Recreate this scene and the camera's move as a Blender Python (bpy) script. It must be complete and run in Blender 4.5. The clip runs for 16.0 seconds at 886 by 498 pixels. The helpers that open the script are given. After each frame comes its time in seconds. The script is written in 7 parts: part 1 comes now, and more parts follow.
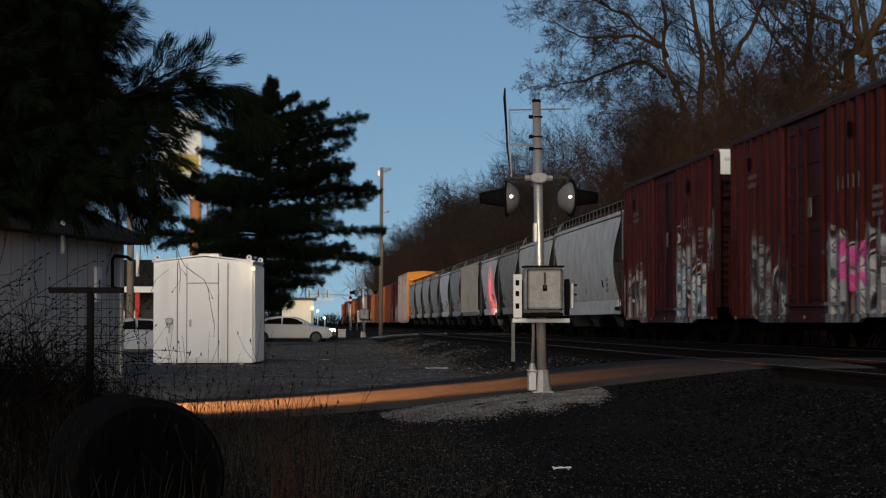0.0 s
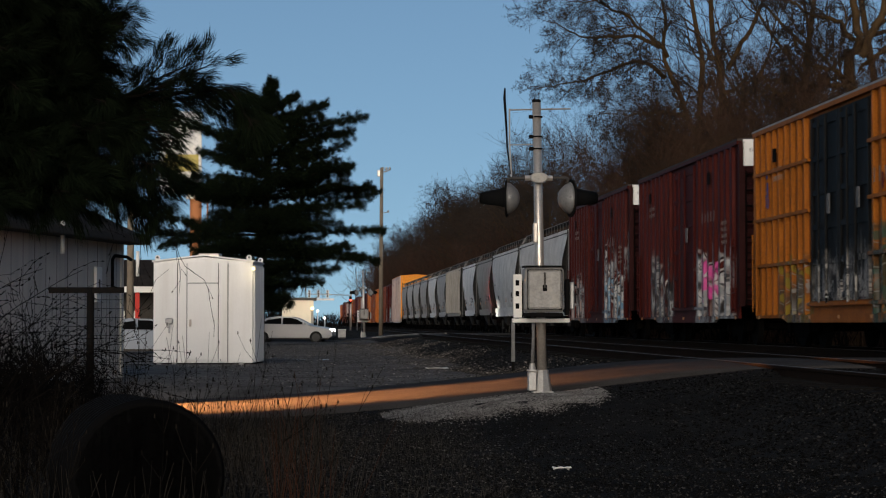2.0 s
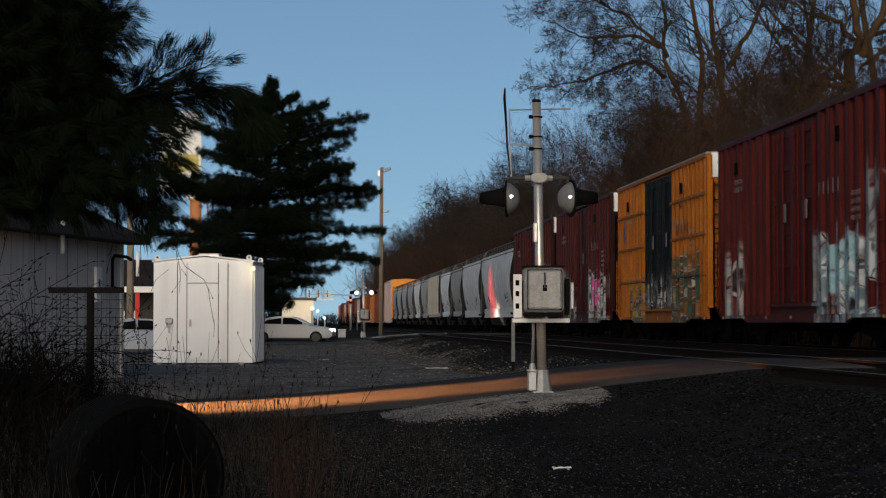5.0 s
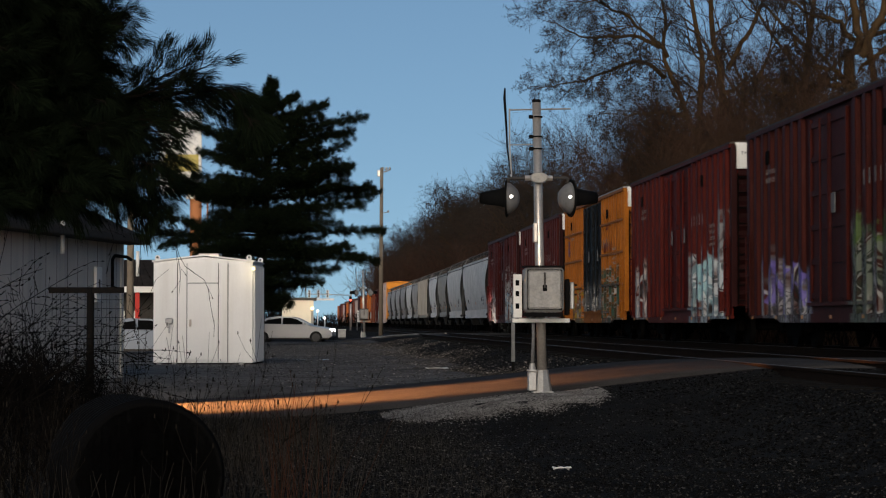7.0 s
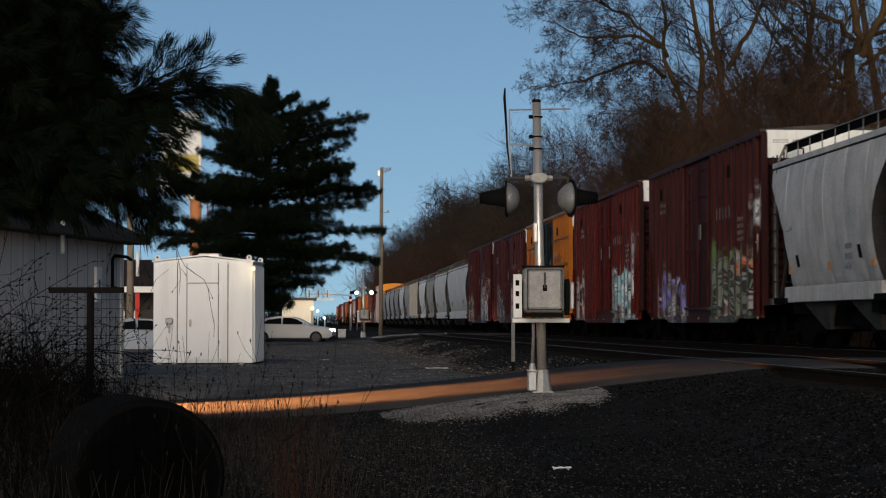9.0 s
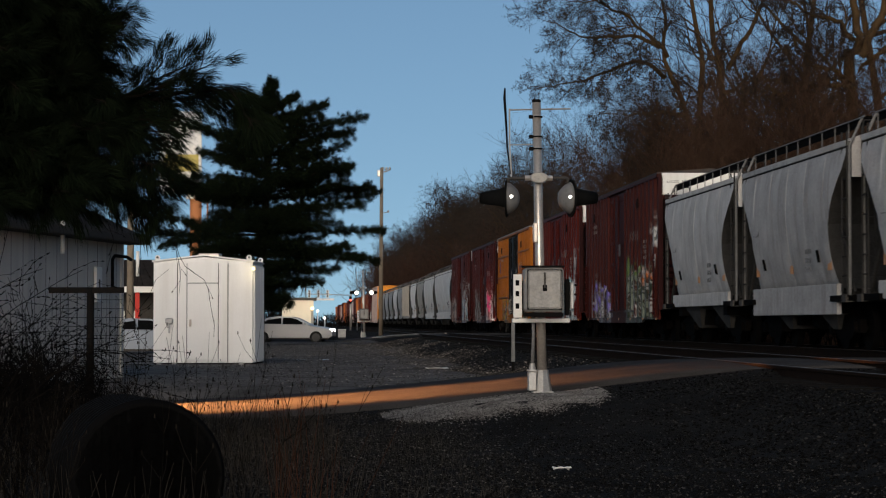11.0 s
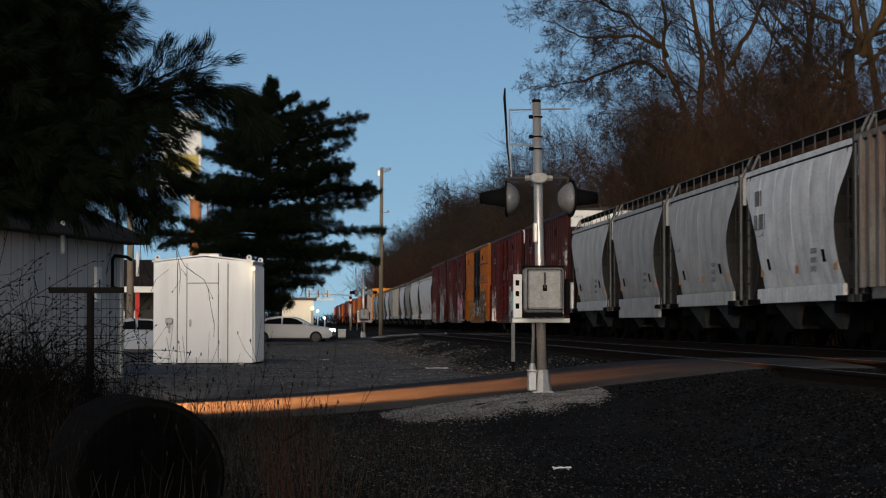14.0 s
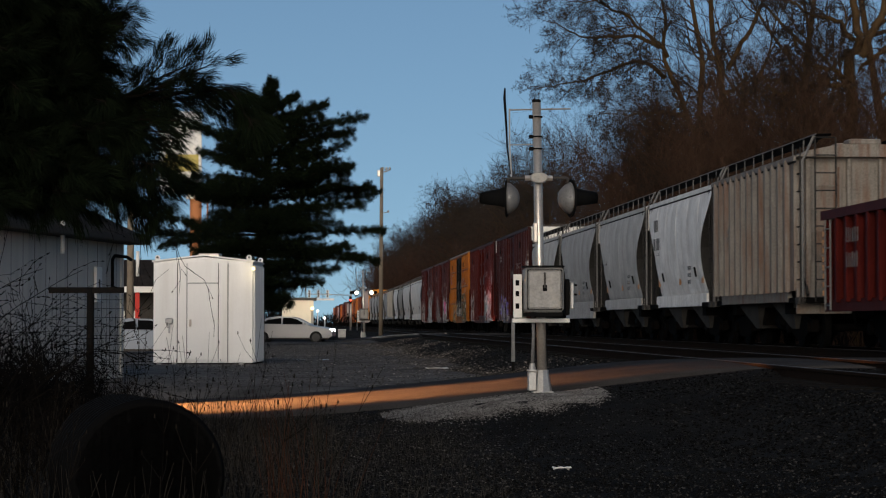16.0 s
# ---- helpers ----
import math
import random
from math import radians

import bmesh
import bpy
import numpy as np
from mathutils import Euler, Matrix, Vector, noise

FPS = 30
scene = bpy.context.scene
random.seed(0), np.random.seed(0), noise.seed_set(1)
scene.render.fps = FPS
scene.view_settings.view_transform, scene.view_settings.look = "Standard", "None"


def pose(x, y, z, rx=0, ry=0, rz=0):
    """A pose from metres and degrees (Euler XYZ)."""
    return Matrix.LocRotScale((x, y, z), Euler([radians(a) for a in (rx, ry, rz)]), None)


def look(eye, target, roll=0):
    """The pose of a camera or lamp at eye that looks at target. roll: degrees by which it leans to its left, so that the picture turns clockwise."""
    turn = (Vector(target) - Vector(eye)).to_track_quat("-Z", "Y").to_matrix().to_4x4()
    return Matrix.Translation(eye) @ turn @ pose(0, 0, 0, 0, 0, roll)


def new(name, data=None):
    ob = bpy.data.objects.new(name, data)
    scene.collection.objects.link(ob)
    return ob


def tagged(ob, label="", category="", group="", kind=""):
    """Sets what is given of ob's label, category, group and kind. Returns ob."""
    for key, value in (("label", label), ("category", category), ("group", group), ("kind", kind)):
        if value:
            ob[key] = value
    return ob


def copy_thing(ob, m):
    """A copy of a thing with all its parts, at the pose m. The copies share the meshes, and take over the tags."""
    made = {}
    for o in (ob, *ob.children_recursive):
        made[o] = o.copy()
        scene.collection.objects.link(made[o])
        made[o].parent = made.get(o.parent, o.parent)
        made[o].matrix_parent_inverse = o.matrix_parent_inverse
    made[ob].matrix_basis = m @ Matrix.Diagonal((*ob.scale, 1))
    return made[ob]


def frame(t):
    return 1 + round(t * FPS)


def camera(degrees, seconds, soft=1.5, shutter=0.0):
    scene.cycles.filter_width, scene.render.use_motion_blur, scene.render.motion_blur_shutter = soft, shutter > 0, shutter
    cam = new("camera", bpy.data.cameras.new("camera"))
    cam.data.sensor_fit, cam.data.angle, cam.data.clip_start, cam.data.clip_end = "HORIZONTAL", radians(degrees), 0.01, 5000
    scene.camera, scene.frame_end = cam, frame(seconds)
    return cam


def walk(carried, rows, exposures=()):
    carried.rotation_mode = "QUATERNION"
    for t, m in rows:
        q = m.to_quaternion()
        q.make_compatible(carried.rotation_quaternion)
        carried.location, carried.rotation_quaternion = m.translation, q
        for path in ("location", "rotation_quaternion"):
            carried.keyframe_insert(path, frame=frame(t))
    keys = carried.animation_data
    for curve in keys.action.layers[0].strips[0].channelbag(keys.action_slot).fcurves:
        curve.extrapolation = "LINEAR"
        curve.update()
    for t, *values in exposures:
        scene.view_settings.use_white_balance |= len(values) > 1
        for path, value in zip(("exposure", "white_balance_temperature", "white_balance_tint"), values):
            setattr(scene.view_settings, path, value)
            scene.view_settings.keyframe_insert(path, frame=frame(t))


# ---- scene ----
# Rail top is z = 0, the tracks run along +y, the camera stands beside them.
EYE = (0.0, 0.0, 0.55)
cam = camera(23.26, 16.0, soft=1.2, shutter=0.5)
CAM_POSE = pose(EYE[0], EYE[1], EYE[2], 91.969, 0, -3.886)
walk(cam, [(0.0, CAM_POSE), (16.0, CAM_POSE)], exposures=[(0.0, -0.18), (0.5, -0.17), (1.0, -0.1), (1.6, -0.06), (2.5, 0.0), (13.5, 0.0), (16.0, -0.08)])

# ---- dusk light: blue sky ahead, the after-glow low behind the camera ----
SUN_AZ = 194.0          # degrees clockwise from +y
SUN_EL = 10.0
world = bpy.data.worlds.new("dusk")
scene.world = world
world.use_nodes = True
wn = world.node_tree.nodes
sky = wn.new("ShaderNodeTexSky")
sky.sky_type = "NISHITA"
sky.sun_disc = False
sky.sun_elevation = radians(SUN_EL)
sky.sun_rotation = radians(SUN_AZ)
sky.altitude = 200
sky.air_density = 1.0
sky.dust_density = 0.0
sky.ozone_density = 3.2
tc = wn.new("ShaderNodeTexCoord")
lift = wn.new("ShaderNodeVectorMath")
lift.operation = "ADD"
lift.inputs[1].default_value = (0, 0, 0.14)
world.node_tree.links.new(tc.outputs["Generated"], lift.inputs[0])
world.node_tree.links.new(lift.outputs[0], sky.inputs["Vector"])
tint = wn.new("ShaderNodeVectorMath")
tint.operation = "MULTIPLY"
tint.inputs[1].default_value = (1.1, 0.985, 0.9)
world.node_tree.links.new(sky.outputs[0], tint.inputs[0])
world.node_tree.links.new(tint.outputs[0], wn["Background"].inputs[0])
wn["Background"].inputs[1].default_value = 0.12

sun = new("sun", bpy.data.lights.new("sun", "SUN"))
sun.data.energy = 3.3
sun.data.angle = radians(42)
sun.data.color = (1.0, 0.85, 0.69)
sd = Vector((math.sin(radians(SUN_AZ)) * math.cos(radians(SUN_EL)), math.cos(radians(SUN_AZ)) * math.cos(radians(SUN_EL)), math.sin(radians(SUN_EL))))
sun.matrix_world = look(sd * 50, (0, 0, 0))
# ---- building helpers ----
def link(mat, a, b):
    mat.node_tree.links.new(a, b)


def material(name, base, rough=0.7, metal=0.0, var=0.25, scale=6.0, fine=60.0, bump=0.15, stain=None, stain_amount=0.0, stain_scale=1.2, island=0.0, streak=False, sparkle=0.0):
    """A procedural surface: base colour varied by two noises, fine relief, optional stains or vertical streaks."""
    m = bpy.data.materials.new(name)
    m.use_nodes = True
    n = m.node_tree.nodes
    b = n["Principled BSDF"]
    b.inputs["Roughness"].default_value = rough
    b.inputs["Metallic"].default_value = metal
    b.inputs["Specular IOR Level"].default_value = 0.5 if rough < 0.4 else (0.03 if max(base) < 0.07 and rough > 0.65 else 0.2)
    tc = n.new("ShaderNodeTexCoord")
    big = n.new("ShaderNodeTexNoise")
    big.inputs["Scale"].default_value = scale
    big.inputs["Detail"].default_value = 5
    link(m, tc.outputs["Object"], big.inputs["Vector"])
    small = n.new("ShaderNodeTexNoise")
    small.inputs["Scale"].default_value = fine
    small.inputs["Detail"].default_value = 4
    link(m, tc.outputs["Object"], small.inputs["Vector"])
    add = n.new("ShaderNodeMath")
    add.operation = "ADD"
    link(m, big.outputs["Fac"], add.inputs[0])
    link(m, small.outputs["Fac"], add.inputs[1])
    ramp = n.new("ShaderNodeMapRange")
    ramp.inputs[1].default_value, ramp.inputs[2].default_value = 0.6, 1.4
    ramp.inputs[3].default_value, ramp.inputs[4].default_value = 1 - var, 1 + var
    link(m, add.outputs[0], ramp.inputs[0])
    mul = n.new("ShaderNodeMix")
    mul.data_type, mul.blend_type = "RGBA", "MULTIPLY"
    mul.inputs[0].default_value = 1
    mul.inputs[6].default_value = (*base, 1)
    link(m, ramp.outputs[0], mul.inputs[7])
    out = mul.outputs[2]
    if island:
        geo = n.new("ShaderNodeNewGeometry")
        isl = n.new("ShaderNodeMapRange")
        isl.inputs[3].default_value, isl.inputs[4].default_value = 1 - island, 1 + island
        if sparkle:
            pw = n.new("ShaderNodeMath")
            pw.operation = "POWER"
            pw.inputs[1].default_value = 7.0
            link(m, geo.outputs["Random Per Island"], pw.inputs[0])
            isl.inputs[3].default_value, isl.inputs[4].default_value = 1 - island, sparkle
            link(m, pw.outputs[0], isl.inputs[0])
        else:
            link(m, geo.outputs["Random Per Island"], isl.inputs[0])
        mi = n.new("ShaderNodeMix")
        mi.data_type, mi.blend_type = "RGBA", "MULTIPLY"
        mi.inputs[0].default_value = 1
        link(m, out, mi.inputs[6])
        link(m, isl.outputs[0], mi.inputs[7])
        out = mi.outputs[2]
    if stain:
        st = n.new("ShaderNodeTexNoise")
        st.inputs["Scale"].default_value = stain_scale
        st.inputs["Detail"].default_value = 7
        st.inputs["Roughness"].default_value = 0.65
        if streak:
            mp = n.new("ShaderNodeMapping")
            mp.inputs["Scale"].default_value = (3.0, 3.0, 0.25)
            link(m, tc.outputs["Object"], mp.inputs["Vector"])
            link(m, mp.outputs[0], st.inputs["Vector"])
        else:
            link(m, tc.outputs["Object"], st.inputs["Vector"])
        sr = n.new("ShaderNodeMapRange")
        sr.inputs[1].default_value, sr.inputs[2].default_value = 0.48, 0.72
        sr.inputs[4].default_value = stain_amount
        link(m, st.outputs["Fac"], sr.inputs[0])
        ms = n.new("ShaderNodeMix")
        ms.data_type = "RGBA"
        link(m, sr.outputs[0], ms.inputs[0])
        link(m, out, ms.inputs[6])
        ms.inputs[7].default_value = (*stain, 1)
        out = ms.outputs[2]
    link(m, out, b.inputs["Base Color"])
    if bump:
        bp = n.new("ShaderNodeBump")
        bp.inputs["Strength"].default_value = bump
        bp.inputs["Distance"].default_value = 0.02
        link(m, small.outputs["Fac"], bp.inputs["Height"])
        link(m, bp.outputs[0], b.inputs["Normal"])
    return m


def glow(name, colour, strength):
    m = bpy.data.materials.new(name)
    m.use_nodes = True
    b = m.node_tree.nodes["Principled BSDF"]
    b.inputs["Base Color"].default_value = (*colour, 1)
    b.inputs["Emission Color"].default_value = (*colour, 1)
    b.inputs["Emission Strength"].default_value = strength
    return m


def empty(name, m=None):
    ob = new(name)
    ob.empty_display_size = 0.2
    if m is not None:
        ob.matrix_basis = m
    return ob


def mesh_ob(name, data, mat, parent=None, label="", m=None):
    ob = new(name, data)
    if mat is not None and not data.materials:
        data.materials.append(mat)
    if parent is not None:
        ob.parent = parent
    if m is not None:
        ob.matrix_basis = m
    if label:
        ob["label"] = label
    return ob


def part(name, bm, mat, parent=None, label="", m=None, smooth=False):
    """Links a bmesh as one mesh object under a thing."""
    data = bpy.data.meshes.new(name)
    bm.to_mesh(data)
    bm.free()
    if smooth:
        for p in data.polygons:
            p.use_smooth = True
    return mesh_ob(name, data, mat, parent, label, m)


def solid(name, verts, faces, mat, parent=None, label="", m=None, smooth=False):
    data = bpy.data.meshes.new(name)
    data.from_pydata([tuple(v) for v in verts], [], [tuple(f) for f in faces])
    data.update()
    if smooth:
        data.polygons.foreach_set("use_smooth", [True] * len(data.polygons))
    return mesh_ob(name, data, mat, parent, label, m)


def box(bm, x0, x1, y0, y1, z0, z1, bevel=0.0):
    t = bmesh.new() if bevel else bm
    v = [t.verts.new((x, y, z)) for z in (z0, z1) for y in (y0, y1) for x in (x0, x1)]
    for f in ((0, 2, 3, 1), (4, 5, 7, 6), (0, 1, 5, 4), (2, 6, 7, 3), (0, 4, 6, 2), (1, 3, 7, 5)):
        t.faces.new([v[i] for i in f])
    if bevel:
        bmesh.ops.bevel(t, geom=t.edges[:], offset=bevel, segments=1, affect="EDGES")
        merge(bm, t)


def merge(bm, t):
    idx = {}
    for v in t.verts:
        idx[v] = bm.verts.new(v.co)
    for f in t.faces:
        bm.faces.new([idx[v] for v in f.verts])
    t.free()


def boxed(name, dims, mat, parent=None, label="", bevel=0.0, m=None):
    bm = bmesh.new()
    box(bm, *dims, bevel=bevel)
    return part(name, bm, mat, parent, label, m)


def tube(bm, pts, radii, sides=8, caps=True):
    """A tapered tube along points."""
    pts = [Vector(p) for p in pts]
    if isinstance(radii, (int, float)):
        radii = [radii] * len(pts)
    rings = []
    prev = None
    for i, p in enumerate(pts):
        d = (pts[min(i + 1, len(pts) - 1)] - pts[max(i - 1, 0)]).normalized()
        if prev is None:
            a = Vector((0, 0, 1)) if abs(d.z) < 0.9 else Vector((1, 0, 0))
            s = d.cross(a).normalized()
        else:
            s = (prev - d * prev.dot(d)).normalized()
        prev = s
        t = d.cross(s)
        rings.append([bm.verts.new(p + (s * math.cos(2 * math.pi * k / sides) + t * math.sin(2 * math.pi * k / sides)) * radii[i]) for k in range(sides)])
    for a, b in zip(rings, rings[1:]):
        for k in range(sides):
            bm.faces.new((a[k], a[(k + 1) % sides], b[(k + 1) % sides], b[k]))
    if caps:
        bm.faces.new(rings[0][::-1])
        bm.faces.new(rings[-1])


def tubed(name, pts, radii, mat, parent=None, label="", sides=10, m=None):
    bm = bmesh.new()
    tube(bm, pts, radii, sides)
    return part(name, bm, mat, parent, label, m, smooth=sides > 6)


def prism(bm, outline, y0, y1):
    """Extrudes an outline of (x, z) along y."""
    a = [bm.verts.new((x, y0, z)) for x, z in outline]
    b = [bm.verts.new((x, y1, z)) for x, z in outline]
    n = len(a)
    for i in range(n):
        bm.faces.new((a[i], a[(i + 1) % n], b[(i + 1) % n], b[i]))
    bm.faces.new(a[::-1])
    bm.faces.new(b)


def words(name, text, size, mat, parent, m, label="", stretch=1.0):
    """Lettering with the built-in font, as a thin mesh."""
    cu = bpy.data.curves.new(name, "FONT")
    cu.body, cu.size, cu.extrude = text, size, 0.002
    cu.align_x, cu.align_y = "CENTER", "CENTER"
    tmp = bpy.data.objects.new("tmp", cu)
    scene.collection.objects.link(tmp)
    data = bpy.data.meshes.new_from_object(tmp.evaluated_get(bpy.context.evaluated_depsgraph_get()))
    bpy.data.objects.remove(tmp)
    for v in data.vertices:
        v.co.x *= stretch
    data.materials.clear()
    return mesh_ob(name, data, mat, parent, label, m)
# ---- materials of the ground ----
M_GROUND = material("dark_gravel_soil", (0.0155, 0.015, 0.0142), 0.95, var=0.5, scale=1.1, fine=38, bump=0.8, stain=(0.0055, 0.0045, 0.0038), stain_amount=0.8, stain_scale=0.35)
M_ROAD = material("worn_asphalt", (0.048, 0.045, 0.043), 0.9, var=0.4, scale=1.1, fine=60, bump=0.5, stain=(0.03, 0.028, 0.027), stain_amount=0.6, stain_scale=0.8)
M_RUST = material("rusty_rail_steel", (0.014, 0.009, 0.006), 0.9, metal=0.1, var=0.4, scale=5, fine=60)
M_RAILTOP = material("polished_rail_head", (0.12, 0.115, 0.11), 0.6, metal=0.3, var=0.2, scale=4, fine=40, bump=0.05)
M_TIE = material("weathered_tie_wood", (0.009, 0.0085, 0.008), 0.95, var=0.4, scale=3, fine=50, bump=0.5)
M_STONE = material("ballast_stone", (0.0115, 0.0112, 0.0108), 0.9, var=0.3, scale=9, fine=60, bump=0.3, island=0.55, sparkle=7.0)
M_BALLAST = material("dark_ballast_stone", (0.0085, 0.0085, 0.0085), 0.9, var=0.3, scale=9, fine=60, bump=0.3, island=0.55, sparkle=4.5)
M_GRIT = material("grey_grit", (0.05, 0.0475, 0.044), 0.95, var=0.3, scale=6, fine=40, bump=0.3, island=0.6, sparkle=3.0)
M_PALE = material("pale_crushed_stone", (0.17, 0.165, 0.158), 0.95, var=0.4, scale=2.2, fine=22, bump=0.5, island=0.5, stain=(0.05, 0.046, 0.042), stain_amount=0.8, stain_scale=1.6)


def ease(a, b, v):
    t = np.clip((v - a) / (b - a), 0, 1)
    return t * t * (3 - 2 * t)


ROAD_X = [-60, -12, -1.4, 0.6, 3.3, 4.4, 5.6, 6.4, 14.5, 18, 60]
ROAD_Z = [-0.95, -0.9, -0.75, -0.61, -0.37, -0.23, -0.10, -0.015, -0.015, -0.2, -0.5]
ROAD_Y0, ROAD_Y1 = 29.3, 37.0


def road_z(x):
    return np.interp(x, ROAD_X, ROAD_Z)


FAR_Y0, FAR_Y1 = 113.0, 122.0
FAR_X = [-200, -6, 2, 5.5, 6.4, 14.5, 20, 200]
FAR_Z = [-0.6, -0.56, -0.46, -0.1, -0.015, -0.015, -0.3, -0.5]


def far_road_z(x):
    return np.interp(x, FAR_X, FAR_Z)


def ground_z(x, y):
    x, y = np.asarray(x, float), np.asarray(y, float)
    left = np.interp(y, [-60, 15, 26, 40, 57, 80, 122, 200, 3000], [-0.66, -0.65, -0.7, -0.6, -0.55, -0.56, -0.38, -0.45, -0.6])
    left = left - 0.2 * ease(-4.5, -9, x) * ease(45, 70, y)
    left = left + 0.32 * ease(0.6, 3.2, x) * ease(22, 27, y) * (1 - ease(29, 32, y))
    left = left + 0.5 * ease(-1.6, -4, x) * (1 - ease(20, 30, y))
    bed = -0.2
    k = ease(4.2, 5.9, x) * (1 - ease(14.4, 16.5, x))
    z = left * (1 - k) + bed * k
    z = z + 0.5 * ease(17, 26, x)
    r = road_z(x) - 0.06
    w = ease(ROAD_Y0 - 1.3, ROAD_Y0 - 0.1, y) * (1 - ease(ROAD_Y1 + 0.1, ROAD_Y1 + 1.6, y))
    z = z * (1 - w) + r * w
    r = far_road_z(x) - 0.06
    w = ease(FAR_Y0 - 3, FAR_Y0 - 0.2, y) * (1 - ease(FAR_Y1 + 0.2, FAR_Y1 + 3, y))
    return z * (1 - w) + r * w


def steps(*spans):
    out = []
    for a, b, d in spans:
        out += list(np.arange(a, b - 1e-6, d))
    return np.array(out + [spans[-1][1]])


def build_ground():
    xs = steps((-1500, -200, 260), (-200, -40, 20), (-40, -12, 2), (-12, 20, 0.25), (20, 60, 2), (60, 200, 20), (200, 1500, 260))
    ys = steps((-120, -10, 10), (-10, 8, 2), (8, 45, 0.25), (45, 130, 0.75), (130, 300, 5), (300, 1000, 50), (1000, 4500, 500))
    gx, gy = np.meshgrid(xs, ys)
    gz = ground_z(gx, gy)
    rng = np.random.default_rng(3)
    near = (gy > 5) & (gy < 37) & (abs(gx) < 18)
    on_road = (gy > ROAD_Y0 - 0.3) & (gy < ROAD_Y1 + 0.3)
    gz = gz + rng.normal(0, 0.006, gz.shape) * near * ~on_road
    n, m = gz.shape
    verts = np.stack([gx, gy, gz], -1).reshape(-1, 3)
    i = np.arange(n * m).reshape(n, m)
    faces = np.stack([i[:-1, :-1], i[:-1, 1:], i[1:, 1:], i[1:, :-1]], -1).reshape(-1, 4)
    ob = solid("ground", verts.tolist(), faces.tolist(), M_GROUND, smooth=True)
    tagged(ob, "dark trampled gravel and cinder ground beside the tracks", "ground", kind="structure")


def build_road(name, ya, yb, xs, zs, label, mat):
    pts = np.interp(np.arange(xs[0], xs[-1] + 0.01, 0.5), xs, zs)
    px = np.arange(xs[0], xs[-1] + 0.01, 0.5)
    sm = np.convolve(np.pad(pts, 2, "edge"), np.ones(5) / 5, "valid")
    v, f = [], []
    rng = np.random.default_rng(5)
    ja = np.convolve(rng.normal(0, 0.16, len(px) + 4), np.ones(5) / 5, "valid")
    jb = np.convolve(rng.normal(0, 0.16, len(px) + 4), np.ones(5) / 5, "valid")
    for x, z, a, b in zip(px, sm, ja, jb):
        rows = np.linspace(ya + a, yb + b, 9)
        crown = 0.05 * (1 - np.linspace(-1, 1, 9) ** 2)
        v += [(x, rows[0] - 0.12, z - 0.2)] + [(x, r, z + c) for r, c in zip(rows, crown)] + [(x, rows[-1] + 0.12, z - 0.2)]
    for i in range(len(px) - 1):
        for k in range(10):
            a = i * 11 + k
            f.append((a, a + 11, a + 12, a + 1))
    ob = solid(name, v, f, mat, smooth=True)
    tagged(ob, label, "road", kind="structure")


build_ground()


def build_yard():
    """The worn yard surface between the two streets."""
    rng = np.random.default_rng(9)
    xs, ys = np.arange(-11.5, 4.21, 0.25), np.arange(37.3, 112.6, 0.25)
    gx, gy = np.meshgrid(xs, ys)
    edge = 0.35 * np.sin(gy * 0.23) + 0.2 * np.sin(gy * 0.71) + rng.normal(0, 0.12, gy.shape)
    gx = gx + edge * np.clip((gx - 2.0) / 2.2, 0, 1)
    gz = ground_z(gx, gy) + 0.014
    n, m = gz.shape
    i = np.arange(n * m).reshape(n, m)
    faces = np.stack([i[:-1, :-1], i[:-1, 1:], i[1:, 1:], i[1:, :-1]], -1).reshape(-1, 4)
    ob = solid("yard_surface", np.stack([gx, gy, gz], -1).reshape(-1, 3).tolist(), faces.tolist(), M_YARD, smooth=True)
    tagged(ob, "worn grey asphalt and gravel yard beside the tracks", "pavement", kind="structure")


M_YARD = material("worn_yard_asphalt", (0.1, 0.093, 0.085), 0.95, var=0.75, scale=1.3, fine=12, bump=0.8, stain=(0.02, 0.0185, 0.017), stain_amount=0.9, stain_scale=0.55)
build_yard()
build_road("road", ROAD_Y0, ROAD_Y1, ROAD_X, [z - 0.045 if 6 < x < 15 else z for x, z in zip(ROAD_X, ROAD_Z)], "narrow worn asphalt road climbing over the level crossing", M_ROAD)
build_road("far_road", FAR_Y0, FAR_Y1, FAR_X, [z - 0.045 if 6 < x < 15 else z for x, z in zip(FAR_X, FAR_Z)], "grey street crossing the tracks farther down the line", M_ROAD)


def rail_outline(h=0.18):
    half = [(0.075, -h), (0.075, -h + 0.012), (0.012, -h + 0.03), (0.012, -0.045), (0.036, -0.035), (0.036, -0.006), (0.03, 0.0)]
    return half + [(-x, z) for x, z in reversed(half)]


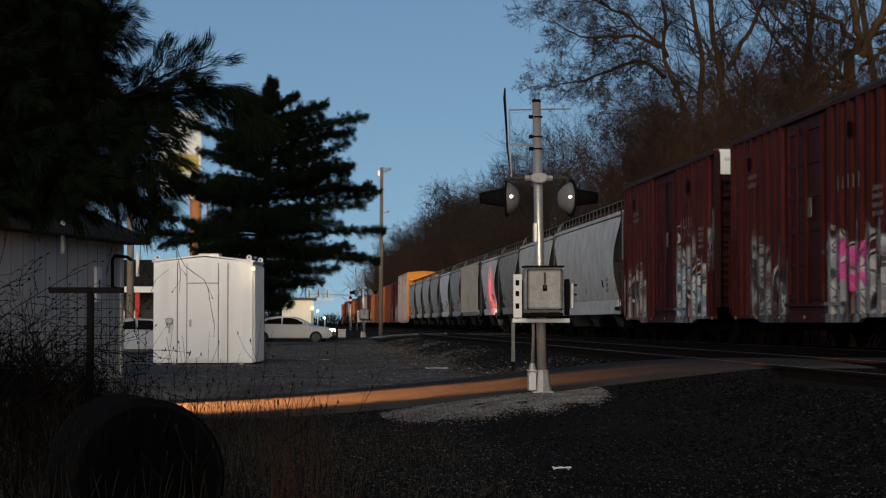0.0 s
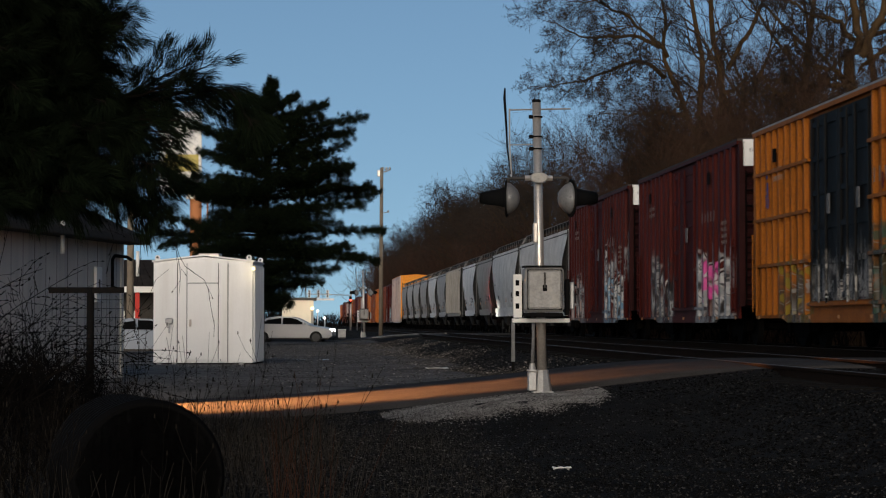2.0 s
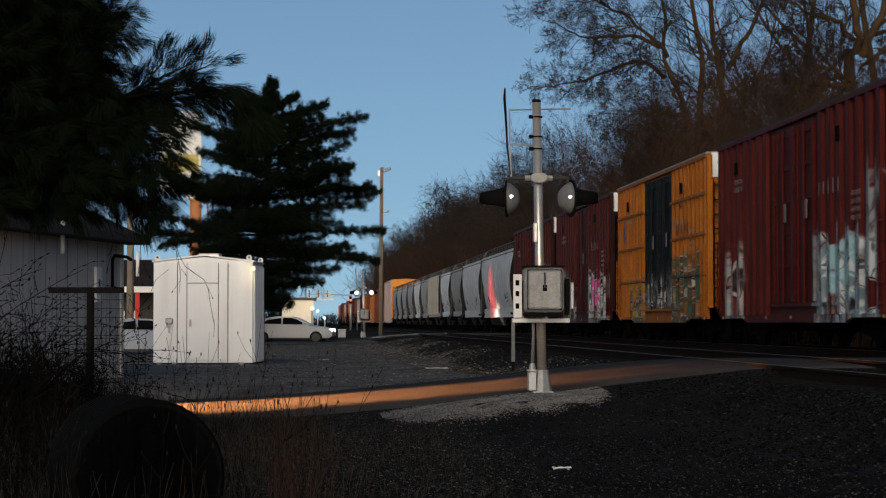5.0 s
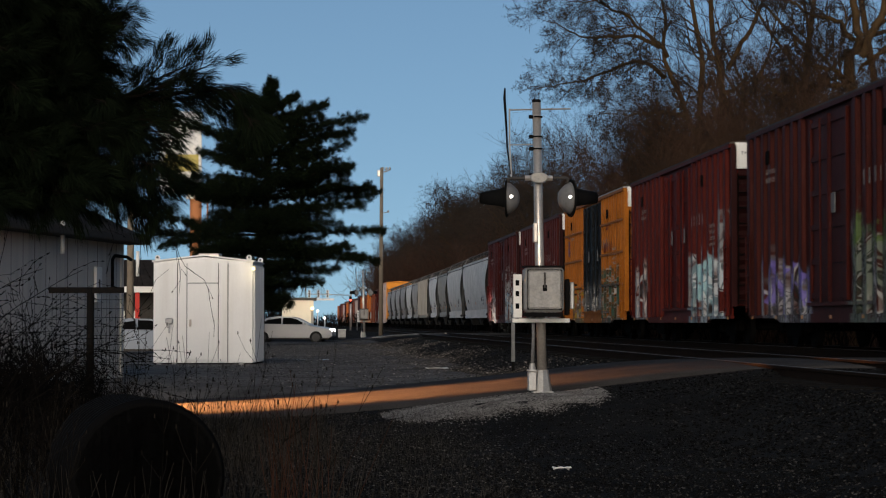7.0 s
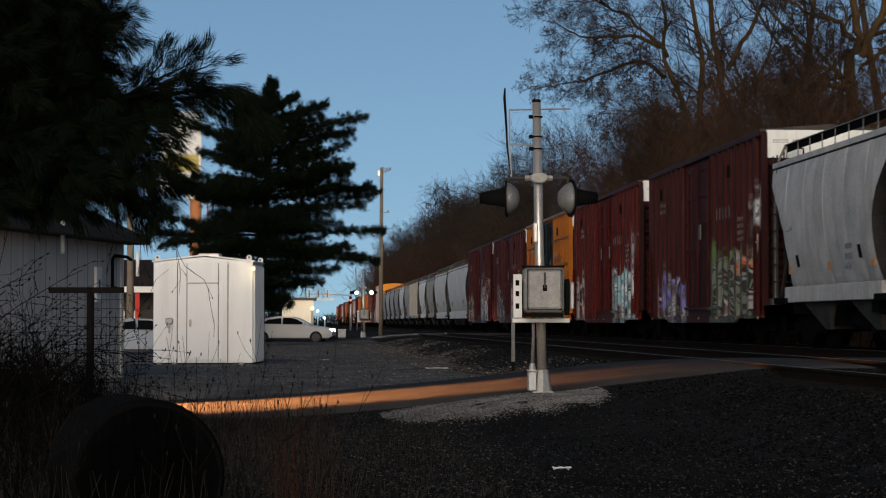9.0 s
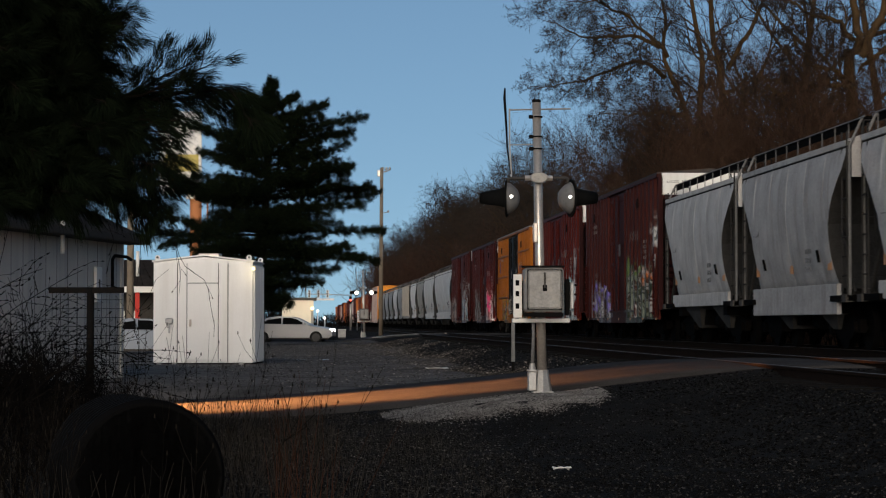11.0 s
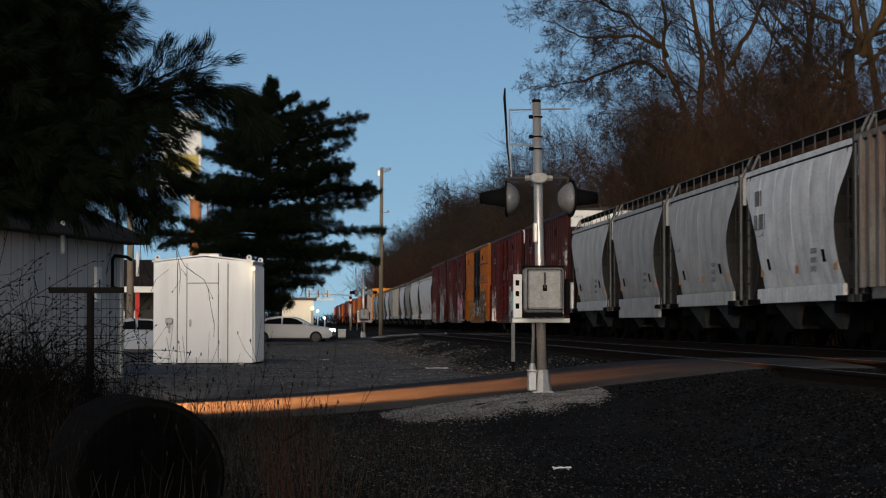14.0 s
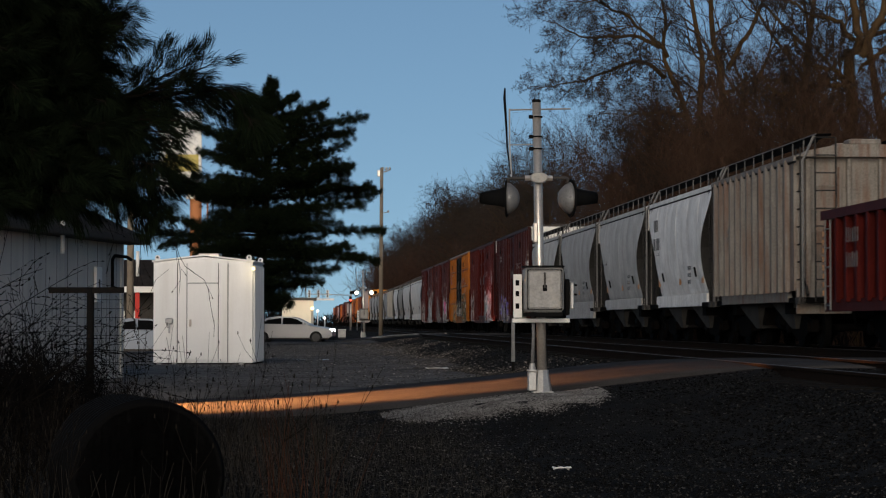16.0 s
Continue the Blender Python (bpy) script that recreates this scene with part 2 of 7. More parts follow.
def build_track(name, xc, label, tie_from, tie_to, tilt=0.0):
    track = empty(name)
    tagged(track, label, "railway track", kind="structure")
    for s in (-0.753, 0.753):
        bm = bmesh.new()
        prism(bm, [(x + xc + s, z + tilt * s) for x, z in rail_outline()], -120, 1500)
        part("rail", bm, M_RUST, track, "rusty steel rail")
        bm = bmesh.new()
        box(bm, xc + s - 0.026, xc + s + 0.026, -120, 1500, 0.0005 + tilt * s, 0.003 + tilt * s)
        part("rail_head", bm, M_RAILTOP, track, "worn shiny running surface")
    bm = bmesh.new()
    box(bm, -1.3, 1.3, -0.11, 0.11, -0.36, -0.175, bevel=0.012)
    tie = part("tie", bm, M_TIE, track, m=Matrix.Translation((xc, tie_from, 0)))
    rng = random.Random(int(xc * 10))
    y = tie_from + 0.53
    while y < tie_to:
        if not ROAD_Y0 - 0.2 < y < ROAD_Y1 + 0.2:
            o = new("tie", tie.data)
            o.parent = track
            o.matrix_basis = pose(xc + rng.uniform(-0.05, 0.05), y, rng.uniform(-0.012, 0.01), 0, 0, rng.uniform(-1.2, 1.2))
        y += 0.53
    return track


NEAR_X, TRAIN_X = 7.25, 12.22
build_track("near_track", NEAR_X, "empty near railway track with rusty rails and dark ties", 12, 105, tilt=0.03)
build_track("train_track", TRAIN_X, "railway track carrying the freight train", 30, 110)
# ---- the freight train ----
SPEED = 7.107           # metres a second, steady
MOVERS, AXLES = [], []
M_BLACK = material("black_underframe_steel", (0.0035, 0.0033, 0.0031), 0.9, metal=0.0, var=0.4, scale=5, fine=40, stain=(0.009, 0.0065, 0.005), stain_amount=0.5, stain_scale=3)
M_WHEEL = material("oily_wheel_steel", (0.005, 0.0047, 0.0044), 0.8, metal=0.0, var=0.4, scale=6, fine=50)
M_WHITE = material("white_placard_paint", (0.72, 0.72, 0.68), 0.6, var=0.1, scale=2, fine=50, stain=(0.4, 0.36, 0.3), stain_amount=0.4, streak=True)
M_LETTER = material("faded_white_lettering", (0.17, 0.16, 0.15), 0.7, var=0.2, scale=8, fine=60)
M_DARKLETTER = material("grey_stencil_lettering", (0.12, 0.12, 0.12), 0.7, var=0.2, scale=8, fine=60)
M_ROOF = material("grimy_car_roof", (0.05, 0.047, 0.045), 0.75, metal=0.1, var=0.25, scale=2, fine=30, stain=(0.13, 0.08, 0.05), stain_amount=0.5)
M_PALEROOF = material("galvanised_car_roof", (0.25, 0.235, 0.22), 0.6, metal=0.3, var=0.25, scale=2, fine=30, stain=(0.13, 0.09, 0.06), stain_amount=0.5)
M_GRAB = material("worn_steel_grab_iron", (0.15, 0.147, 0.142), 0.6, metal=0.3, var=0.3, scale=8, fine=60)
M_DIRTYGREY = material("grimy_grey_steel", (0.06, 0.056, 0.052), 0.85, var=0.4, scale=2, fine=30)
M_CHUTE = material("dusty_chute_steel", (0.05, 0.048, 0.045), 0.85, var=0.4, scale=2, fine=30, stain=(0.03, 0.027, 0.025), stain_amount=0.7, stain_scale=1.5)
# dark tone; on the slope sheets it stands in for shade in the end bays
M_DARKSTEEL = material("dark_steel", (0.03, 0.029, 0.028), 0.9, var=0.4, scale=3, fine=30)
M_REFLECT = material("amber_reflector_tape", (0.5, 0.22, 0.06), 0.4, var=0.1, bump=0)


def paint(name, base, stain, patches=(), stain_amount=0.6, rough=0.55):
    """Car paint with streaks and sprayed areas: rows of (y from, y to, top, main colour, second colour, block colour or None)."""
    m = material(name, base, 0.7, var=0.34, scale=1.6, fine=22, bump=0.08, stain=stain, stain_amount=stain_amount, stain_scale=1.0, streak=True)
    n = m.node_tree.nodes
    b = n["Principled BSDF"]
    b.inputs["Specular IOR Level"].default_value = 0.05
    b.inputs["Roughness"].default_value = rough
    out = b.inputs["Base Color"].links[0].from_socket
    tc = n.new("ShaderNodeTexCoord")
    sep = n.new("ShaderNodeSeparateXYZ")
    link(m, tc.outputs["Object"], sep.inputs[0])
    flat = n.new("ShaderNodeMapping")
    flat.inputs["Scale"].default_value = (0.0, 1.0, 1.0)
    link(m, tc.outputs["Object"], flat.inputs["Vector"])

    def calc(op, a, c=None):
        q = n.new("ShaderNodeMath")
        q.operation = op
        for i, v in enumerate((a, c)):
            if v is None:
                continue
            if isinstance(v, (int, float)):
                q.inputs[i].default_value = v
            else:
                link(m, v, q.inputs[i])
        return q.outputs[0]

    def span(v, lo, hi, soft):
        q = n.new("ShaderNodeMapRange")
        q.interpolation_type = "SMOOTHSTEP"
        q.inputs[1].default_value, q.inputs[2].default_value = lo, hi
        if soft:
            q.inputs[3].default_value, q.inputs[4].default_value = 1, 0
        link(m, v, q.inputs[0])
        return q.outputs[0]

    def blend(fac, base_out, colour):
        q = n.new("ShaderNodeMix")
        q.data_type = "RGBA"
        link(m, fac, q.inputs[0])
        link(m, base_out, q.inputs[6])
        q.inputs[7].default_value = (*colour, 1)
        return q.outputs[2]

    if max(base) < 0.3:
        worn = n.new("ShaderNodeTexNoise")
        wmap = n.new("ShaderNodeMapping")
        wmap.inputs["Scale"].default_value = (9.0, 9.0, 0.7)
        link(m, tc.outputs["Object"], wmap.inputs["Vector"])
        link(m, wmap.outputs[0], worn.inputs["Vector"])
        worn.inputs["Scale"].default_value = 1.0
        worn.inputs["Detail"].default_value = 6
        worn.inputs["Roughness"].default_value = 0.7
        out = blend(calc("MULTIPLY", span(worn.outputs["Fac"], 0.56, 0.74, False), 0.55), out, tuple(min(0.6, 1.9 * c + 0.012) for c in base))
        out = blend(calc("MULTIPLY", span(worn.outputs["Fac"], 0.44, 0.3, False), 0.6), out, tuple(0.3 * c for c in base))
    if patches:
        edge = n.new("ShaderNodeTexNoise")
        edge.inputs["Scale"].default_value = 1.7
        edge.inputs["Detail"].default_value = 6
        link(m, flat.outputs[0], edge.inputs["Vector"])
        wob = calc("MULTIPLY", calc("SUBTRACT", edge.outputs["Fac"], 0.5), 2.4)
        drip = n.new("ShaderNodeTexNoise")
        dm = n.new("ShaderNodeMapping")
        dm.inputs["Scale"].default_value = (0.0, 7.0, 0.5)
        link(m, tc.outputs["Object"], dm.inputs["Vector"])
        link(m, dm.outputs[0], drip.inputs["Vector"])
        drip.inputs["Scale"].default_value = 1.0
        drip.inputs["Detail"].default_value = 3
        zz = calc("ADD", calc("ADD", sep.outputs[2], wob), calc("MULTIPLY", calc("SUBTRACT", drip.outputs["Fac"], 0.5), 1.6))
        yy = calc("ADD", sep.outputs[1], calc("MULTIPLY", wob, 0.35))
    for i, (ya, yb, top, main, second, block, *low) in enumerate(patches):
        inside = calc("MULTIPLY", span(zz, top - 0.25, top + 0.1, True), calc("MULTIPLY", span(yy, yb - 0.15, yb + 0.15, False), span(yy, ya - 0.15, ya + 0.15, True)))
        if low:
            inside = calc("MULTIPLY", inside, span(zz, low[0] - 0.2, low[0] + 0.2, False))
        wm = n.new("ShaderNodeMapping")
        wm.inputs["Location"].default_value = (0, 3.1 * i + 1.7, 0.4 * i)
        wm.inputs["Scale"].default_value = (0.0, 1.0, 0.3)
        link(m, tc.outputs["Object"], wm.inputs["Vector"])
        shape = n.new("ShaderNodeTexNoise")
        shape.inputs["Scale"].default_value = 1.9
        shape.inputs["Detail"].default_value = 1.2
        shape.inputs["Distortion"].default_value = 1.1
        link(m, wm.outputs[0], shape.inputs["Vector"])
        inner = n.new("ShaderNodeTexNoise")
        inner.inputs["Scale"].default_value = 5.5
        inner.inputs["Detail"].default_value = 1.5
        inner.inputs["Distortion"].default_value = 1.6
        link(m, wm.outputs[0], inner.inputs["Vector"])
        runs = n.new("ShaderNodeTexNoise")
        rm = n.new("ShaderNodeMapping")
        rm.inputs["Scale"].default_value = (0.0, 11.0, 0.55)
        link(m, tc.outputs["Object"], rm.inputs["Vector"])
        link(m, rm.outputs[0], runs.inputs["Vector"])
        runs.inputs["Scale"].default_value = 1.0
        runs.inputs["Detail"].default_value = 3
        wear = calc("MULTIPLY", span(edge.outputs["Fac"], 0.3, 0.55, False), 0.9)
        level = 0.435 if max(main) > 0.1 else 0.37
        body = calc("MULTIPLY", inside, span(shape.outputs["Fac"], level - 0.005, level + 0.015, False))
        out = blend(calc("MULTIPLY", body, wear), out, main)
        out = blend(calc("MULTIPLY", calc("MULTIPLY", body, span(inner.outputs["Fac"], 0.53, 0.57, False)), 0.85), out, second)
        rim = span(calc("ABSOLUTE", calc("SUBTRACT", shape.outputs["Fac"], level)), 0.008, 0.022, True)
        out = blend(calc("MULTIPLY", calc("MULTIPLY", inside, rim), 0.9), out, (0.01, 0.01, 0.011))
        halo = span(calc("ABSOLUTE", calc("SUBTRACT", shape.outputs["Fac"], level - 0.04)), 0.008, 0.022, True)
        lines = span(calc("ABSOLUTE", calc("SUBTRACT", inner.outputs["Fac"], 0.46)), 0.012, 0.03, True)
        out = blend(calc("MULTIPLY", calc("MULTIPLY", body, lines), 0.8), out, (0.012, 0.012, 0.013) if max(main) > 0.1 else (0.2, 0.205, 0.2))
        out = blend(calc("MULTIPLY", calc("MULTIPLY", inside, halo), 0.7), out, (0.4, 0.41, 0.4))
        out = blend(calc("MULTIPLY", calc("MULTIPLY", inside, span(runs.outputs["Fac"], 0.58, 0.68, False)), 0.45), out, (0.26, 0.25, 0.235))
        if block:
            colour, b0, b1, z0, z1 = block
            zone = calc("MULTIPLY", span(yy, b0 - 0.1, b0 + 0.1, True), span(yy, b1 - 0.1, b1 + 0.1, False))
            zone = calc("MULTIPLY", zone, calc("MULTIPLY", span(zz, z1 - 0.1, z1 + 0.1, True), span(zz, z0 - 0.1, z0 + 0.1, False)))
            out = blend(calc("MULTIPLY", zone, calc("MULTIPLY", span(inner.outputs["Fac"], 0.4, 0.5, False), 0.85)), out, colour)
    link(m, out, b.inputs["Base Color"])
    return m


def rounded_wheel(bm, x, r, w, sides=24):
    tube(bm, [(x - w, 0, 0), (x - w, 0, 0), (x + w, 0, 0)], [r * 0.5, r, r * 0.97], sides)


def wheelset_mesh():
    bm = bmesh.new()
    for s in (-1, 1):
        tube(bm, [(s * 0.69, 0, 0), (s * 0.70, 0, 0), (s * 0.72, 0, 0), (s * 0.725, 0, 0), (s * 0.83, 0, 0), (s * 0.835, 0, 0)], [0.40, 0.475, 0.475, 0.457, 0.45, 0.36], 24)
    tube(bm, [(-1.0, 0, 0), (1.0, 0, 0)], 0.085, 10)
    for k in range(3):
        a = 2 * math.pi * k / 3
        for s in (-0.837, 0.837):
            box(bm, s - 0.01, s + 0.01, 0.22 * math.cos(a) - 0.04, 0.22 * math.cos(a) + 0.04, 0.22 * math.sin(a) - 0.04, 0.22 * math.sin(a) + 0.04)
    data = bpy.data.meshes.new("wheelset")
    bm.to_mesh(data)
    bm.free()
    return data


WHEELSET = wheelset_mesh()


def truck_mesh():
    bm = bmesh.new()
    for s in (-1, 1):
        x0, x1 = (0.93, 1.07) if s > 0 else (-1.07, -0.93)
        outline = [(-1.15, 0.36), (-1.15, 0.62), (-0.55, 0.72), (0.55, 0.72), (1.15, 0.62), (1.15, 0.36), (0.85, 0.38), (0.45, 0.22), (-0.45, 0.22), (-0.85, 0.38)]
        a = [bm.verts.new((x0, y, z)) for y, z in outline]
        b = [bm.verts.new((x1, y, z)) for y, z in outline]
        bm.faces.new(a)
        bm.faces.new(b[::-1])
        for i in range(len(a)):
            bm.faces.new((a[i], b[i], b[(i + 1) % len(a)], a[(i + 1) % len(a)]))
        for y in (-0.9, 0.9):
            tube(bm, [(s * 0.9, y, 0.457), (s * 1.15, y, 0.457)], 0.13, 12)
        for y in (-0.12, 0.0, 0.12):
            tube(bm, [(s * 1.0, y, 0.3), (s * 1.0, y, 0.66)], 0.05, 8)
    box(bm, -1.0, 1.0, -0.2, 0.2, 0.5, 0.75)
    data = bpy.data.meshes.new("truck_frame")
    bm.to_mesh(data)
    bm.free()
    return data


TRUCK = truck_mesh()


def running_gear(car, length, inset, spin, deck=0.95):
    """Underframe, two trucks with wheelsets, couplers and brake gear under a car whose front is at y = 0."""
    bm = bmesh.new()
    box(bm, -0.3, 0.3, -length + 0.1, -0.1, deck - 0.35, deck)
    for y in (-inset, -length + inset):
        box(bm, -1.35, 1.35, y - 0.25, y + 0.25, deck - 0.25, deck)
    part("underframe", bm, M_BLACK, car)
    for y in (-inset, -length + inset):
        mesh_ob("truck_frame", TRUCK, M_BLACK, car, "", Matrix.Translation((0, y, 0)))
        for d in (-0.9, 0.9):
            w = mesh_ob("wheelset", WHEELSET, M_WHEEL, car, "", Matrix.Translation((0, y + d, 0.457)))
            if spin:
                AXLES.append((w, y + d))
    for y, s in ((0, 1), (-length, -1)):
        bm = bmesh.new()
        box(bm, -0.12, 0.12, min(y, y + s * 0.45), max(y, y + s * 0.45), 0.72, 0.92, bevel=0.02)
        box(bm, -0.2, 0.2, min(y + s * 0.4, y + s * 0.62), max(y + s * 0.4, y + s * 0.62), 0.68, 0.96, bevel=0.04)
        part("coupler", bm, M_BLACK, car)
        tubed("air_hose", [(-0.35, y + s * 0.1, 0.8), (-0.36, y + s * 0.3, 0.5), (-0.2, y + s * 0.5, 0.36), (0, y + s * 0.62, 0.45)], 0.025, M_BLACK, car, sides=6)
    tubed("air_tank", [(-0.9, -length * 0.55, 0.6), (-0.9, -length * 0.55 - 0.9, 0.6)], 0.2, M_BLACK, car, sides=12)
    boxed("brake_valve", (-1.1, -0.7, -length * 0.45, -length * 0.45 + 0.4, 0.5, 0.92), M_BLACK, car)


def ladder(car, x, y, z0, z1, width=0.42, along="y", mat=None, step=0.38):
    bm = bmesh.new()
    d = Vector((0, width / 2, 0)) if along == "y" else Vector((width / 2, 0, 0))
    c = Vector((x, y, 0))
    for s in (-1, 1):
        tube(bm, [c + d * s + Vector((0, 0, z0)), c + d * s + Vector((0, 0, z1))], 0.02, 6)
    z = z0 + 0.1
    while z < z1:
        tube(bm, [c - d + Vector((0, 0, z)), c + d + Vector((0, 0, z))], 0.016, 6)
        z += step
    part("ladder", bm, mat or M_GRAB, car)


def start_car(name, front, label, category, group):
    car = empty(name, Matrix.Translation((TRAIN_X, front, 0)))
    tagged(car, label, category, group)
    MOVERS.append((car, front))
    return car


def marks(car, x, y, z, width, height, rows, mat, seed, slant=0.35):
    """Unreadable stencilled lines as plain bars on the side that faces -x."""
    rng = random.Random(seed)
    bm = bmesh.new()
    for r in range(rows):
        zz = z - r * height * 1.6
        yy = y
        while yy > y - width:
            w = rng.uniform(0.25, 0.5) * height * 0.55
            box(bm, x - 0.004, x, yy - w, yy, zz, zz + height * rng.uniform(0.85, 1.0))
            yy -= w + height * slant
    tagged(part("stencil_marking", bm, mat, car), kind="stuff")


def boxcar(front, mat, label, length=15.8, door=(6.1, 9.2), doors=1, door_mat=None, end_mat=None, post_gap=0.74, post_w=1.0, spin=True, belts=(), placard=True, detail=True, top=4.93, seed=0, roof_mat=None):
    car = start_car("boxcar", front, label, "boxcar", "freight train cars")
    end_mat, door_mat = end_mat or mat, door_mat or mat
    half = 1.5
    bm = bmesh.new()
    box(bm, -half, half, -length + 0.08, -0.08, 0.98, top)
    for s in (-1, 1):
        box(bm, min(s * half, s * (half - 0.04)), max(s * half, s * (half - 0.04)), -length + 0.3, -0.3, 0.7, 0.984)
    part("body", bm, mat, car)
    # side posts
    d0, d1 = -door[0], -door[1]
    if detail:
        n = 0
        y = -0.28
        while y > -length + 0.25:
            if not d1 - 0.15 < y < d0 + 0.15:
                bm = bmesh.new()
                a = [(-half, y + 0.15 * post_w), (-half - 0.085, y + 0.13 * post_w), (-half - 0.1, y + 0.11 * post_w), (-half - 0.1, y - 0.11 * post_w), (-half - 0.085, y - 0.13 * post_w), (-half, y - 0.15 * post_w)]
                lo = [bm.verts.new((px, py, 0.72)) for px, py in a]
                hi = [bm.verts.new((px, py, top - 0.03)) for px, py in a]
                for k in range(5):
                    bm.faces.new((lo[k], hi[k], hi[k + 1], lo[k + 1]))
                bm.faces.new(hi)
                bm.faces.new(lo[::-1])
                part("side_post", bm, mat, car)
            y -= post_gap
        for z in belts:
            for ya, yb in ((-0.1, d0 + 0.05), (d1 - 0.05, -length + 0.1)):
                boxed("belt_rail", (-half - 0.11, -half - 0.02, yb, ya, z - 0.035, z + 0.035), mat, car)
    # top chord, roof and its cross ribs
    boxed("top_chord", (-half - 0.11, -half + 0.02, -length + 0.05, -0.05, top - 0.06, top + 0.03), mat, car)
    bm = bmesh.new()
    prism(bm, [(-half - 0.11, top + 0.03), (-half - 0.11, top + 0.075), (0, top + 0.2), (half + 0.11, top + 0.075), (half + 0.11, top + 0.03)], -length, 0)
    if detail:
        y = -0.6
        while y > -length + 0.4:
            for s in (-1, 1):
                v = [bm.verts.new(c) for c in ((s * (half + 0.06), y - 0.04, top + 0.078), (s * (half + 0.06), y + 0.04, top + 0.078), (s * 0.03, y + 0.04, top + 0.23), (s * 0.03, y - 0.04, top + 0.23))]
                bm.faces.new(v if s > 0 else v[::-1])
            y -= 1.1
    part("roof", bm, roof_mat or M_ROOF, car, "weathered grey metal roof")
    # side sill, deeper between the trucks
    bm = bmesh.new()
    o = [(-0.15, 0.66), (-2.9, 0.66), (-3.3, 0.56), (-length + 3.3, 0.56), (-length + 2.9, 0.66), (-length + 0.15, 0.66), (-length + 0.15, 0.74), (-0.15, 0.74)]
    for s in (-1, 1):
        xa, xb = (s * (half + 0.06), s * (half - 0.02))
        a = [bm.verts.new((xa, y, z)) for y, z in o]
        b = [bm.verts.new((xb, y, z)) for y, z in o]
        bm.faces.new(a)
        bm.faces.new(b[::-1])
        for i in range(len(a)):
            bm.faces.new((a[i], b[i], b[(i + 1) % len(a)], a[(i + 1) % len(a)]))
    bmesh.ops.recalc_face_normals(bm, faces=bm.faces[:])
    part("side_sill", bm, mat, car)
    # sliding doors with pressed ribs, lock rods and a track
    w = (door[1] - door[0]) / doors
    for k in range(doors):
        ya = -door[0] - k * w
        bm = bmesh.new()
        box(bm, -half - 0.015, -half + 0.01, ya - w + 0.03, ya - 0.03, 1.0, top - 0.12)
        leaf = part("door", bm, door_mat, car, "ribbed sliding door")
        bm = bmesh.new()
        for j in range(6):
            z = 1.05 + j * (top - 1.4) / 5
            box(bm, -half - 0.05, -half - 0.012, ya - w + 0.1, ya - 0.1, z, z + 0.12)
        for q in (0.0, 0.5, 1.0):
            c = ya - 0.09 - q * (w - 0.18)
            box(bm, -half - 0.065, -half - 0.012, c - 0.06, c + 0.06, 1.0, top - 0.15)
        part("door_ribs", bm, door_mat, leaf)
        if detail:
            for q in (0.35, 0.62):
                tubed("lock_rod", [(-half - 0.09, ya - w * q, 0.95), (-half - 0.09, ya - w * q, top - 0.2)], 0.025, door_mat, leaf, sides=6)
            boxed("door_placard", (-half - 0.085, -half - 0.065, ya - w * 0.72, ya - w * 0.58, 2.75, 3.15), M_DARKLETTER, leaf, "pale square door placard")
    boxed("door_track", (-half - 0.1, -half, -door[1] - 2.2, -door[0] + 0.2, 0.9, 0.97), mat, car)
    # ribbed ends
    for y, s in ((0, 1), (-length, -1)):
        bm = bmesh.new()
        prof = [(0.0, 1.0)]
        z = 1.15
        while z < top - 0.75:
            prof += [(0.0, z), (0.09, z + 0.1), (0.09, z + 0.2), (0.0, z + 0.3)]
            z += 0.42
        prof.append((0.0, top))
        lo = [bm.verts.new((-half + 0.1, y + s * (q - 0.07), zz)) for q, zz in prof]
        hi = [bm.verts.new((half - 0.1, y + s * (q - 0.07), zz)) for q, zz in prof]
        for k in range(len(prof) - 1):
            bm.faces.new((lo[k], lo[k + 1], hi[k + 1], hi[k]))
        bmesh.ops.recalc_face_normals(bm, faces=bm.faces[:])
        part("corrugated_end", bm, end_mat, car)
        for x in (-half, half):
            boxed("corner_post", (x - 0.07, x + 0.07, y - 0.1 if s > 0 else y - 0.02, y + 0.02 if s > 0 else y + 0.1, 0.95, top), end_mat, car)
    if placard:
        boxed("height_placard", (-half + 0.04, half - 0.04, -length - 0.02, -length + 0.06, top - 0.58, top + 0.06), M_WHITE, car, "white placard across the top of the car end")
        if detail:
            for word, x in (("EXCESS", -1.13), ("HEIGHT", -0.66), ("CAR", -0.3)):
                tagged(words("placard_word", word, 0.115, M_DARKLETTER, car, pose(x, -length - 0.023, top - 0.2, 90, 0, 0), "dark stencilled word", 0.95), kind="stuff")
    if detail:
        for y in (-2.4, -length + 3.6):
            boxed("route_board", (-half - 0.13, -half - 0.1, y - 0.13, y + 0.13, top - 0.8, top - 0.5), M_BLACK, car, "small dark route card board")
        ladder(car, -half - 0.14, -length + 0.35, 0.8, 2.6, mat=mat)
        ladder(car, -half - 0.14, -0.38, 0.8, 2.6, mat=mat)
        ladder(car, -half + 0.3, -length - 0.07, 1.0, top - 0.7, along="x", mat=M_BLACK)
        tubed("brake_wheel", [(0.7, -length - 0.12, 3.2), (0.7, -length - 0.16, 3.2)], 0.28, M_BLACK, car, sides=16)
        marks(car, -half - 0.101, -10.6, 3.15, 1.8, 0.3, 1, M_LETTER, seed, 1.1)
        marks(car, -half - 0.101, -2.2, 3.9, 0.9, 0.12, 2, M_LETTER, seed + 5, 0.7)
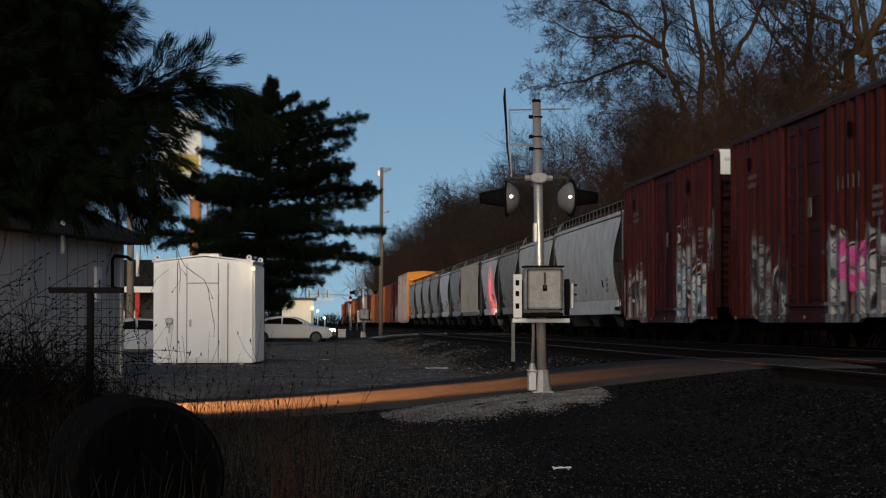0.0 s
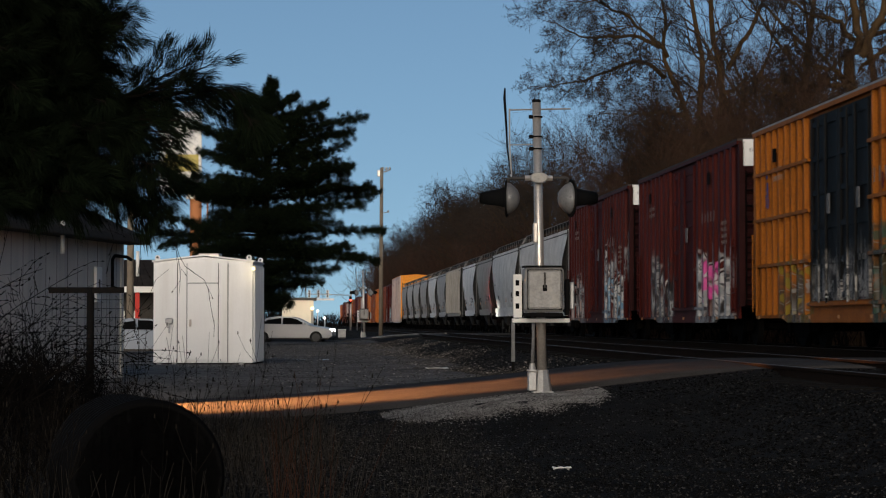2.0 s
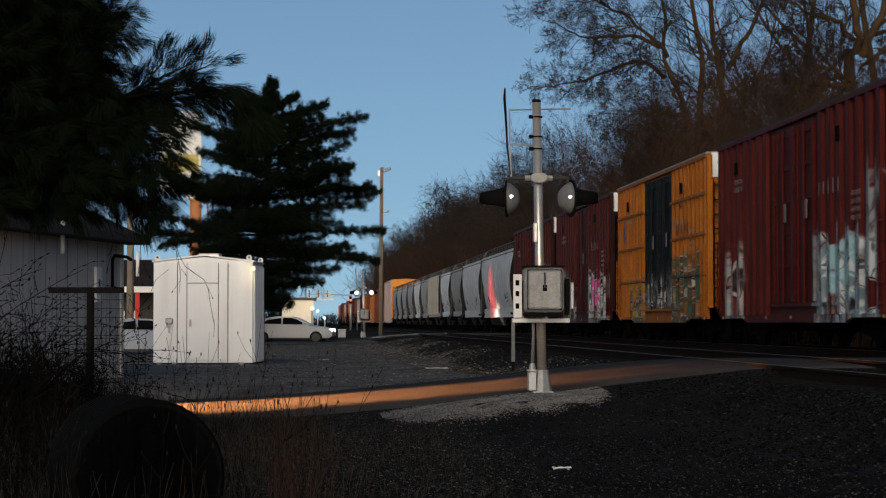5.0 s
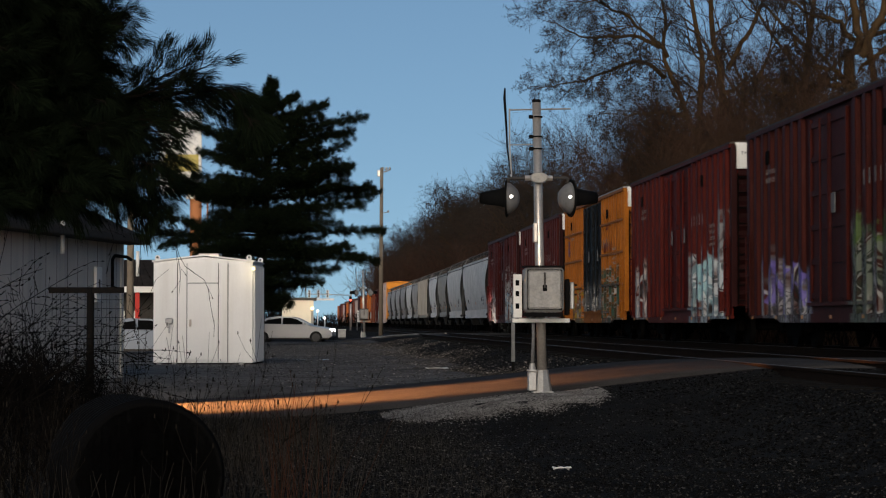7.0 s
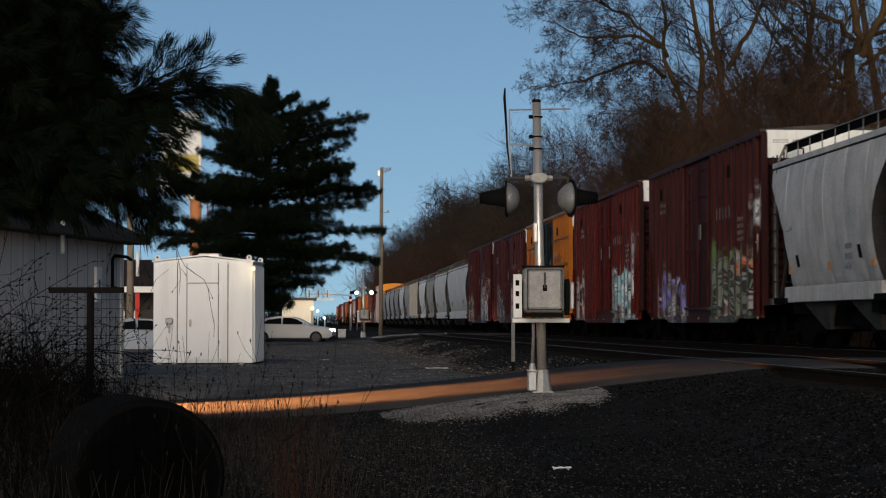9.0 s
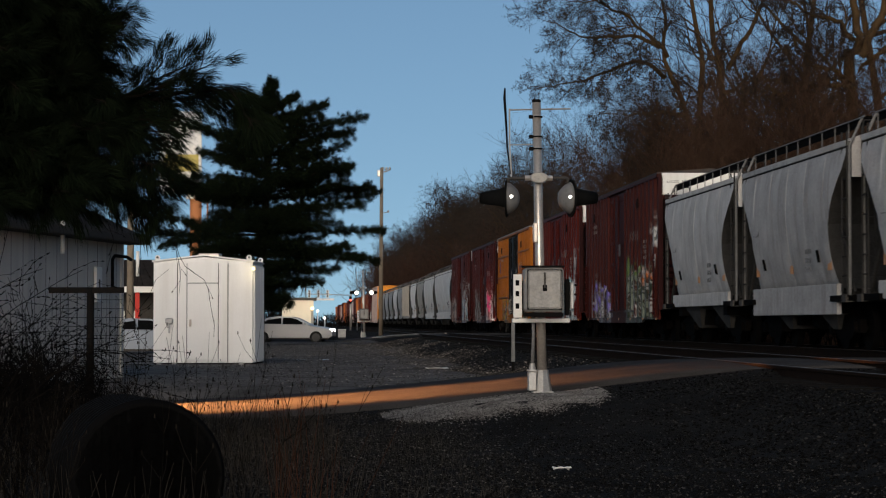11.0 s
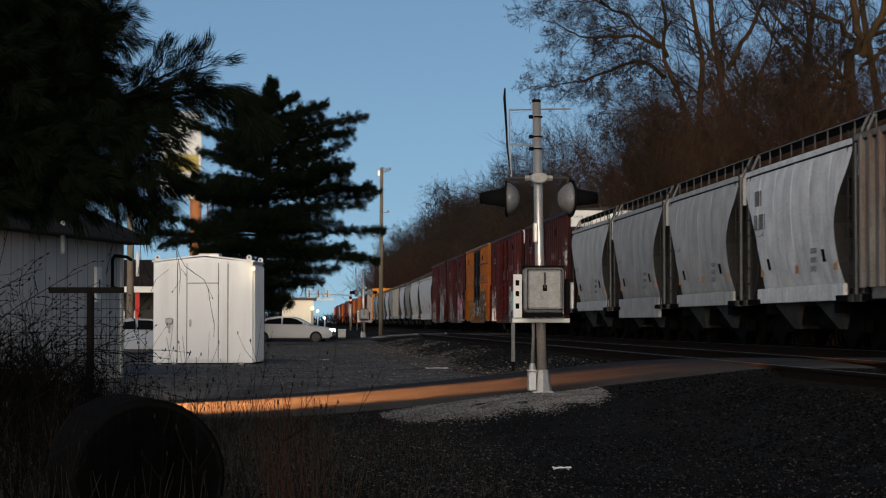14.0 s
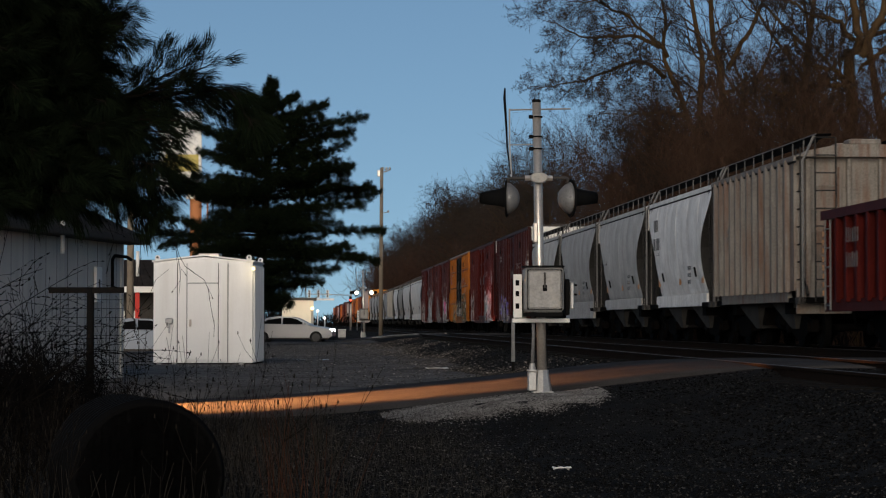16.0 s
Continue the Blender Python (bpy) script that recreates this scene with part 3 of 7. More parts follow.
        marks(car, -half - 0.101, -13.2, 3.0, 0.7, 0.1, 4, M_LETTER, seed + 9, 0.7)
        bm = bmesh.new()
        for k in range(7):
            y = -0.5 - k * (length - 1) / 6
            box(bm, -half - 0.068, -half - 0.061, y - 0.08, y + 0.08, 0.64, 0.71)
        tagged(part("reflector_tape", bm, M_REFLECT, car, "small amber reflector strips"), kind="stuff")
    running_gear(car, length, 2.6, spin)
    return car


def ring_section(z):
    """Half width of a smooth-sided hopper at height z."""
    return float(np.interp(z, [1.25, 1.6, 2.2, 2.9, 3.5, 4.0, 4.12], [1.28, 1.38, 1.5, 1.56, 1.54, 1.46, 1.42]))


def hopper(front, mat, label, length=9.9, ribbed=False, skirt=1.0, spin=True, detail=True, top=4.12, seed=0, text="", rail_mat=None, bays=2, cut=1.45, closed=False):
    car = start_car("covered_hopper", front, label, "covered hopper", "freight train cars")
    zs = np.linspace(1.25, top, 12)
    scale = (top - 1.25) / (4.12 - 1.25)
    bm = bmesh.new()
    rings, corners = [], []
    cols = np.linspace(0, 1, 49 if detail and not ribbed else 2)
    bulge = 0.022 * np.abs(np.sin(cols * 8 * math.pi)) ** 0.6 if len(cols) > 2 else np.zeros(2)
    for z in zs:
        w = 1.54 if ribbed else ring_section(1.25 + (z - 1.25) / scale)
        f = (z - 1.25) / (top - 1.25)
        ins = cut * float(np.interp(f, [0, 0.2, 0.45, 0.62, 0.78, 0.86], [0.82, 0.95, 0.88, 0.62, 0.2, 0.0])) + 0.05
        if closed:
            ins = 0.3
        ya, yb = -ins, -length + ins
        rings.append([[bm.verts.new((s * (w + q), ya + (yb - ya) * c, z)) for c, q in zip(cols, bulge * (1 - f))] for s in (-1, 1)])
        corners.append([Vector(c) for c in ((-w, ya, z), (w, ya, z), (w, yb, z), (-w, yb, z))])
    for a, b in zip(rings, rings[1:]):
        for s in (0, 1):
            for k in range(len(cols) - 1):
                bm.faces.new((a[s][k], a[s][k + 1], b[s][k + 1], b[s][k]))
    bm.faces.new([v for v in rings[0][0]] + [v for v in reversed(rings[0][1])])
    bmesh.ops.recalc_face_normals(bm, faces=bm.faces[:])
    part("body", bm, mat, car, smooth=len(cols) > 2)
    # sloping ends: the shade of the open bay is put into their colour
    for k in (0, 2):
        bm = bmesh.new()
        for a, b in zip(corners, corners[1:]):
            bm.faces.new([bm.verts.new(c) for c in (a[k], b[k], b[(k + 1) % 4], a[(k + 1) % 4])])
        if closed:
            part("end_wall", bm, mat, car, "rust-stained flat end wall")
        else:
            part("slope_sheet", bm, M_DARKSTEEL, car, "sooty sloping end sheet")
    wt = 1.54 if ribbed else ring_section(4.12)
    # roof with a bead along the eave
    bm = bmesh.new()
    prism(bm, [(-wt - 0.02, top), (-wt + 0.25, top + 0.13), (-0.6, top + 0.27), (0.6, top + 0.27), (wt - 0.25, top + 0.13), (wt + 0.02, top)], -length + 0.02, -0.02)
    part("roof", bm, mat, car)
    boxed("eave_bead", (-wt - 0.06, -wt + 0.0, -length + 0.05, -0.05, top - 0.09, top + 0.02), mat, car)
    boxed("eave_seam", (-wt - 0.035, -wt + 0.0, -length + 0.05, -0.05, top - 0.13, top - 0.092), M_DARKSTEEL, car, "dark seam under the eave")
    if detail and not ribbed:
        for q, z in ((0.24, 1.75), (0.76, 1.8)):
            w = ring_section(z + 0.13)
            tilt = math.degrees(math.atan((ring_section(z + 0.26) - ring_section(z)) / 0.26))
            boxed("data_plate", (-0.012, 0.012, -0.08, 0.08, -0.13, 0.13), M_BLACK, car, "small black data plate", m=pose(-w - 0.03, -length * q, z + 0.13, 0, -tilt, 0))
    if detail:
        k = -0.9
        while k > -length + 0.6:
            boxed("roof_hatch", (-0.35, 0.35, k - 0.55, k, top + 0.27, top + 0.4), mat, car, bevel=0.03)
            k -= 1.1
    # walkway grating along both roof edges with its uprights
    for s in (-1, 1):
        xr = s * 0.98
        boxed("running_board", (xr - 0.16, xr + 0.16, -length - 0.15, 0.15, top + 0.44, top + 0.48), rail_mat or M_BLACK, car, "dark steel roof walkway")
        if detail and s < 0:
            n = max(6, int(length / 1.0))
            for j in range(n + 1):
                y = -length * j / n
                tubed("rail_upright", [(xr - 0.16, y, top + 0.1), (xr - 0.16, y, top + 0.46)], 0.013, M_GRAB, car, sides=5)
            tubed("edge_rail", [(xr - 0.17, 0.15, top + 0.47), (xr - 0.17, -length - 0.15, top + 0.47)], 0.014, M_GRAB, car, sides=5)
            boxed("kick_plate", (xr - 0.13, xr - 0.12, -length - 0.1, 0.1, top + 0.3, top + 0.44), M_BLACK, car)
    # end frames: corner posts, bent handrails, end platform, ladder
    for y, s in ((0, 1), (-length, -1)):
        e = y + s * 0.12
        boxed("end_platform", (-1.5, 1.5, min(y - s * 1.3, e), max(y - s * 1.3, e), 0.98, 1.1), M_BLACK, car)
        for x in (-1.42, 1.42):
            tubed("corner_post", [(x, e - s * 0.1, 1.1), (x, e - s * 0.1, top - 0.1), (x + (0.25 if x < 0 else -0.25), e - s * 0.1, top + 0.44)], 0.03, M_GRAB, car, sides=6)
            boxed("corner_gusset", (x - 0.12 if x < 0 else x - 0.03, x + 0.03 if x < 0 else x + 0.12, min(e - s * 0.32, e), max(e - s * 0.32, e), 0.96, 1.1), M_DIRTYGREY, car)
        if detail:
            ladder(car, -1.46, e - s * 0.34, 1.0, top + 0.2, 0.4, mat=M_DARKSTEEL)
            ladder(car, -0.95, e + s * 0.02, 1.0, top + 0.4, 0.45, along="x", mat=M_DARKSTEEL)
            tubed("slope_brace", [(-1.3, e - s * 0.15, 1.15), (-1.3, y - s * 1.15, 2.5)], 0.035, M_DARKSTEEL, car, sides=5)
            if not closed:
                boxed("end_sheet", (-1.36, 1.36, min(y - s * 0.1, y - s * 0.04), max(y - s * 0.1, y - s * 0.04), top - 0.7, top), mat, car)
    # side sill plate
    for s in (-1, 1):
        xs = 1.47 if ribbed else 1.38
        boxed("side_sill", (s * xs - 0.05, s * xs + 0.05, -length + 1.0, -1.0, skirt, 1.34), mat, car, bevel=0.012)
    # outlets under the body
    for k in range(bays):
        yc = -length * (k + 0.5 + (0.1 if k == 0 else -0.1) * (bays == 2)) / bays
        hb = min(1.6, length / bays / 2 - 0.7)
        bm = bmesh.new()
        a = [bm.verts.new(c) for c in ((-1.36, yc - hb, 1.3), (1.36, yc - hb, 1.3), (1.36, yc + hb, 1.3), (-1.36, yc + hb, 1.3))]
        b = [bm.verts.new(c) for c in ((-1.15, yc - 0.95, 0.42), (1.15, yc - 0.95, 0.42), (1.15, yc - 0.6, 0.42), (-1.15, yc - 0.6, 0.42))]
        for i in range(4):
            bm.faces.new((a[i], a[(i + 1) % 4], b[(i + 1) % 4], b[i]))
        bm.faces.new(b)
        bmesh.ops.recalc_face_normals(bm, faces=bm.faces[:])
        part("outlet_chute", bm, M_CHUTE, car)
    if ribbed:
        y = -0.55
        while y > -length + 0.4:
            bm = bmesh.new()
            a = [(-1.54, y + 0.14), (-1.63, y + 0.06), (-1.63, y - 0.06), (-1.54, y - 0.14)]
            lo = [bm.verts.new((px, py, 1.22)) for px, py in a]
            hi = [bm.verts.new((px, py, top - 0.03)) for px, py in a]
            for k in range(3):
                bm.faces.new((lo[k], hi[k], hi[k + 1], lo[k + 1]))
            bm.faces.new(hi)
            part("side_post", bm, mat, car)
            y -= 0.66
    elif detail:
        # faint weld seams
        for j in range(1, 6):
            y = -length * j / 6
            bm = bmesh.new()
            for z0, z1 in zip(zs[:-1], zs[1:]):
                a, b = ring_section(1.25 + (z0 - 1.25) / scale), ring_section(1.25 + (z1 - 1.25) / scale)
                v = [bm.verts.new(c) for c in ((-a - 0.002, y - 0.03, z0), (-a - 0.012, y, z0), (-a - 0.002, y + 0.03, z0), (-b - 0.002, y - 0.03, z1), (-b - 0.012, y, z1), (-b - 0.002, y + 0.03, z1))]
                bm.faces.new((v[0], v[3], v[4], v[1]))
                bm.faces.new((v[1], v[4], v[5], v[2]))
            part("weld_seam", bm, mat, car)
    if detail:
        xs = -ring_section(3.4) - 0.012
        if text:
            for k, row in enumerate(text):
                for j in range(row):
                    y = -1.35 - j * 0.2
                    boxed("reporting_mark", (xs - 0.012, xs - 0.004, y - 0.075, y + (0.075 if (j + k) % 3 else -0.01), 3.25 - k * 0.55, 3.6 - k * 0.55), M_DARKLETTER, car)
        xs = -ring_section(2.5) - 0.014
        marks(car, xs - (0.05 if ribbed else 0), -1.6, 2.75, 0.55, 0.13, 2, M_DARKLETTER, seed)
        marks(car, xs + 0.05, -length + 3.4, 2.0, 0.5, 0.12, 3, M_DARKLETTER, seed + 3)
        bm = bmesh.new()
        for y in (-1.5, -length * 0.5, -length + 1.6):
            box(bm, -ring_section(1.75) - 0.016, -ring_section(1.75) - 0.006, y - 0.14, y + 0.14, 1.62, 1.86)
        tagged(part("reflector_tape", bm, M_REFLECT, car, "small amber reflector squares"), kind="stuff")
    running_gear(car, length, 1.75, spin, deck=1.0)
    return car


def gondola(front, mat, label, length=16.4):
    car = start_car("gondola", front, label, "gondola car", "freight train cars")
    for s in (-1, 1):
        boxed("side_wall", (s * 1.48 - 0.04, s * 1.48 + 0.04, -length, 0, 0.95, 2.66), mat, car)
        boxed("top_chord", (s * 1.52 - 0.13, s * 1.52 + 0.13, -length - 0.1, 0.1, 2.62, 2.8), mat, car)
        boxed("bottom_chord", (s * 1.5 - 0.09, s * 1.5 + 0.09, -length, 0, 0.78, 1.02), mat, car)
        y = -0.35
        while y > -length + 0.2:
            boxed("side_post", (min(s * 1.5, s * 1.66), max(s * 1.5, s * 1.66), y - 0.07, y + 0.07, 0.95, 2.62), mat, car, bevel=0.02)
            y -= 0.78
    for y in (0, -length):
        boxed("end_wall", (-1.48, 1.48, y - 0.05, y + 0.05, 0.95, 2.7), mat, car)
        for z in (1.2, 1.6, 2.0, 2.4):
            s = 1 if y == 0 else -1
            boxed("end_rib", (-1.4, 1.4, min(y, y + s * 0.12), max(y, y + s * 0.12), z, z + 0.14), mat, car)
    boxed("floor_plate", (-1.48, 1.48, -length, 0, 0.9, 1.0), M_BLACK, car)
    ladder(car, -1.68, -0.62, 0.8, 2.6)
    marks(car, -1.665, -2.0, 2.1, 0.9, 0.3, 2, M_LETTER, 8)
    bm = bmesh.new()
    for k in range(8):
        box(bm, -1.665, -1.655, -0.2, -0.12, 1.1 + k * 0.17, 1.2 + k * 0.17)
    part("reflector_tape", bm, M_REFLECT, car, "amber and white reflector strip")
    running_gear(car, length, 2.6, True)


# sprayed lettering on the lower sides: y from, y to, top, colours
WHT, GRY, BLK = (0.44, 0.44, 0.43), (0.22, 0.225, 0.23), (0.012, 0.012, 0.014)
P_RED_A = paint("boxcar_red_a", (0.05, 0.007, 0.0046), (0.009, 0.0022, 0.0017), [(-0.6, -4.6, 2.1, GRY, (0.28, 0.2, 0.18), None), (-9.3, -14.2, 2.25, WHT, (0.12, 0.22, 0.3), None), (-14.5, -15.7, 3.3, GRY, GRY, None, 2.2), (-9.6, -12.2, 2.9, GRY, GRY, None, 2.3)])
P_RED_B = paint("boxcar_red_b", (0.053, 0.0072, 0.0048), (0.009, 0.0022, 0.0017), [(-2.2, -5.8, 2.3, GRY, BLK, None), (-9.3, -14.4, 2.4, WHT, GRY, ((0.55, 0.05, 0.25), -10.4, -12.6, 1.4, 1.95))])
P_YEL = paint("boxcar_yellow", (0.27, 0.085, 0.0105), (0.1, 0.033, 0.009), [(-2.6, -5.4, 1.9, (0.02, 0.026, 0.024), (0.2, 0.15, 0.02), None), (-10.3, -14.6, 2.45, (0.012, 0.026, 0.018), (0.025, 0.06, 0.045), None)], 0.35)
P_YELEND = paint("boxcar_yellow_end", (0.33, 0.105, 0.012), (0.2, 0.08, 0.03), (), 0.5)
P_BLACKDOOR = paint("black_door_paint", (0.008, 0.008, 0.008), (0.025, 0.023, 0.021), [(-5.6, -10.2, 1.9, (0.35, 0.33, 0.3), BLK, None)], 0.25)
P_RED_D = paint("boxcar_red_d", (0.068, 0.0078, 0.0048), (0.011, 0.0025, 0.0019), [(-0.8, -3.2, 2.2, (0.4, 0.33, 0.3), GRY, None), (-10.0, -14.9, 2.45, (0.5, 0.55, 0.56), (0.1, 0.16, 0.18), ((0.25, 0.42, 0.45), -11.2, -13.5, 1.3, 2.2)), (-14.2, -15.4, 3.5, GRY, GRY, None, 2.5)])
P_RED_E = paint("boxcar_red_e", (0.042, 0.0074, 0.005), (0.008, 0.0022, 0.0018), [(-1.6, -6.0, 1.85, (0.3, 0.3, 0.32), BLK, ((0.14, 0.11, 0.36), -1.8, -5.9, 1.15, 1.65)), (-9.4, -14.8, 2.5, (0.02, 0.03, 0.022), (0.13, 0.15, 0.12), ((0.07, 0.11, 0.03), -9.6, -12.6, 2.05, 2.4)), (-12.4, -14.9, 2.3, (0.5, 0.14, 0.04), GRY, None, 1.75), (-14.6, -15.6, 3.7, WHT, WHT, None, 2.6)])
# darker copy of the side red: shade between the cars put into the ends
P_ENDRED = paint("boxcar_red_end_shade", (0.024, 0.0066, 0.0066), (0.0072, 0.0036, 0.0036), (), 0.5)

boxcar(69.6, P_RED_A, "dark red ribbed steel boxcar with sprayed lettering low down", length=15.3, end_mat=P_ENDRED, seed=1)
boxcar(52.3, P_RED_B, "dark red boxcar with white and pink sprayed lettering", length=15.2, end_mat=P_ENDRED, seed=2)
yellow_car = boxcar(35.4, P_YEL, "yellow-orange boxcar with black double doors and green sprayed lettering", length=15.6, door=(5.5, 10.1), doors=2, door_mat=P_BLACKDOOR, end_mat=P_YELEND, post_gap=0.6, post_w=0.45, belts=(1.85, 2.9, 3.95), seed=3, roof_mat=M_PALEROOF)
M_BLUEMARK = material("blue_sprayed_mark", (0.03, 0.04, 0.16), 0.7, var=0.2)
M_REDMARK = material("dark_red_sprayed_mark", (0.12, 0.015, 0.01), 0.7, var=0.2)
for mat_, y, z, strokes in ((M_BLUEMARK, -1.55, 3.55, ((0, 0.3, 0.06, 0.1), (-0.05, 0.0, 0.07, 0.34), (0.08, -0.25, 0.05, 0.28), (-0.1, -0.3, 0.05, 0.25))),
                            (M_REDMARK, -11.9, 3.9, ((-0.2, 0.0, 0.05, 0.22), (0.0, 0.05, 0.2, 0.06), (0.2, -0.02, 0.06, 0.2), (0.05, -0.12, 0.16, 0.05))),
                            (M_REDMARK, -12.0, 3.15, ((-0.9, 0.0, 0.06, 0.3), (-0.5, 0.02, 0.05, 0.28), (0.0, 0.0, 0.06, 0.3), (0.45, 0.03, 0.05, 0.27), (0.8, 0.0, 0.06, 0.3)))):
    for dy, dz, w, h in strokes:
        boxed("spray_stroke", (-1.606, -1.598, y + dy - w, y + dy + w, z + dz - h / 2, z + dz + h / 2), mat_, yellow_car, bevel=0.002)
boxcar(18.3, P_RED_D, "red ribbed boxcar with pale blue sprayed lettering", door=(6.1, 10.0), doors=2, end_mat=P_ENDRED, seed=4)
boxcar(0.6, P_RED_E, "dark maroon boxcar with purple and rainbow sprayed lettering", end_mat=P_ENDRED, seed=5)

P_H1 = paint("hopper_grey_a", (0.47, 0.46, 0.44), (0.17, 0.14, 0.11), (), 0.5)
P_H2 = paint("hopper_grey_b", (0.38, 0.37, 0.355), (0.14, 0.12, 0.1), (), 0.6)
P_H3 = paint("hopper_grey_c", (0.45, 0.44, 0.42), (0.15, 0.125, 0.1), (), 0.5)
P_H4 = paint("hopper_white", (0.74, 0.73, 0.71), (0.36, 0.33, 0.29), (), 0.6)
P_F = paint("hopper_rust_streaked", (0.18, 0.165, 0.145), (0.13, 0.052, 0.022), (), 1.0)
P_GON = paint("gondola_red", (0.055, 0.006, 0.0045), (0.018, 0.0035, 0.003), (), 0.5)
P_WHOP = paint("hopper_clean_white", (0.6, 0.585, 0.56), (0.4, 0.36, 0.32), (), 0.4)
P_TAN = paint("hopper_tan", (0.33, 0.31, 0.275), (0.2, 0.17, 0.12), (), 0.6)

hopper(-15.9, P_H1, "pale grey smooth-sided covered hopper", seed=11)
hopper(-26.8, P_H2, "grey smooth-sided covered hopper with a deep side sill", skirt=0.72, seed=12)
hopper(-37.8, P_H3, "grey covered hopper with orange marks along the sill", seed=13)
hopper(-48.6, P_H4, "white covered hopper with dark reporting marks", seed=14, text=(4, 6))
rusty = hopper(-59.0, P_F, "rust-streaked grey ribbed covered hopper", ribbed=True, seed=15, length=9.3, closed=True)
for x in (-1.25, -0.35, 0.35, 1.25):
    boxed("end_post", (x - 0.05, x + 0.05, -9.12, -9.0, 1.1, 4.1), P_F, rusty, bevel=0.015)
boxed("lower_end_panel", (-1.5, 1.5, -9.09, -9.01, 0.75, 1.3), P_F, rusty, "grey lower end panel")
ladder(rusty, -0.92, -9.2, 1.9, 3.9, 0.62, along="x", mat=P_F, step=0.5)
gondola(-70.9, P_GON, "red high-sided gondola car with ribbed sides")

hopper(89.1, P_WHOP, "long clean white covered hopper", length=18.2, top=4.25, skirt=0.85, bays=3, seed=16, cut=1.6)
hopper(103.5, P_WHOP, "white covered hopper with a bright side sill", length=13.6, top=4.2, skirt=0.9, seed=17, cut=1.2)
hopper(113.8, P_TAN, "pale covered hopper with a dirty yellow end", seed=18, spin=False)
hopper(124.8, P_H4, "pale covered hopper with yellowed ends", seed=19, spin=False)
hopper(139.4, P_TAN, "tan ribbed covered hopper", length=13.4, ribbed=True, seed=20, spin=False)
for i, (y, p, lab) in enumerate(((150.2, P_H2, "dull grey covered hopper"), (161.1, P_H4, "pale covered hopper"), (172.6, P_H2, "dull grey covered hopper"),
                                 (183.6, P_H3, "grey covered hopper"), (194.5, P_H1, "pale grey covered hopper"), (205.3, P_H2, "dull grey covered hopper"))):
    hopper(y, p, lab + " far along the train", spin=False, seed=21 + i)
P_PINK = paint("boxcar_faded_white", (0.5, 0.4, 0.36), (0.3, 0.12, 0.08), (), 0.5)
P_ORG = paint("boxcar_orange", (0.55, 0.16, 0.03), (0.2, 0.07, 0.03), (), 0.5)
P_BRN = paint("boxcar_brown", (0.2, 0.06, 0.03), (0.1, 0.03, 0.02), (), 0.5)
M_ORANGEROOF = material("orange_car_end_paint", (0.75, 0.28, 0.03), 0.6, var=0.2)
far = [(226.0, 19.6, P_PINK, "tall faded white boxcar with an orange end", 5.35), (242.5, 15.4, P_RED_D, "dull red boxcar", 4.9), (259.4, 15.6, P_BRN, "brown boxcar", 4.9), (276.6, 15.8, P_ORG, "orange boxcar", 4.95)]
y = 293.5
for i in range(14):
    far.append((y, 15.6, (P_BRN, P_ORG, P_RED_B, P_PINK, P_BRN, P_RED_D)[i % 6], ("brown", "orange", "dark red", "faded white", "brown", "red")[i % 6] + " boxcar", 4.6 + 0.25 * (i % 3)))
    y += 17.1
for y, length, p, lab, top in far:
    tall = top > 5.2
    boxcar(y, p, lab + " far along the train", length=length, spin=False, detail=y < 300, placard=False, top=top, end_mat=M_ORANGEROOF if tall else p, roof_mat=M_ORANGEROOF if tall else None)
# ---- the lineside: signal masts, equipment shed, houses, poles ----
M_GALV = material("galvanised_steel", (0.52, 0.475, 0.42), 0.36, metal=0.65, var=0.22, scale=3, fine=40, bump=0.06)
M_CAST = material("cast_aluminium", (0.42, 0.42, 0.41), 0.5, metal=0.55, var=0.25, scale=7, fine=50, stain=(0.2, 0.19, 0.17), stain_amount=0.4, stain_scale=4)
M_BOXCAST = material("weathered_silver_casting", (0.26, 0.255, 0.245), 0.5, metal=0.25, var=0.3, scale=6, fine=40, stain=(0.4, 0.38, 0.33), stain_amount=0.7, stain_scale=5.5)
M_MATTBLACK = material("matt_black_paint", (0.007, 0.007, 0.007), 0.8, var=0.2)
M_SIGNWHITE = material("white_sign_sheet", (0.75, 0.74, 0.7), 0.5, var=0.1, scale=3, fine=40)
M_SHED = material("white_enamelled_steel", (0.88, 0.87, 0.84), 0.5, var=0.04, scale=1.2, fine=30, bump=0.04, stain=(0.66, 0.63, 0.57), stain_amount=0.35, stain_scale=0.9, streak=True)
M_SHEDSEAM = material("shed_seam_shadow_gap", (0.06, 0.06, 0.058), 0.8, var=0.2)
M_WHITEGLOW = glow("white_lamp_glass", (1.0, 0.93, 0.8), 6.0)
M_WARMGLOW = glow("warm_lamp_glass", (1.0, 0.8, 0.38), 3.5)
M_REDGLOW = glow("red_lamp_glass", (1.0, 0.06, 0.03), 5.0)
M_HEADGLOW = glow("headlamp_glass", (1.0, 0.95, 0.85), 12.0)


def disc(bm, c, n, profile, sides=20):
    """A turned shape round the axis n: rows of (distance along n, radius)."""
    c, n = Vector(c), Vector(n).normalized()
    tube(bm, [c + n * d for d, r in profile], [r for d, r in profile], sides)


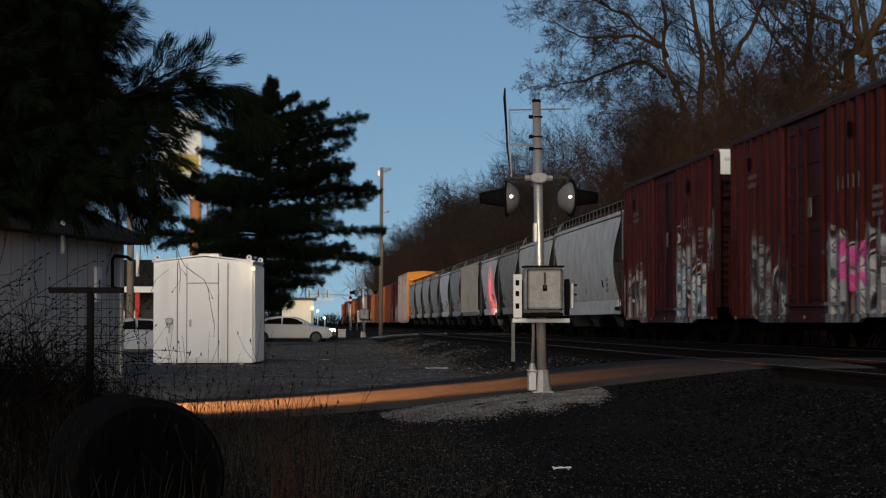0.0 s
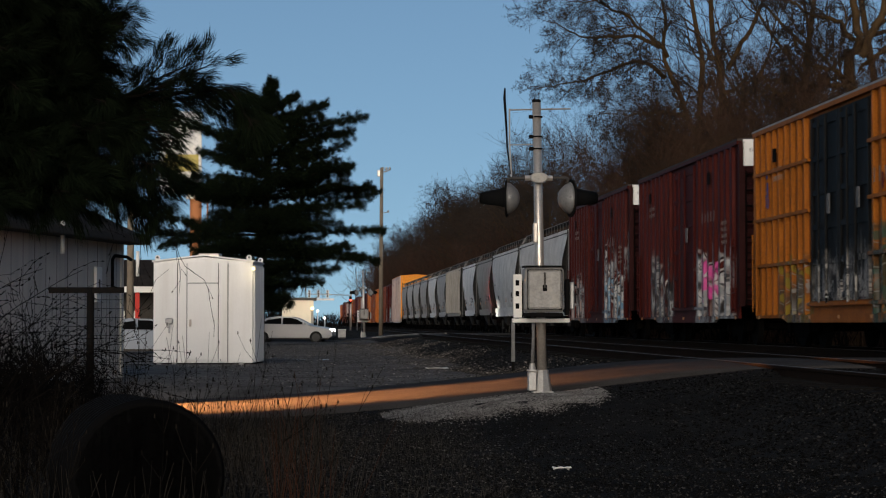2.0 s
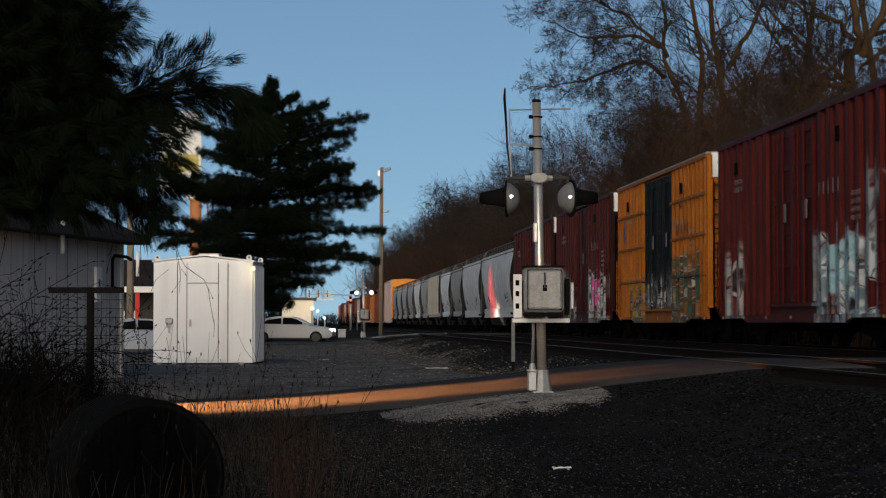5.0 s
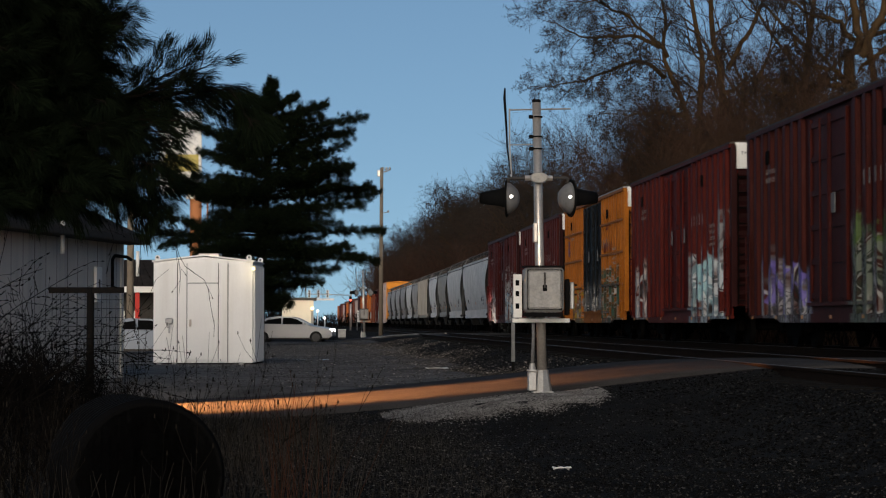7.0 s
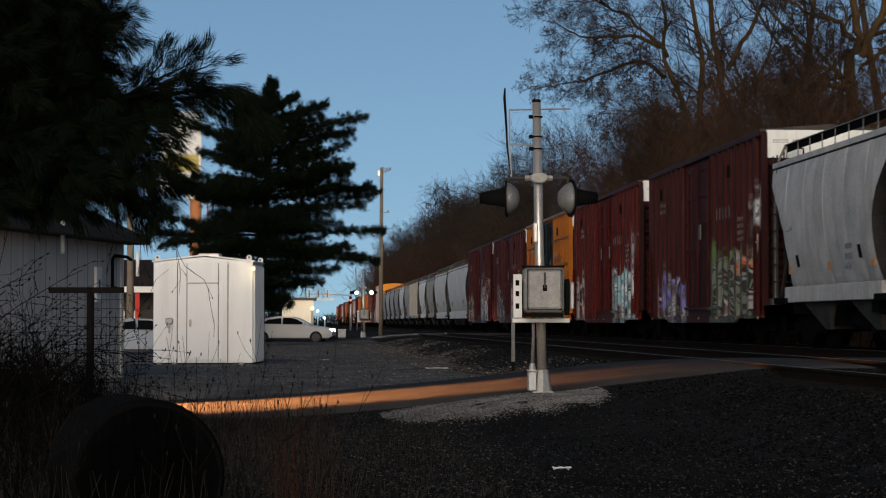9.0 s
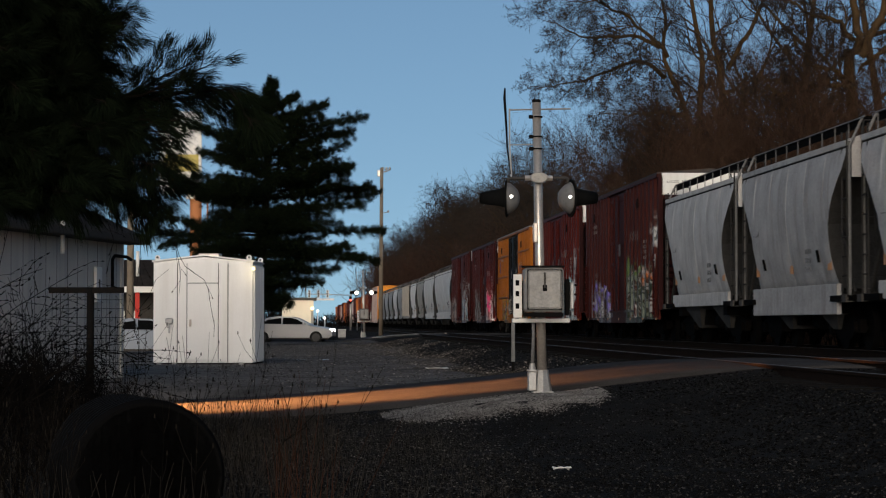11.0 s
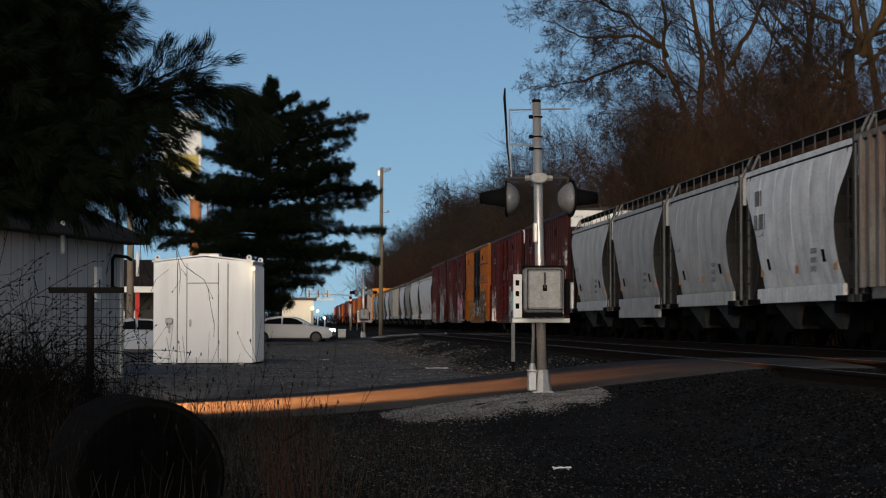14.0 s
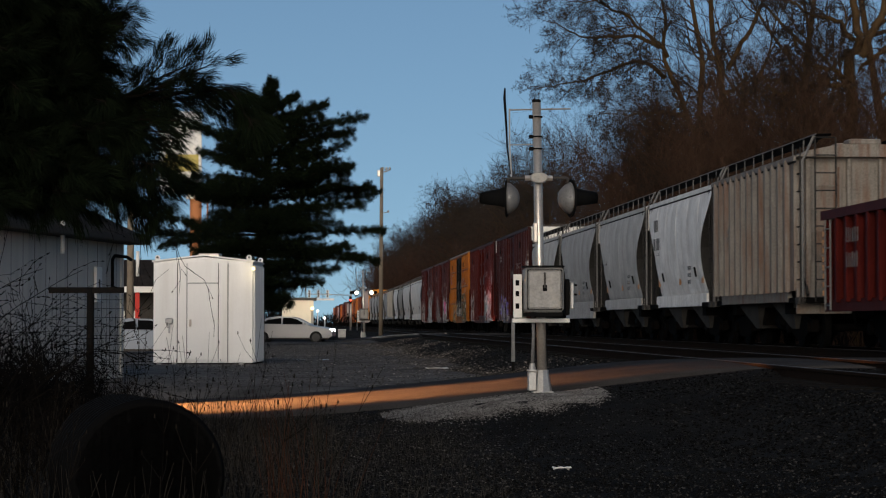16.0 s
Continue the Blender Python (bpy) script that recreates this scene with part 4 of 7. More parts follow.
def flasher(mast, c, n):
    """One crossing lamp: domed back, black background plate, long hood, small side lamp."""
    n = Vector(n).normalized()
    c = Vector(c)
    bm = bmesh.new()
    disc(bm, c, n, [(0.0, 0.245), (0.012, 0.25), (0.02, 0.25)])
    head = part("background_plate", bm, M_MATTBLACK, mast, "round black background plate")
    bm = bmesh.new()
    disc(bm, c, n, [(-0.155, 0.02), (-0.15, 0.06), (-0.13, 0.11), (-0.08, 0.165), (-0.03, 0.2), (0.0, 0.21)], 28)
    part("lamp_housing", bm, M_HOUSING, mast, "domed grey lamp housing", smooth=True)
    bm = bmesh.new()
    s = n.cross(Vector((0, 0, 1))).normalized()
    rings = []
    for d, r, cut in ((0.02, 0.16, 0.0), (0.12, 0.125, 0.0), (0.36, 0.085, 0.0)):
        rings.append([(c + n * d + (s * math.cos(a) + Vector((0, 0, 1)) * math.sin(a)) * rr) for rr in (r, r - 0.008) for a in [math.pi * (-0.28 + 1.56 * k / 14) for k in range(15)]])
    vs = [[bm.verts.new(p) for p in ring] for ring in rings]
    for a, b in zip(vs, vs[1:]):
        for o in (0, 15):
            for k in range(14):
                f = (a[o + k], a[o + k + 1], b[o + k + 1], b[o + k])
                bm.faces.new(f if o == 0 else f[::-1])
    for k in range(14):
        bm.faces.new((vs[-1][k], vs[-1][k + 1], vs[-1][k + 16], vs[-1][k + 15]))
    part("hood", bm, M_MATTBLACK, mast, "long black visor", smooth=True)
    bm = bmesh.new()
    disc(bm, c, n, [(0.02, 0.15), (0.045, 0.12), (0.055, 0.03)])
    part("lens", bm, M_LENS, mast, "dark red crossing lens", smooth=True)


M_HOUSING = material("dull_grey_housing", (0.15, 0.15, 0.15), 0.6, metal=0.1, var=0.3, scale=6, fine=50)
M_LENS = material("dark_red_glass", (0.25, 0.01, 0.01), 0.15, var=0.1, bump=0)


FLASHING = []


def turning_lamp(mast, c, r, name, mat, label, lit):
    """A small lamp head on an upright pivot: a glowing face and a dark back; it turns away to go dark."""
    bm = bmesh.new()
    disc(bm, (0, 0, 0), (0, -1, 0), [(-0.012, r * 0.9), (-0.006, r * 1.06), (0.004, r * 1.06)], 14)
    head = part(name, bm, M_HOUSING, mast, label, Matrix.Translation(c))
    bm = bmesh.new()
    disc(bm, (0, -0.005, 0), (0, -1, 0), [(0.0, r), (r * 0.3, r * 0.85), (r * 0.45, r * 0.4)], 14)
    part("lit_face", bm, mat, head, "lit lamp face")
    FLASHING.append((head, c))


def signal_mast(m, label):
    """Crossing signal with its foot at the local origin."""
    mast = empty("crossing_signal", m)
    tagged(mast, label, "crossing signal", "crossing signals")
    z0 = 0.30
    tubed("post", [(0.0, 0, z0 - 0.05), (-0.03, 0, 1.6), (-0.07, 0, 3.86)], [0.062, 0.06, 0.056], M_GALV, mast, "tall galvanised tube", sides=20)
    bm = bmesh.new()
    disc(bm, (-0.07, 0, 3.84), (0, 0, 1), [(0.0, 0.061), (0.035, 0.061), (0.042, 0.045)])
    part("cap", bm, M_MATTBLACK, mast)
    # cast base and its junction box
    bm = bmesh.new()
    for k in range(4):
        a = math.pi / 4 + k * math.pi / 2
        x, y = 0.14 * math.cos(a), 0.14 * math.sin(a)
        box(bm, x - 0.035, x + 0.035, y - 0.035, y + 0.035, 0.0, 0.06)
    tube(bm, [(0, 0, 0.02), (0, 0, 0.05), (0, 0, 0.30), (0, 0, 0.34)], [0.16, 0.13, 0.085, 0.085], 8)
    part("cast_base", bm, M_CAST, mast, "tapered cast metal foot")
    bm = bmesh.new()
    box(bm, -0.2, -0.09, -0.17, -0.02, 0.07, 0.32, bevel=0.012)
    box(bm, -0.205, -0.085, -0.18, -0.015, 0.32, 0.345, bevel=0.006)
    part("base_box", bm, M_CAST, mast)
    # crossarm
    tubed("crossarm", [(-0.455, -0.02, 2.76), (-0.455, -0.03, 2.825), (-0.43, -0.03, 2.84), (0.31, -0.03, 2.85), (0.335, -0.03, 2.84), (0.34, -0.02, 2.76)], 0.021, M_DIRTYGREY, mast, sides=8)
    bm = bmesh.new()
    disc(bm, (-0.05, -0.1, 2.845), (0, -1, 0), [(-0.04, 0.11), (0.02, 0.12), (0.035, 0.1)], 18)
    for v in bm.verts:
        v.co.z = 2.845 + (v.co.z - 2.845) * 0.62
    part("arm_fitting", bm, M_BOXCAST, mast, "oval cast fitting")
    for x in (-0.19, 0.1):
        bm = bmesh.new()
        disc(bm, (x, -0.03, 2.845), (1, 0, 0), [(-0.035, 0.034), (0.035, 0.034)], 8)
        part("arm_collar", bm, M_GALV, mast)
    flasher(mast, (-0.45, 0.0, 2.58), (-0.984, 0.18, 0))
    flasher(mast, (0.37, 0.0, 2.585), (0.984, 0.18, 0))
    for x in (-0.425, 0.345):
        turning_lamp(mast, (x, -0.225, 2.59), 0.021, "side_lamp", M_WHITEGLOW, "small white indicator lamp that flashes", True)
    # clamps and cross rods at the top
    for z in (3.64, 3.38, 3.22, 2.88):
        bm = bmesh.new()
        disc(bm, (-0.055, 0, z), (0, 0, 1), [(0, 0.066), (0.02, 0.066)], 16)
        box(bm, -0.17, -0.1, -0.03, 0.03, z - 0.012, z + 0.035, bevel=0.008)
        part("pipe_clamp", bm, M_MATTBLACK, mast)
    tubed("top_rod", [(-0.43, 0, 3.74), (0.38, 0, 3.76)], 0.011, M_GALV, mast, sides=6)
    tubed("middle_rod", [(-0.42, 0, 3.28), (-0.1, 0, 3.29)], 0.008, M_GALV, mast, sides=6)
    bm = bmesh.new()
    tube(bm, [(-0.485, 0, 4.03), (-0.49, 0, 3.9), (-0.465, 0, 3.5), (-0.455, 0, 3.25), (-0.41, 0, 2.9)], [0.01, 0.02, 0.016, 0.012, 0.01], 6)
    part("whip", bm, M_MATTBLACK, mast, "slender black folded arm tip")
    tubed("whip_rod", [(-0.425, 0, 3.76), (-0.425, 0, 3.3), (-0.4, 0, 2.84)], 0.012, M_GALV, mast, sides=6)
    # gate mechanism and its brackets
    bm = bmesh.new()
    box(bm, -0.27, 0.235, -0.45, -0.09, 1.09, 1.67, bevel=0.035)
    body = part("mechanism_box", bm, M_BOXCAST, mast, "weathered silver gate mechanism box")
    bm = bmesh.new()
    box(bm, -0.235, 0.2, -0.468, -0.445, 1.13, 1.63, bevel=0.02)
    part("lid", bm, M_BOXCAST, body)
    boxed("gasket", (-0.243, 0.208, -0.456, -0.448, 1.121, 1.639), M_MATTBLACK, body, "black rubber gasket round the lid")
    boxed("latch", (-0.03, -0.005, -0.485, -0.465, 1.4, 1.6), M_DIRTYGREY, body, bevel=0.004)
    boxed("latch_keeper", (-0.045, 0.01, -0.482, -0.465, 1.36, 1.44), M_MATTBLACK, body)
    boxed("bottom_plate", (-0.26, 0.225, -0.44, -0.1, 1.03, 1.085), M_MATTBLACK, body, bevel=0.01)
    bm = bmesh.new()
    box(bm, -0.275, 0.24, -0.46, -0.09, 1.668, 1.69)
    part("rain_lip", bm, M_MATTBLACK, body)
    boxed("number_plate", (-0.4, -0.29, -0.24, -0.225, 1.02, 1.58), M_SIGNWHITE, mast, "white plate with worn dark bars")
    for z, x0, x1, dz in ((1.47, -0.372, -0.325, 0.035), (1.33, -0.372, -0.325, 0.035), (1.17, -0.372, -0.325, 0.035)):
        boxed("plate_bar", (x0, x1, -0.246, -0.241, z - dz, z + dz), M_MATTBLACK, mast)
    boxed("rear_bracket", (-0.36, -0.27, -0.22, -0.1, 1.05, 1.5), M_MATTBLACK, mast, bevel=0.01)
    boxed("counter_arm", (0.27, 0.33, -0.28, -0.16, 1.05, 1.52), M_MATTBLACK, mast, bevel=0.012)
    boxed("counterweight", (0.335, 0.385, -0.3, -0.12, 1.13, 1.48), M_CAST, mast, bevel=0.012)
    for z in (1.32, 1.44):
        tubed("bolt", [(0.24, -0.22, z), (0.43, -0.22, z)], 0.014, M_MATTBLACK, mast, sides=6)
    boxed("gate_channel", (-0.41, 0.34, -0.2, -0.13, 0.955, 1.01), M_SIGNWHITE, mast, "white painted cross channel", bevel=0.006)
    boxed("hanging_strap", (-0.42, -0.375, -0.19, -0.15, 0.45, 1.0), M_HOUSING, mast)
    boxed("strap_foot", (-0.418, -0.378, -0.188, -0.152, 0.33, 0.46), M_MATTBLACK, mast)
    tubed("conduit", [(-0.13, -0.1, 1.05), (-0.125, -0.1, 0.8), (-0.14, -0.1, 0.35)], 0.022, M_HOUSING, mast, sides=10)
    bm = bmesh.new()
    disc(bm, (-0.14, -0.1, 0.345), (0, 0, 1), [(0, 0.045), (0.035, 0.045), (0.04, 0.035), (0.08, 0.035)], 12)
    part("conduit_collar", bm, M_CAST, mast)
    boxed("side_bell", (-0.12, -0.06, -0.08, 0.0, 2.0, 2.26), M_GALV, mast, bevel=0.01)
    return mast


mast = signal_mast(Matrix.Translation((3.2, 28.0, -0.40)), "galvanised crossing signal mast with hooded flashers and gate box")
NEAR_LAMPS, FLASHING = list(FLASHING), []
far_mast = signal_mast(pose(3.78, 121.0, -0.33), "distant crossing signal mast beside the street")
FLASHING.clear()
for x in (-0.44, 0.4):
    turning_lamp(far_mast, (x, -0.3, 2.58), 0.1, "front_lamp", M_WHITEGLOW, "bright crossing lamp that flashes", True)
FAR_LAMPS = list(FLASHING)


def equipment_shed(m):
    shed = empty("equipment_shed", m)
    tagged(shed, "white enamelled steel trackside equipment shed with a door", "equipment shed")
    w, d, h = 1.31, 2.5, 2.66
    bm = bmesh.new()
    v = [(-w, 0), (w, 0), (w, h), (0, h + 0.13), (-w, h)]
    a = [bm.verts.new((x, 0, z + 0.06)) for x, z in ((-w, 0), (w, 0), (w, h), (0, h + 0.13), (-w, h))]
    b = [bm.verts.new((q.co.x, d, q.co.z)) for q in a]
    bm.faces.new(a)
    bm.faces.new(b[::-1])
    for i in range(5):
        bm.faces.new((a[i], b[i], b[(i + 1) % 5], a[(i + 1) % 5]))
    bmesh.ops.recalc_face_normals(bm, faces=bm.faces[:])
    part("body", bm, M_SHED, shed)
    # front sheets with narrow gaps between them
    for x0, x1 in ((-w, -0.685), (-0.67, -0.43), (0.41, 0.65), (0.665, w)):
        boxed("front_sheet", (x0 + 0.004, x1 - 0.004, -0.022, -0.002, 0.07, h + 0.04), M_SHED, shed, bevel=0.006)
    boxed("transom_panel", (-0.42, 0.4, -0.022, -0.002, 2.17, h + 0.06), M_SHED, shed, bevel=0.006)
    bm = bmesh.new()
    box(bm, -0.415, 0.395, -0.04, -0.004, 0.17, 2.15, bevel=0.008)
    door = part("door", bm, M_SHED, shed, "flush white steel door")
    for z in (0.45, 1.15, 1.95):
        boxed("hinge", (0.4, 0.425, -0.05, -0.02, z - 0.06, z + 0.06), M_GALV, door, bevel=0.004)
    bm = bmesh.new()
    box(bm, -0.36, -0.3, -0.065, -0.035, 1.02, 1.2, bevel=0.01)
    box(bm, -0.34, -0.32, -0.085, -0.06, 1.0, 1.14, bevel=0.004)
    part("handle", bm, M_GALV, door)
    boxed("door_sill", (-0.43, 0.41, -0.06, -0.002, 0.12, 0.165), M_SHED, shed)
    for x in (-0.678, -0.425, 0.405, 0.657):
        boxed("panel_seam", (x - 0.007, x + 0.007, -0.026, -0.003, 0.08, h + 0.02), M_SHEDSEAM, shed)
    for z in (0.155, 2.16):
        boxed("door_gap", (-0.42, 0.4, -0.03, -0.003, z - 0.007, z + 0.007), M_SHEDSEAM, shed)
    bm = bmesh.new()
    box(bm, -0.98, -0.78, -0.14, -0.02, 1.08, 1.24, bevel=0.03)
    box(bm, -0.93, -0.86, -0.17, -0.12, 0.98, 1.12, bevel=0.012)
    box(bm, -0.9, -0.87, -0.1, -0.03, 0.84, 1.0)
    part("socket_box", bm, M_CAST, shed, "small grey inlet box with a stain under it")
    # roof with a low peak, its vent and lifting eyes
    bm = bmesh.new()
    for s in (-1, 1):
        q = [(0, -0.05, h + 0.22), (s * (w + 0.04), -0.05, h + 0.06), (s * (w + 0.04), d + 0.05, h + 0.06), (0, d + 0.05, h + 0.22)]
        lo = [bm.verts.new((x, y, z)) for x, y, z in q]
        hi = [bm.verts.new((x, y, z + 0.035)) for x, y, z in q]
        bm.faces.new(lo)
        bm.faces.new(hi)
        for i in range(4):
            bm.faces.new((lo[i], hi[i], hi[(i + 1) % 4], lo[(i + 1) % 4]))
    bmesh.ops.recalc_face_normals(bm, faces=bm.faces[:])
    part("roof", bm, M_SHED, shed)
    boxed("roof_vent", (-0.2, 0.36, 0.5, 1.1, h + 0.2, h + 0.3), M_GALV, shed, bevel=0.02)
    for x, y in ((-w + 0.1, 0.02), (w - 0.1, 0.02), (w - 0.05, d - 0.1)):
        bm = bmesh.new()
        disc(bm, (x, y - 0.02, h + 0.17), (0, 1, 0), [(0, 0.07), (0.03, 0.07)], 12)
        box(bm, x - 0.06, x + 0.06, y - 0.02, y + 0.01, h + 0.03, h + 0.17)
        eye = part("lifting_eye", bm, M_SHED, shed)
        bm = bmesh.new()
        disc(bm, (x, y - 0.024, h + 0.18), (0, 1, 0), [(0, 0.03), (0.004, 0.03)], 10)
        part("eye_hole", bm, M_SHEDSEAM, eye)
    # ribbed side wall
    for k in range(9):
        y = 0.12 + k * 0.27
        boxed("side_rib", (w, w + 0.05, y, y + 0.11, 0.07, h - 0.03), M_SHED, shed, bevel=0.012)
    boxed("base_skid", (-w, w, 0.02, d, 0.0, 0.07), M_MATTBLACK, shed)
    for x in (-w + 0.15, -w + 0.55, w - 0.3):
        boxed("skid_foot", (x - 0.06, x + 0.06, -0.02, 0.15, -0.06, 0.07), M_CAST, shed)
    bm = bmesh.new()
    disc(bm, (w + 0.02, -0.06, h - 0.12), (0.2, -1, -0.3), [(-0.05, 0.035), (0.0, 0.055), (0.012, 0.055)], 14)
    lampb = part("wall_lamp", bm, M_GALV, shed)
    bm = bmesh.new()
    disc(bm, (w + 0.02, -0.075, h - 0.125), (0.2, -1, -0.3), [(0.0, 0.042), (0.02, 0.036), (0.03, 0.015)], 14)
    part("bulb", bm, M_WARMGLOW, lampb, "lit warm lamp glass")
    return shed


SHED = pose(-2.46, 57.0, -0.56, 0, 0, -5)
equipment_shed(SHED)
pt = new("shed_lamp_light", bpy.data.lights.new("shed_lamp_light", "POINT"))
pt.data.energy, pt.data.color, pt.data.shadow_soft_size = 2.5, (1.0, 0.82, 0.5), 0.06
pt.location = SHED @ Vector((1.38, -0.3, 2.45))

# low headlights of a car waiting out of sight down the road
for dy, aim in ((-0.7, 31.3), (0.7, 32.9)):
    hd = new("approach_headlight", bpy.data.lights.new("approach_headlight", "SPOT"))
    hd.data.energy, hd.data.color, hd.data.spot_size, hd.data.spot_blend, hd.data.shadow_soft_size = 430000, (1.0, 0.38, 0.12), radians(21.5), 1.0, 0.1
    hd.matrix_world = look((-9.5, 33.0 + dy, -0.12), (-2.0, aim, -1.4))
# the white sedan's headlights on the far street
hd = new("sedan_headlight", bpy.data.lights.new("sedan_headlight", "SPOT"))
hd.data.energy, hd.data.color, hd.data.spot_size, hd.data.spot_blend, hd.data.shadow_soft_size = 9000, (1.0, 0.93, 0.82), radians(30), 1.0, 0.1
hd.matrix_world = look((2.2, 113.9, 0.25), (9.0, 115.5, -0.2))

# the far crossing's red flashers shine on the passing cars
rl = new("crossing_red_light", bpy.data.lights.new("crossing_red_light", "SPOT"))
rl.data.energy, rl.data.color, rl.data.spot_size, rl.data.spot_blend, rl.data.shadow_soft_size = 2800, (1.0, 0.04, 0.03), radians(32), 1.0, 0.12
rl.matrix_world = look((4.6, 121.0, 2.25), (10.7, 118.6, 2.1))

# ---- house with a low roof behind the brush ----
M_SIDING = material("grey_house_siding", (0.6, 0.555, 0.49), 0.85, var=0.08, scale=2, fine=40, bump=0.15, stain=(0.33, 0.315, 0.29), stain_amount=0.5, stain_scale=0.8, streak=True)
M_SHINGLE = material("dark_roof_shingles", (0.03, 0.026, 0.024), 0.95, var=0.35, scale=3, fine=30, bump=0.6)
M_TRIM = material("dark_trim_boards", (0.06, 0.055, 0.05), 0.85, var=0.2, scale=3, fine=40)
M_WOODPOLE = material("weathered_pole_wood", (0.2, 0.165, 0.125), 0.95, var=0.3, scale=2.0, fine=40, bump=0.5, stain=(0.12, 0.09, 0.07), stain_amount=0.5, streak=True)


def small_house():
    # local x runs along the wall towards the camera, -y is the face that is seen
    h = empty("house", Matrix.Translation((-3.62, 45.0, -0.58)) @ Matrix.Rotation(math.atan2(-0.975, -0.223), 4, "Z") @ Matrix.Diagonal((1, -1, 1, 1)))
    h.matrix_basis = pose(-3.62, 45.0, -0.58, 0, 0, math.degrees(math.atan2(-0.975, -0.223)))
    tagged(h, "small grey-sided house with a low dark shingle roof", "house")
    L, D, H = 11.0, 6.0, 2.92
    bm = bmesh.new()
    box(bm, 0, L, -D, 0, 0, H)
    part("wall_shell", bm, M_SIDING, h)
    # upright boards on the face that is seen, local +y
    for k in range(17):
        x = 0.4 + k * 0.61
        boxed("board_joint", (x - 0.006, x + 0.006, 0.0, 0.004, 0.02, H - 0.02), M_TRIM, h)
    bm = bmesh.new()
    e, rise = 0.45, 1.5
    for s in (0, 1):
        y0, y1 = (e, -D / 2) if s == 0 else (-D - e, -D / 2)
        q = [(-e, y0, H - 0.12), (L + e, y0, H - 0.12), (L + e, y1, H + rise), (-e, y1, H + rise)]
        lo = [bm.verts.new(p) for p in q]
        hi = [bm.verts.new((p[0], p[1], p[2] + 0.09)) for p in q]
        bm.faces.new(lo)
        bm.faces.new(hi)
        for i in range(4):
            bm.faces.new((lo[i], hi[i], hi[(i + 1) % 4], lo[(i + 1) % 4]))
    bmesh.ops.recalc_face_normals(bm, faces=bm.faces[:])
    part("roof", bm, M_SHINGLE, h)
    bm = bmesh.new()
    for x in (0, L):
        vs = [bm.verts.new(p) for p in ((x, 0, H), (x, -D, H), (x, -D / 2, H + rise - 0.1))]
        bm.faces.new(vs)
    part("gable", bm, M_SIDING, h)
    boxed("fascia", (-e, L + e, e, e + 0.03, H - 0.14, H + 0.0), M_TRIM, h)
    boxed("soffit", (-e, L + e, 0.0, e, H - 0.16, H - 0.13), M_TRIM, h)
    boxed("corner_board", (-0.03, 0.12, -0.1, 0.03, 0, H), M_SIDING, h)
    boxed("meter_board", (1.55, 1.9, 0.02, 0.08, 1.55, 2.25), M_SIGNWHITE, h, "narrow white wall panel")
    boxed("meter_slot", (1.7, 1.76, 0.08, 0.09, 1.7, 2.0), M_TRIM, h)
    tubed("conduit", [(0.95, 0.1, 1.75), (0.95, 0.1, 2.42), (0.8, 0.1, 2.5), (0.0, 0.1, 2.5), (-0.3, 0.1, 2.45)], 0.035, M_MATTBLACK, h)
    tubed("vent_pipe", [(4.6, 0.3, H - 0.5), (4.6, 0.3, H + 0.7)], 0.045, M_SIGNWHITE, h, "white vent pipe")


M_GLASSDARK = material("dark_window_glass", (0.004, 0.0043, 0.0046), 0.7, var=0.05, bump=0)
small_house()


def pipe_gate():
    """A pipe-framed wire gate with one stout post."""
    g = empty("pipe_gate", pose(-4.0, 36.5, -0.56, 0, 0, -8))
    tagged(g, "dark pipe-framed gate panel with wire mesh on a stout post", "gate")
    boxed("top_rail", (-0.15, 1.12, -0.03, 0.03, 1.61, 1.71), M_MATTBLACK, g)
    tubed("post", [(0.55, 0.02, 0), (0.55, 0.02, 1.7)], 0.065, M_MATTBLACK, g, sides=10)
    bm = bmesh.new()
    for k in range(9):
        x = -0.1 + k * 0.14
        tube(bm, [(x, 0.01, 0.4), (x, 0.01, 1.64)], 0.004, 4)
    for k in range(8):
        z = 0.45 + k * 0.15
        tube(bm, [(-0.14, 0.01, z), (1.1, 0.01, z)], 0.004, 4)
    part("wire_mesh", bm, M_MATTBLACK, g)


pipe_gate()


def utility_pole(x, y, h, r, label, arms=True):
    z0 = float(ground_z(x, y)) - 0.03
    p = empty("utility_pole", Matrix.Translation((x, y, z0)))
    tagged(p, label, "utility pole", "utility poles")
    tubed("pole", [(0, 0, 0), (0.01, 0, h * 0.5), (0.04, 0, h)], [r, r * 0.88, r * 0.7], M_WOODPOLE, p, sides=12)
    if arms:
        tubed("bracket", [(0.0, 0, h - 0.3), (0.45, 0, h - 0.15)], 0.035, M_GALV, p, sides=6)
        for dx in (0.1, 0.3, 0.48):
            bm = bmesh.new()
            disc(bm, (dx, 0, h - 0.15), (0, 0, 1), [(0, 0.05), (0.08, 0.08), (0.16, 0.05), (0.2, 0.03)], 10)
            part("insulator", bm, M_CAST, p)
        boxed("fuse_box", (-0.2, -0.05, -0.1, 0.1, h - 0.5, h - 0.15), M_GALV, p, bevel=0.02)
        tubed("lower_bracket", [(0, 0, h * 0.73), (0.4, 0, h * 0.74)], 0.025, M_GALV, p, sides=6)
        bm = bmesh.new()
        disc(bm, (0.4, 0, h * 0.735), (0, 0, 1), [(0, 0.04), (0.08, 0.06), (0.14, 0.03)], 8)
        part("insulator", bm, M_CAST, p)


utility_pole(4.68, 120.0, 9.5, 0.125, "weathered wooden utility pole beside the far crossing")
utility_pole(-6.9, 90.0, 9.5, 0.16, "brown wooden utility pole behind the shed", arms=False)

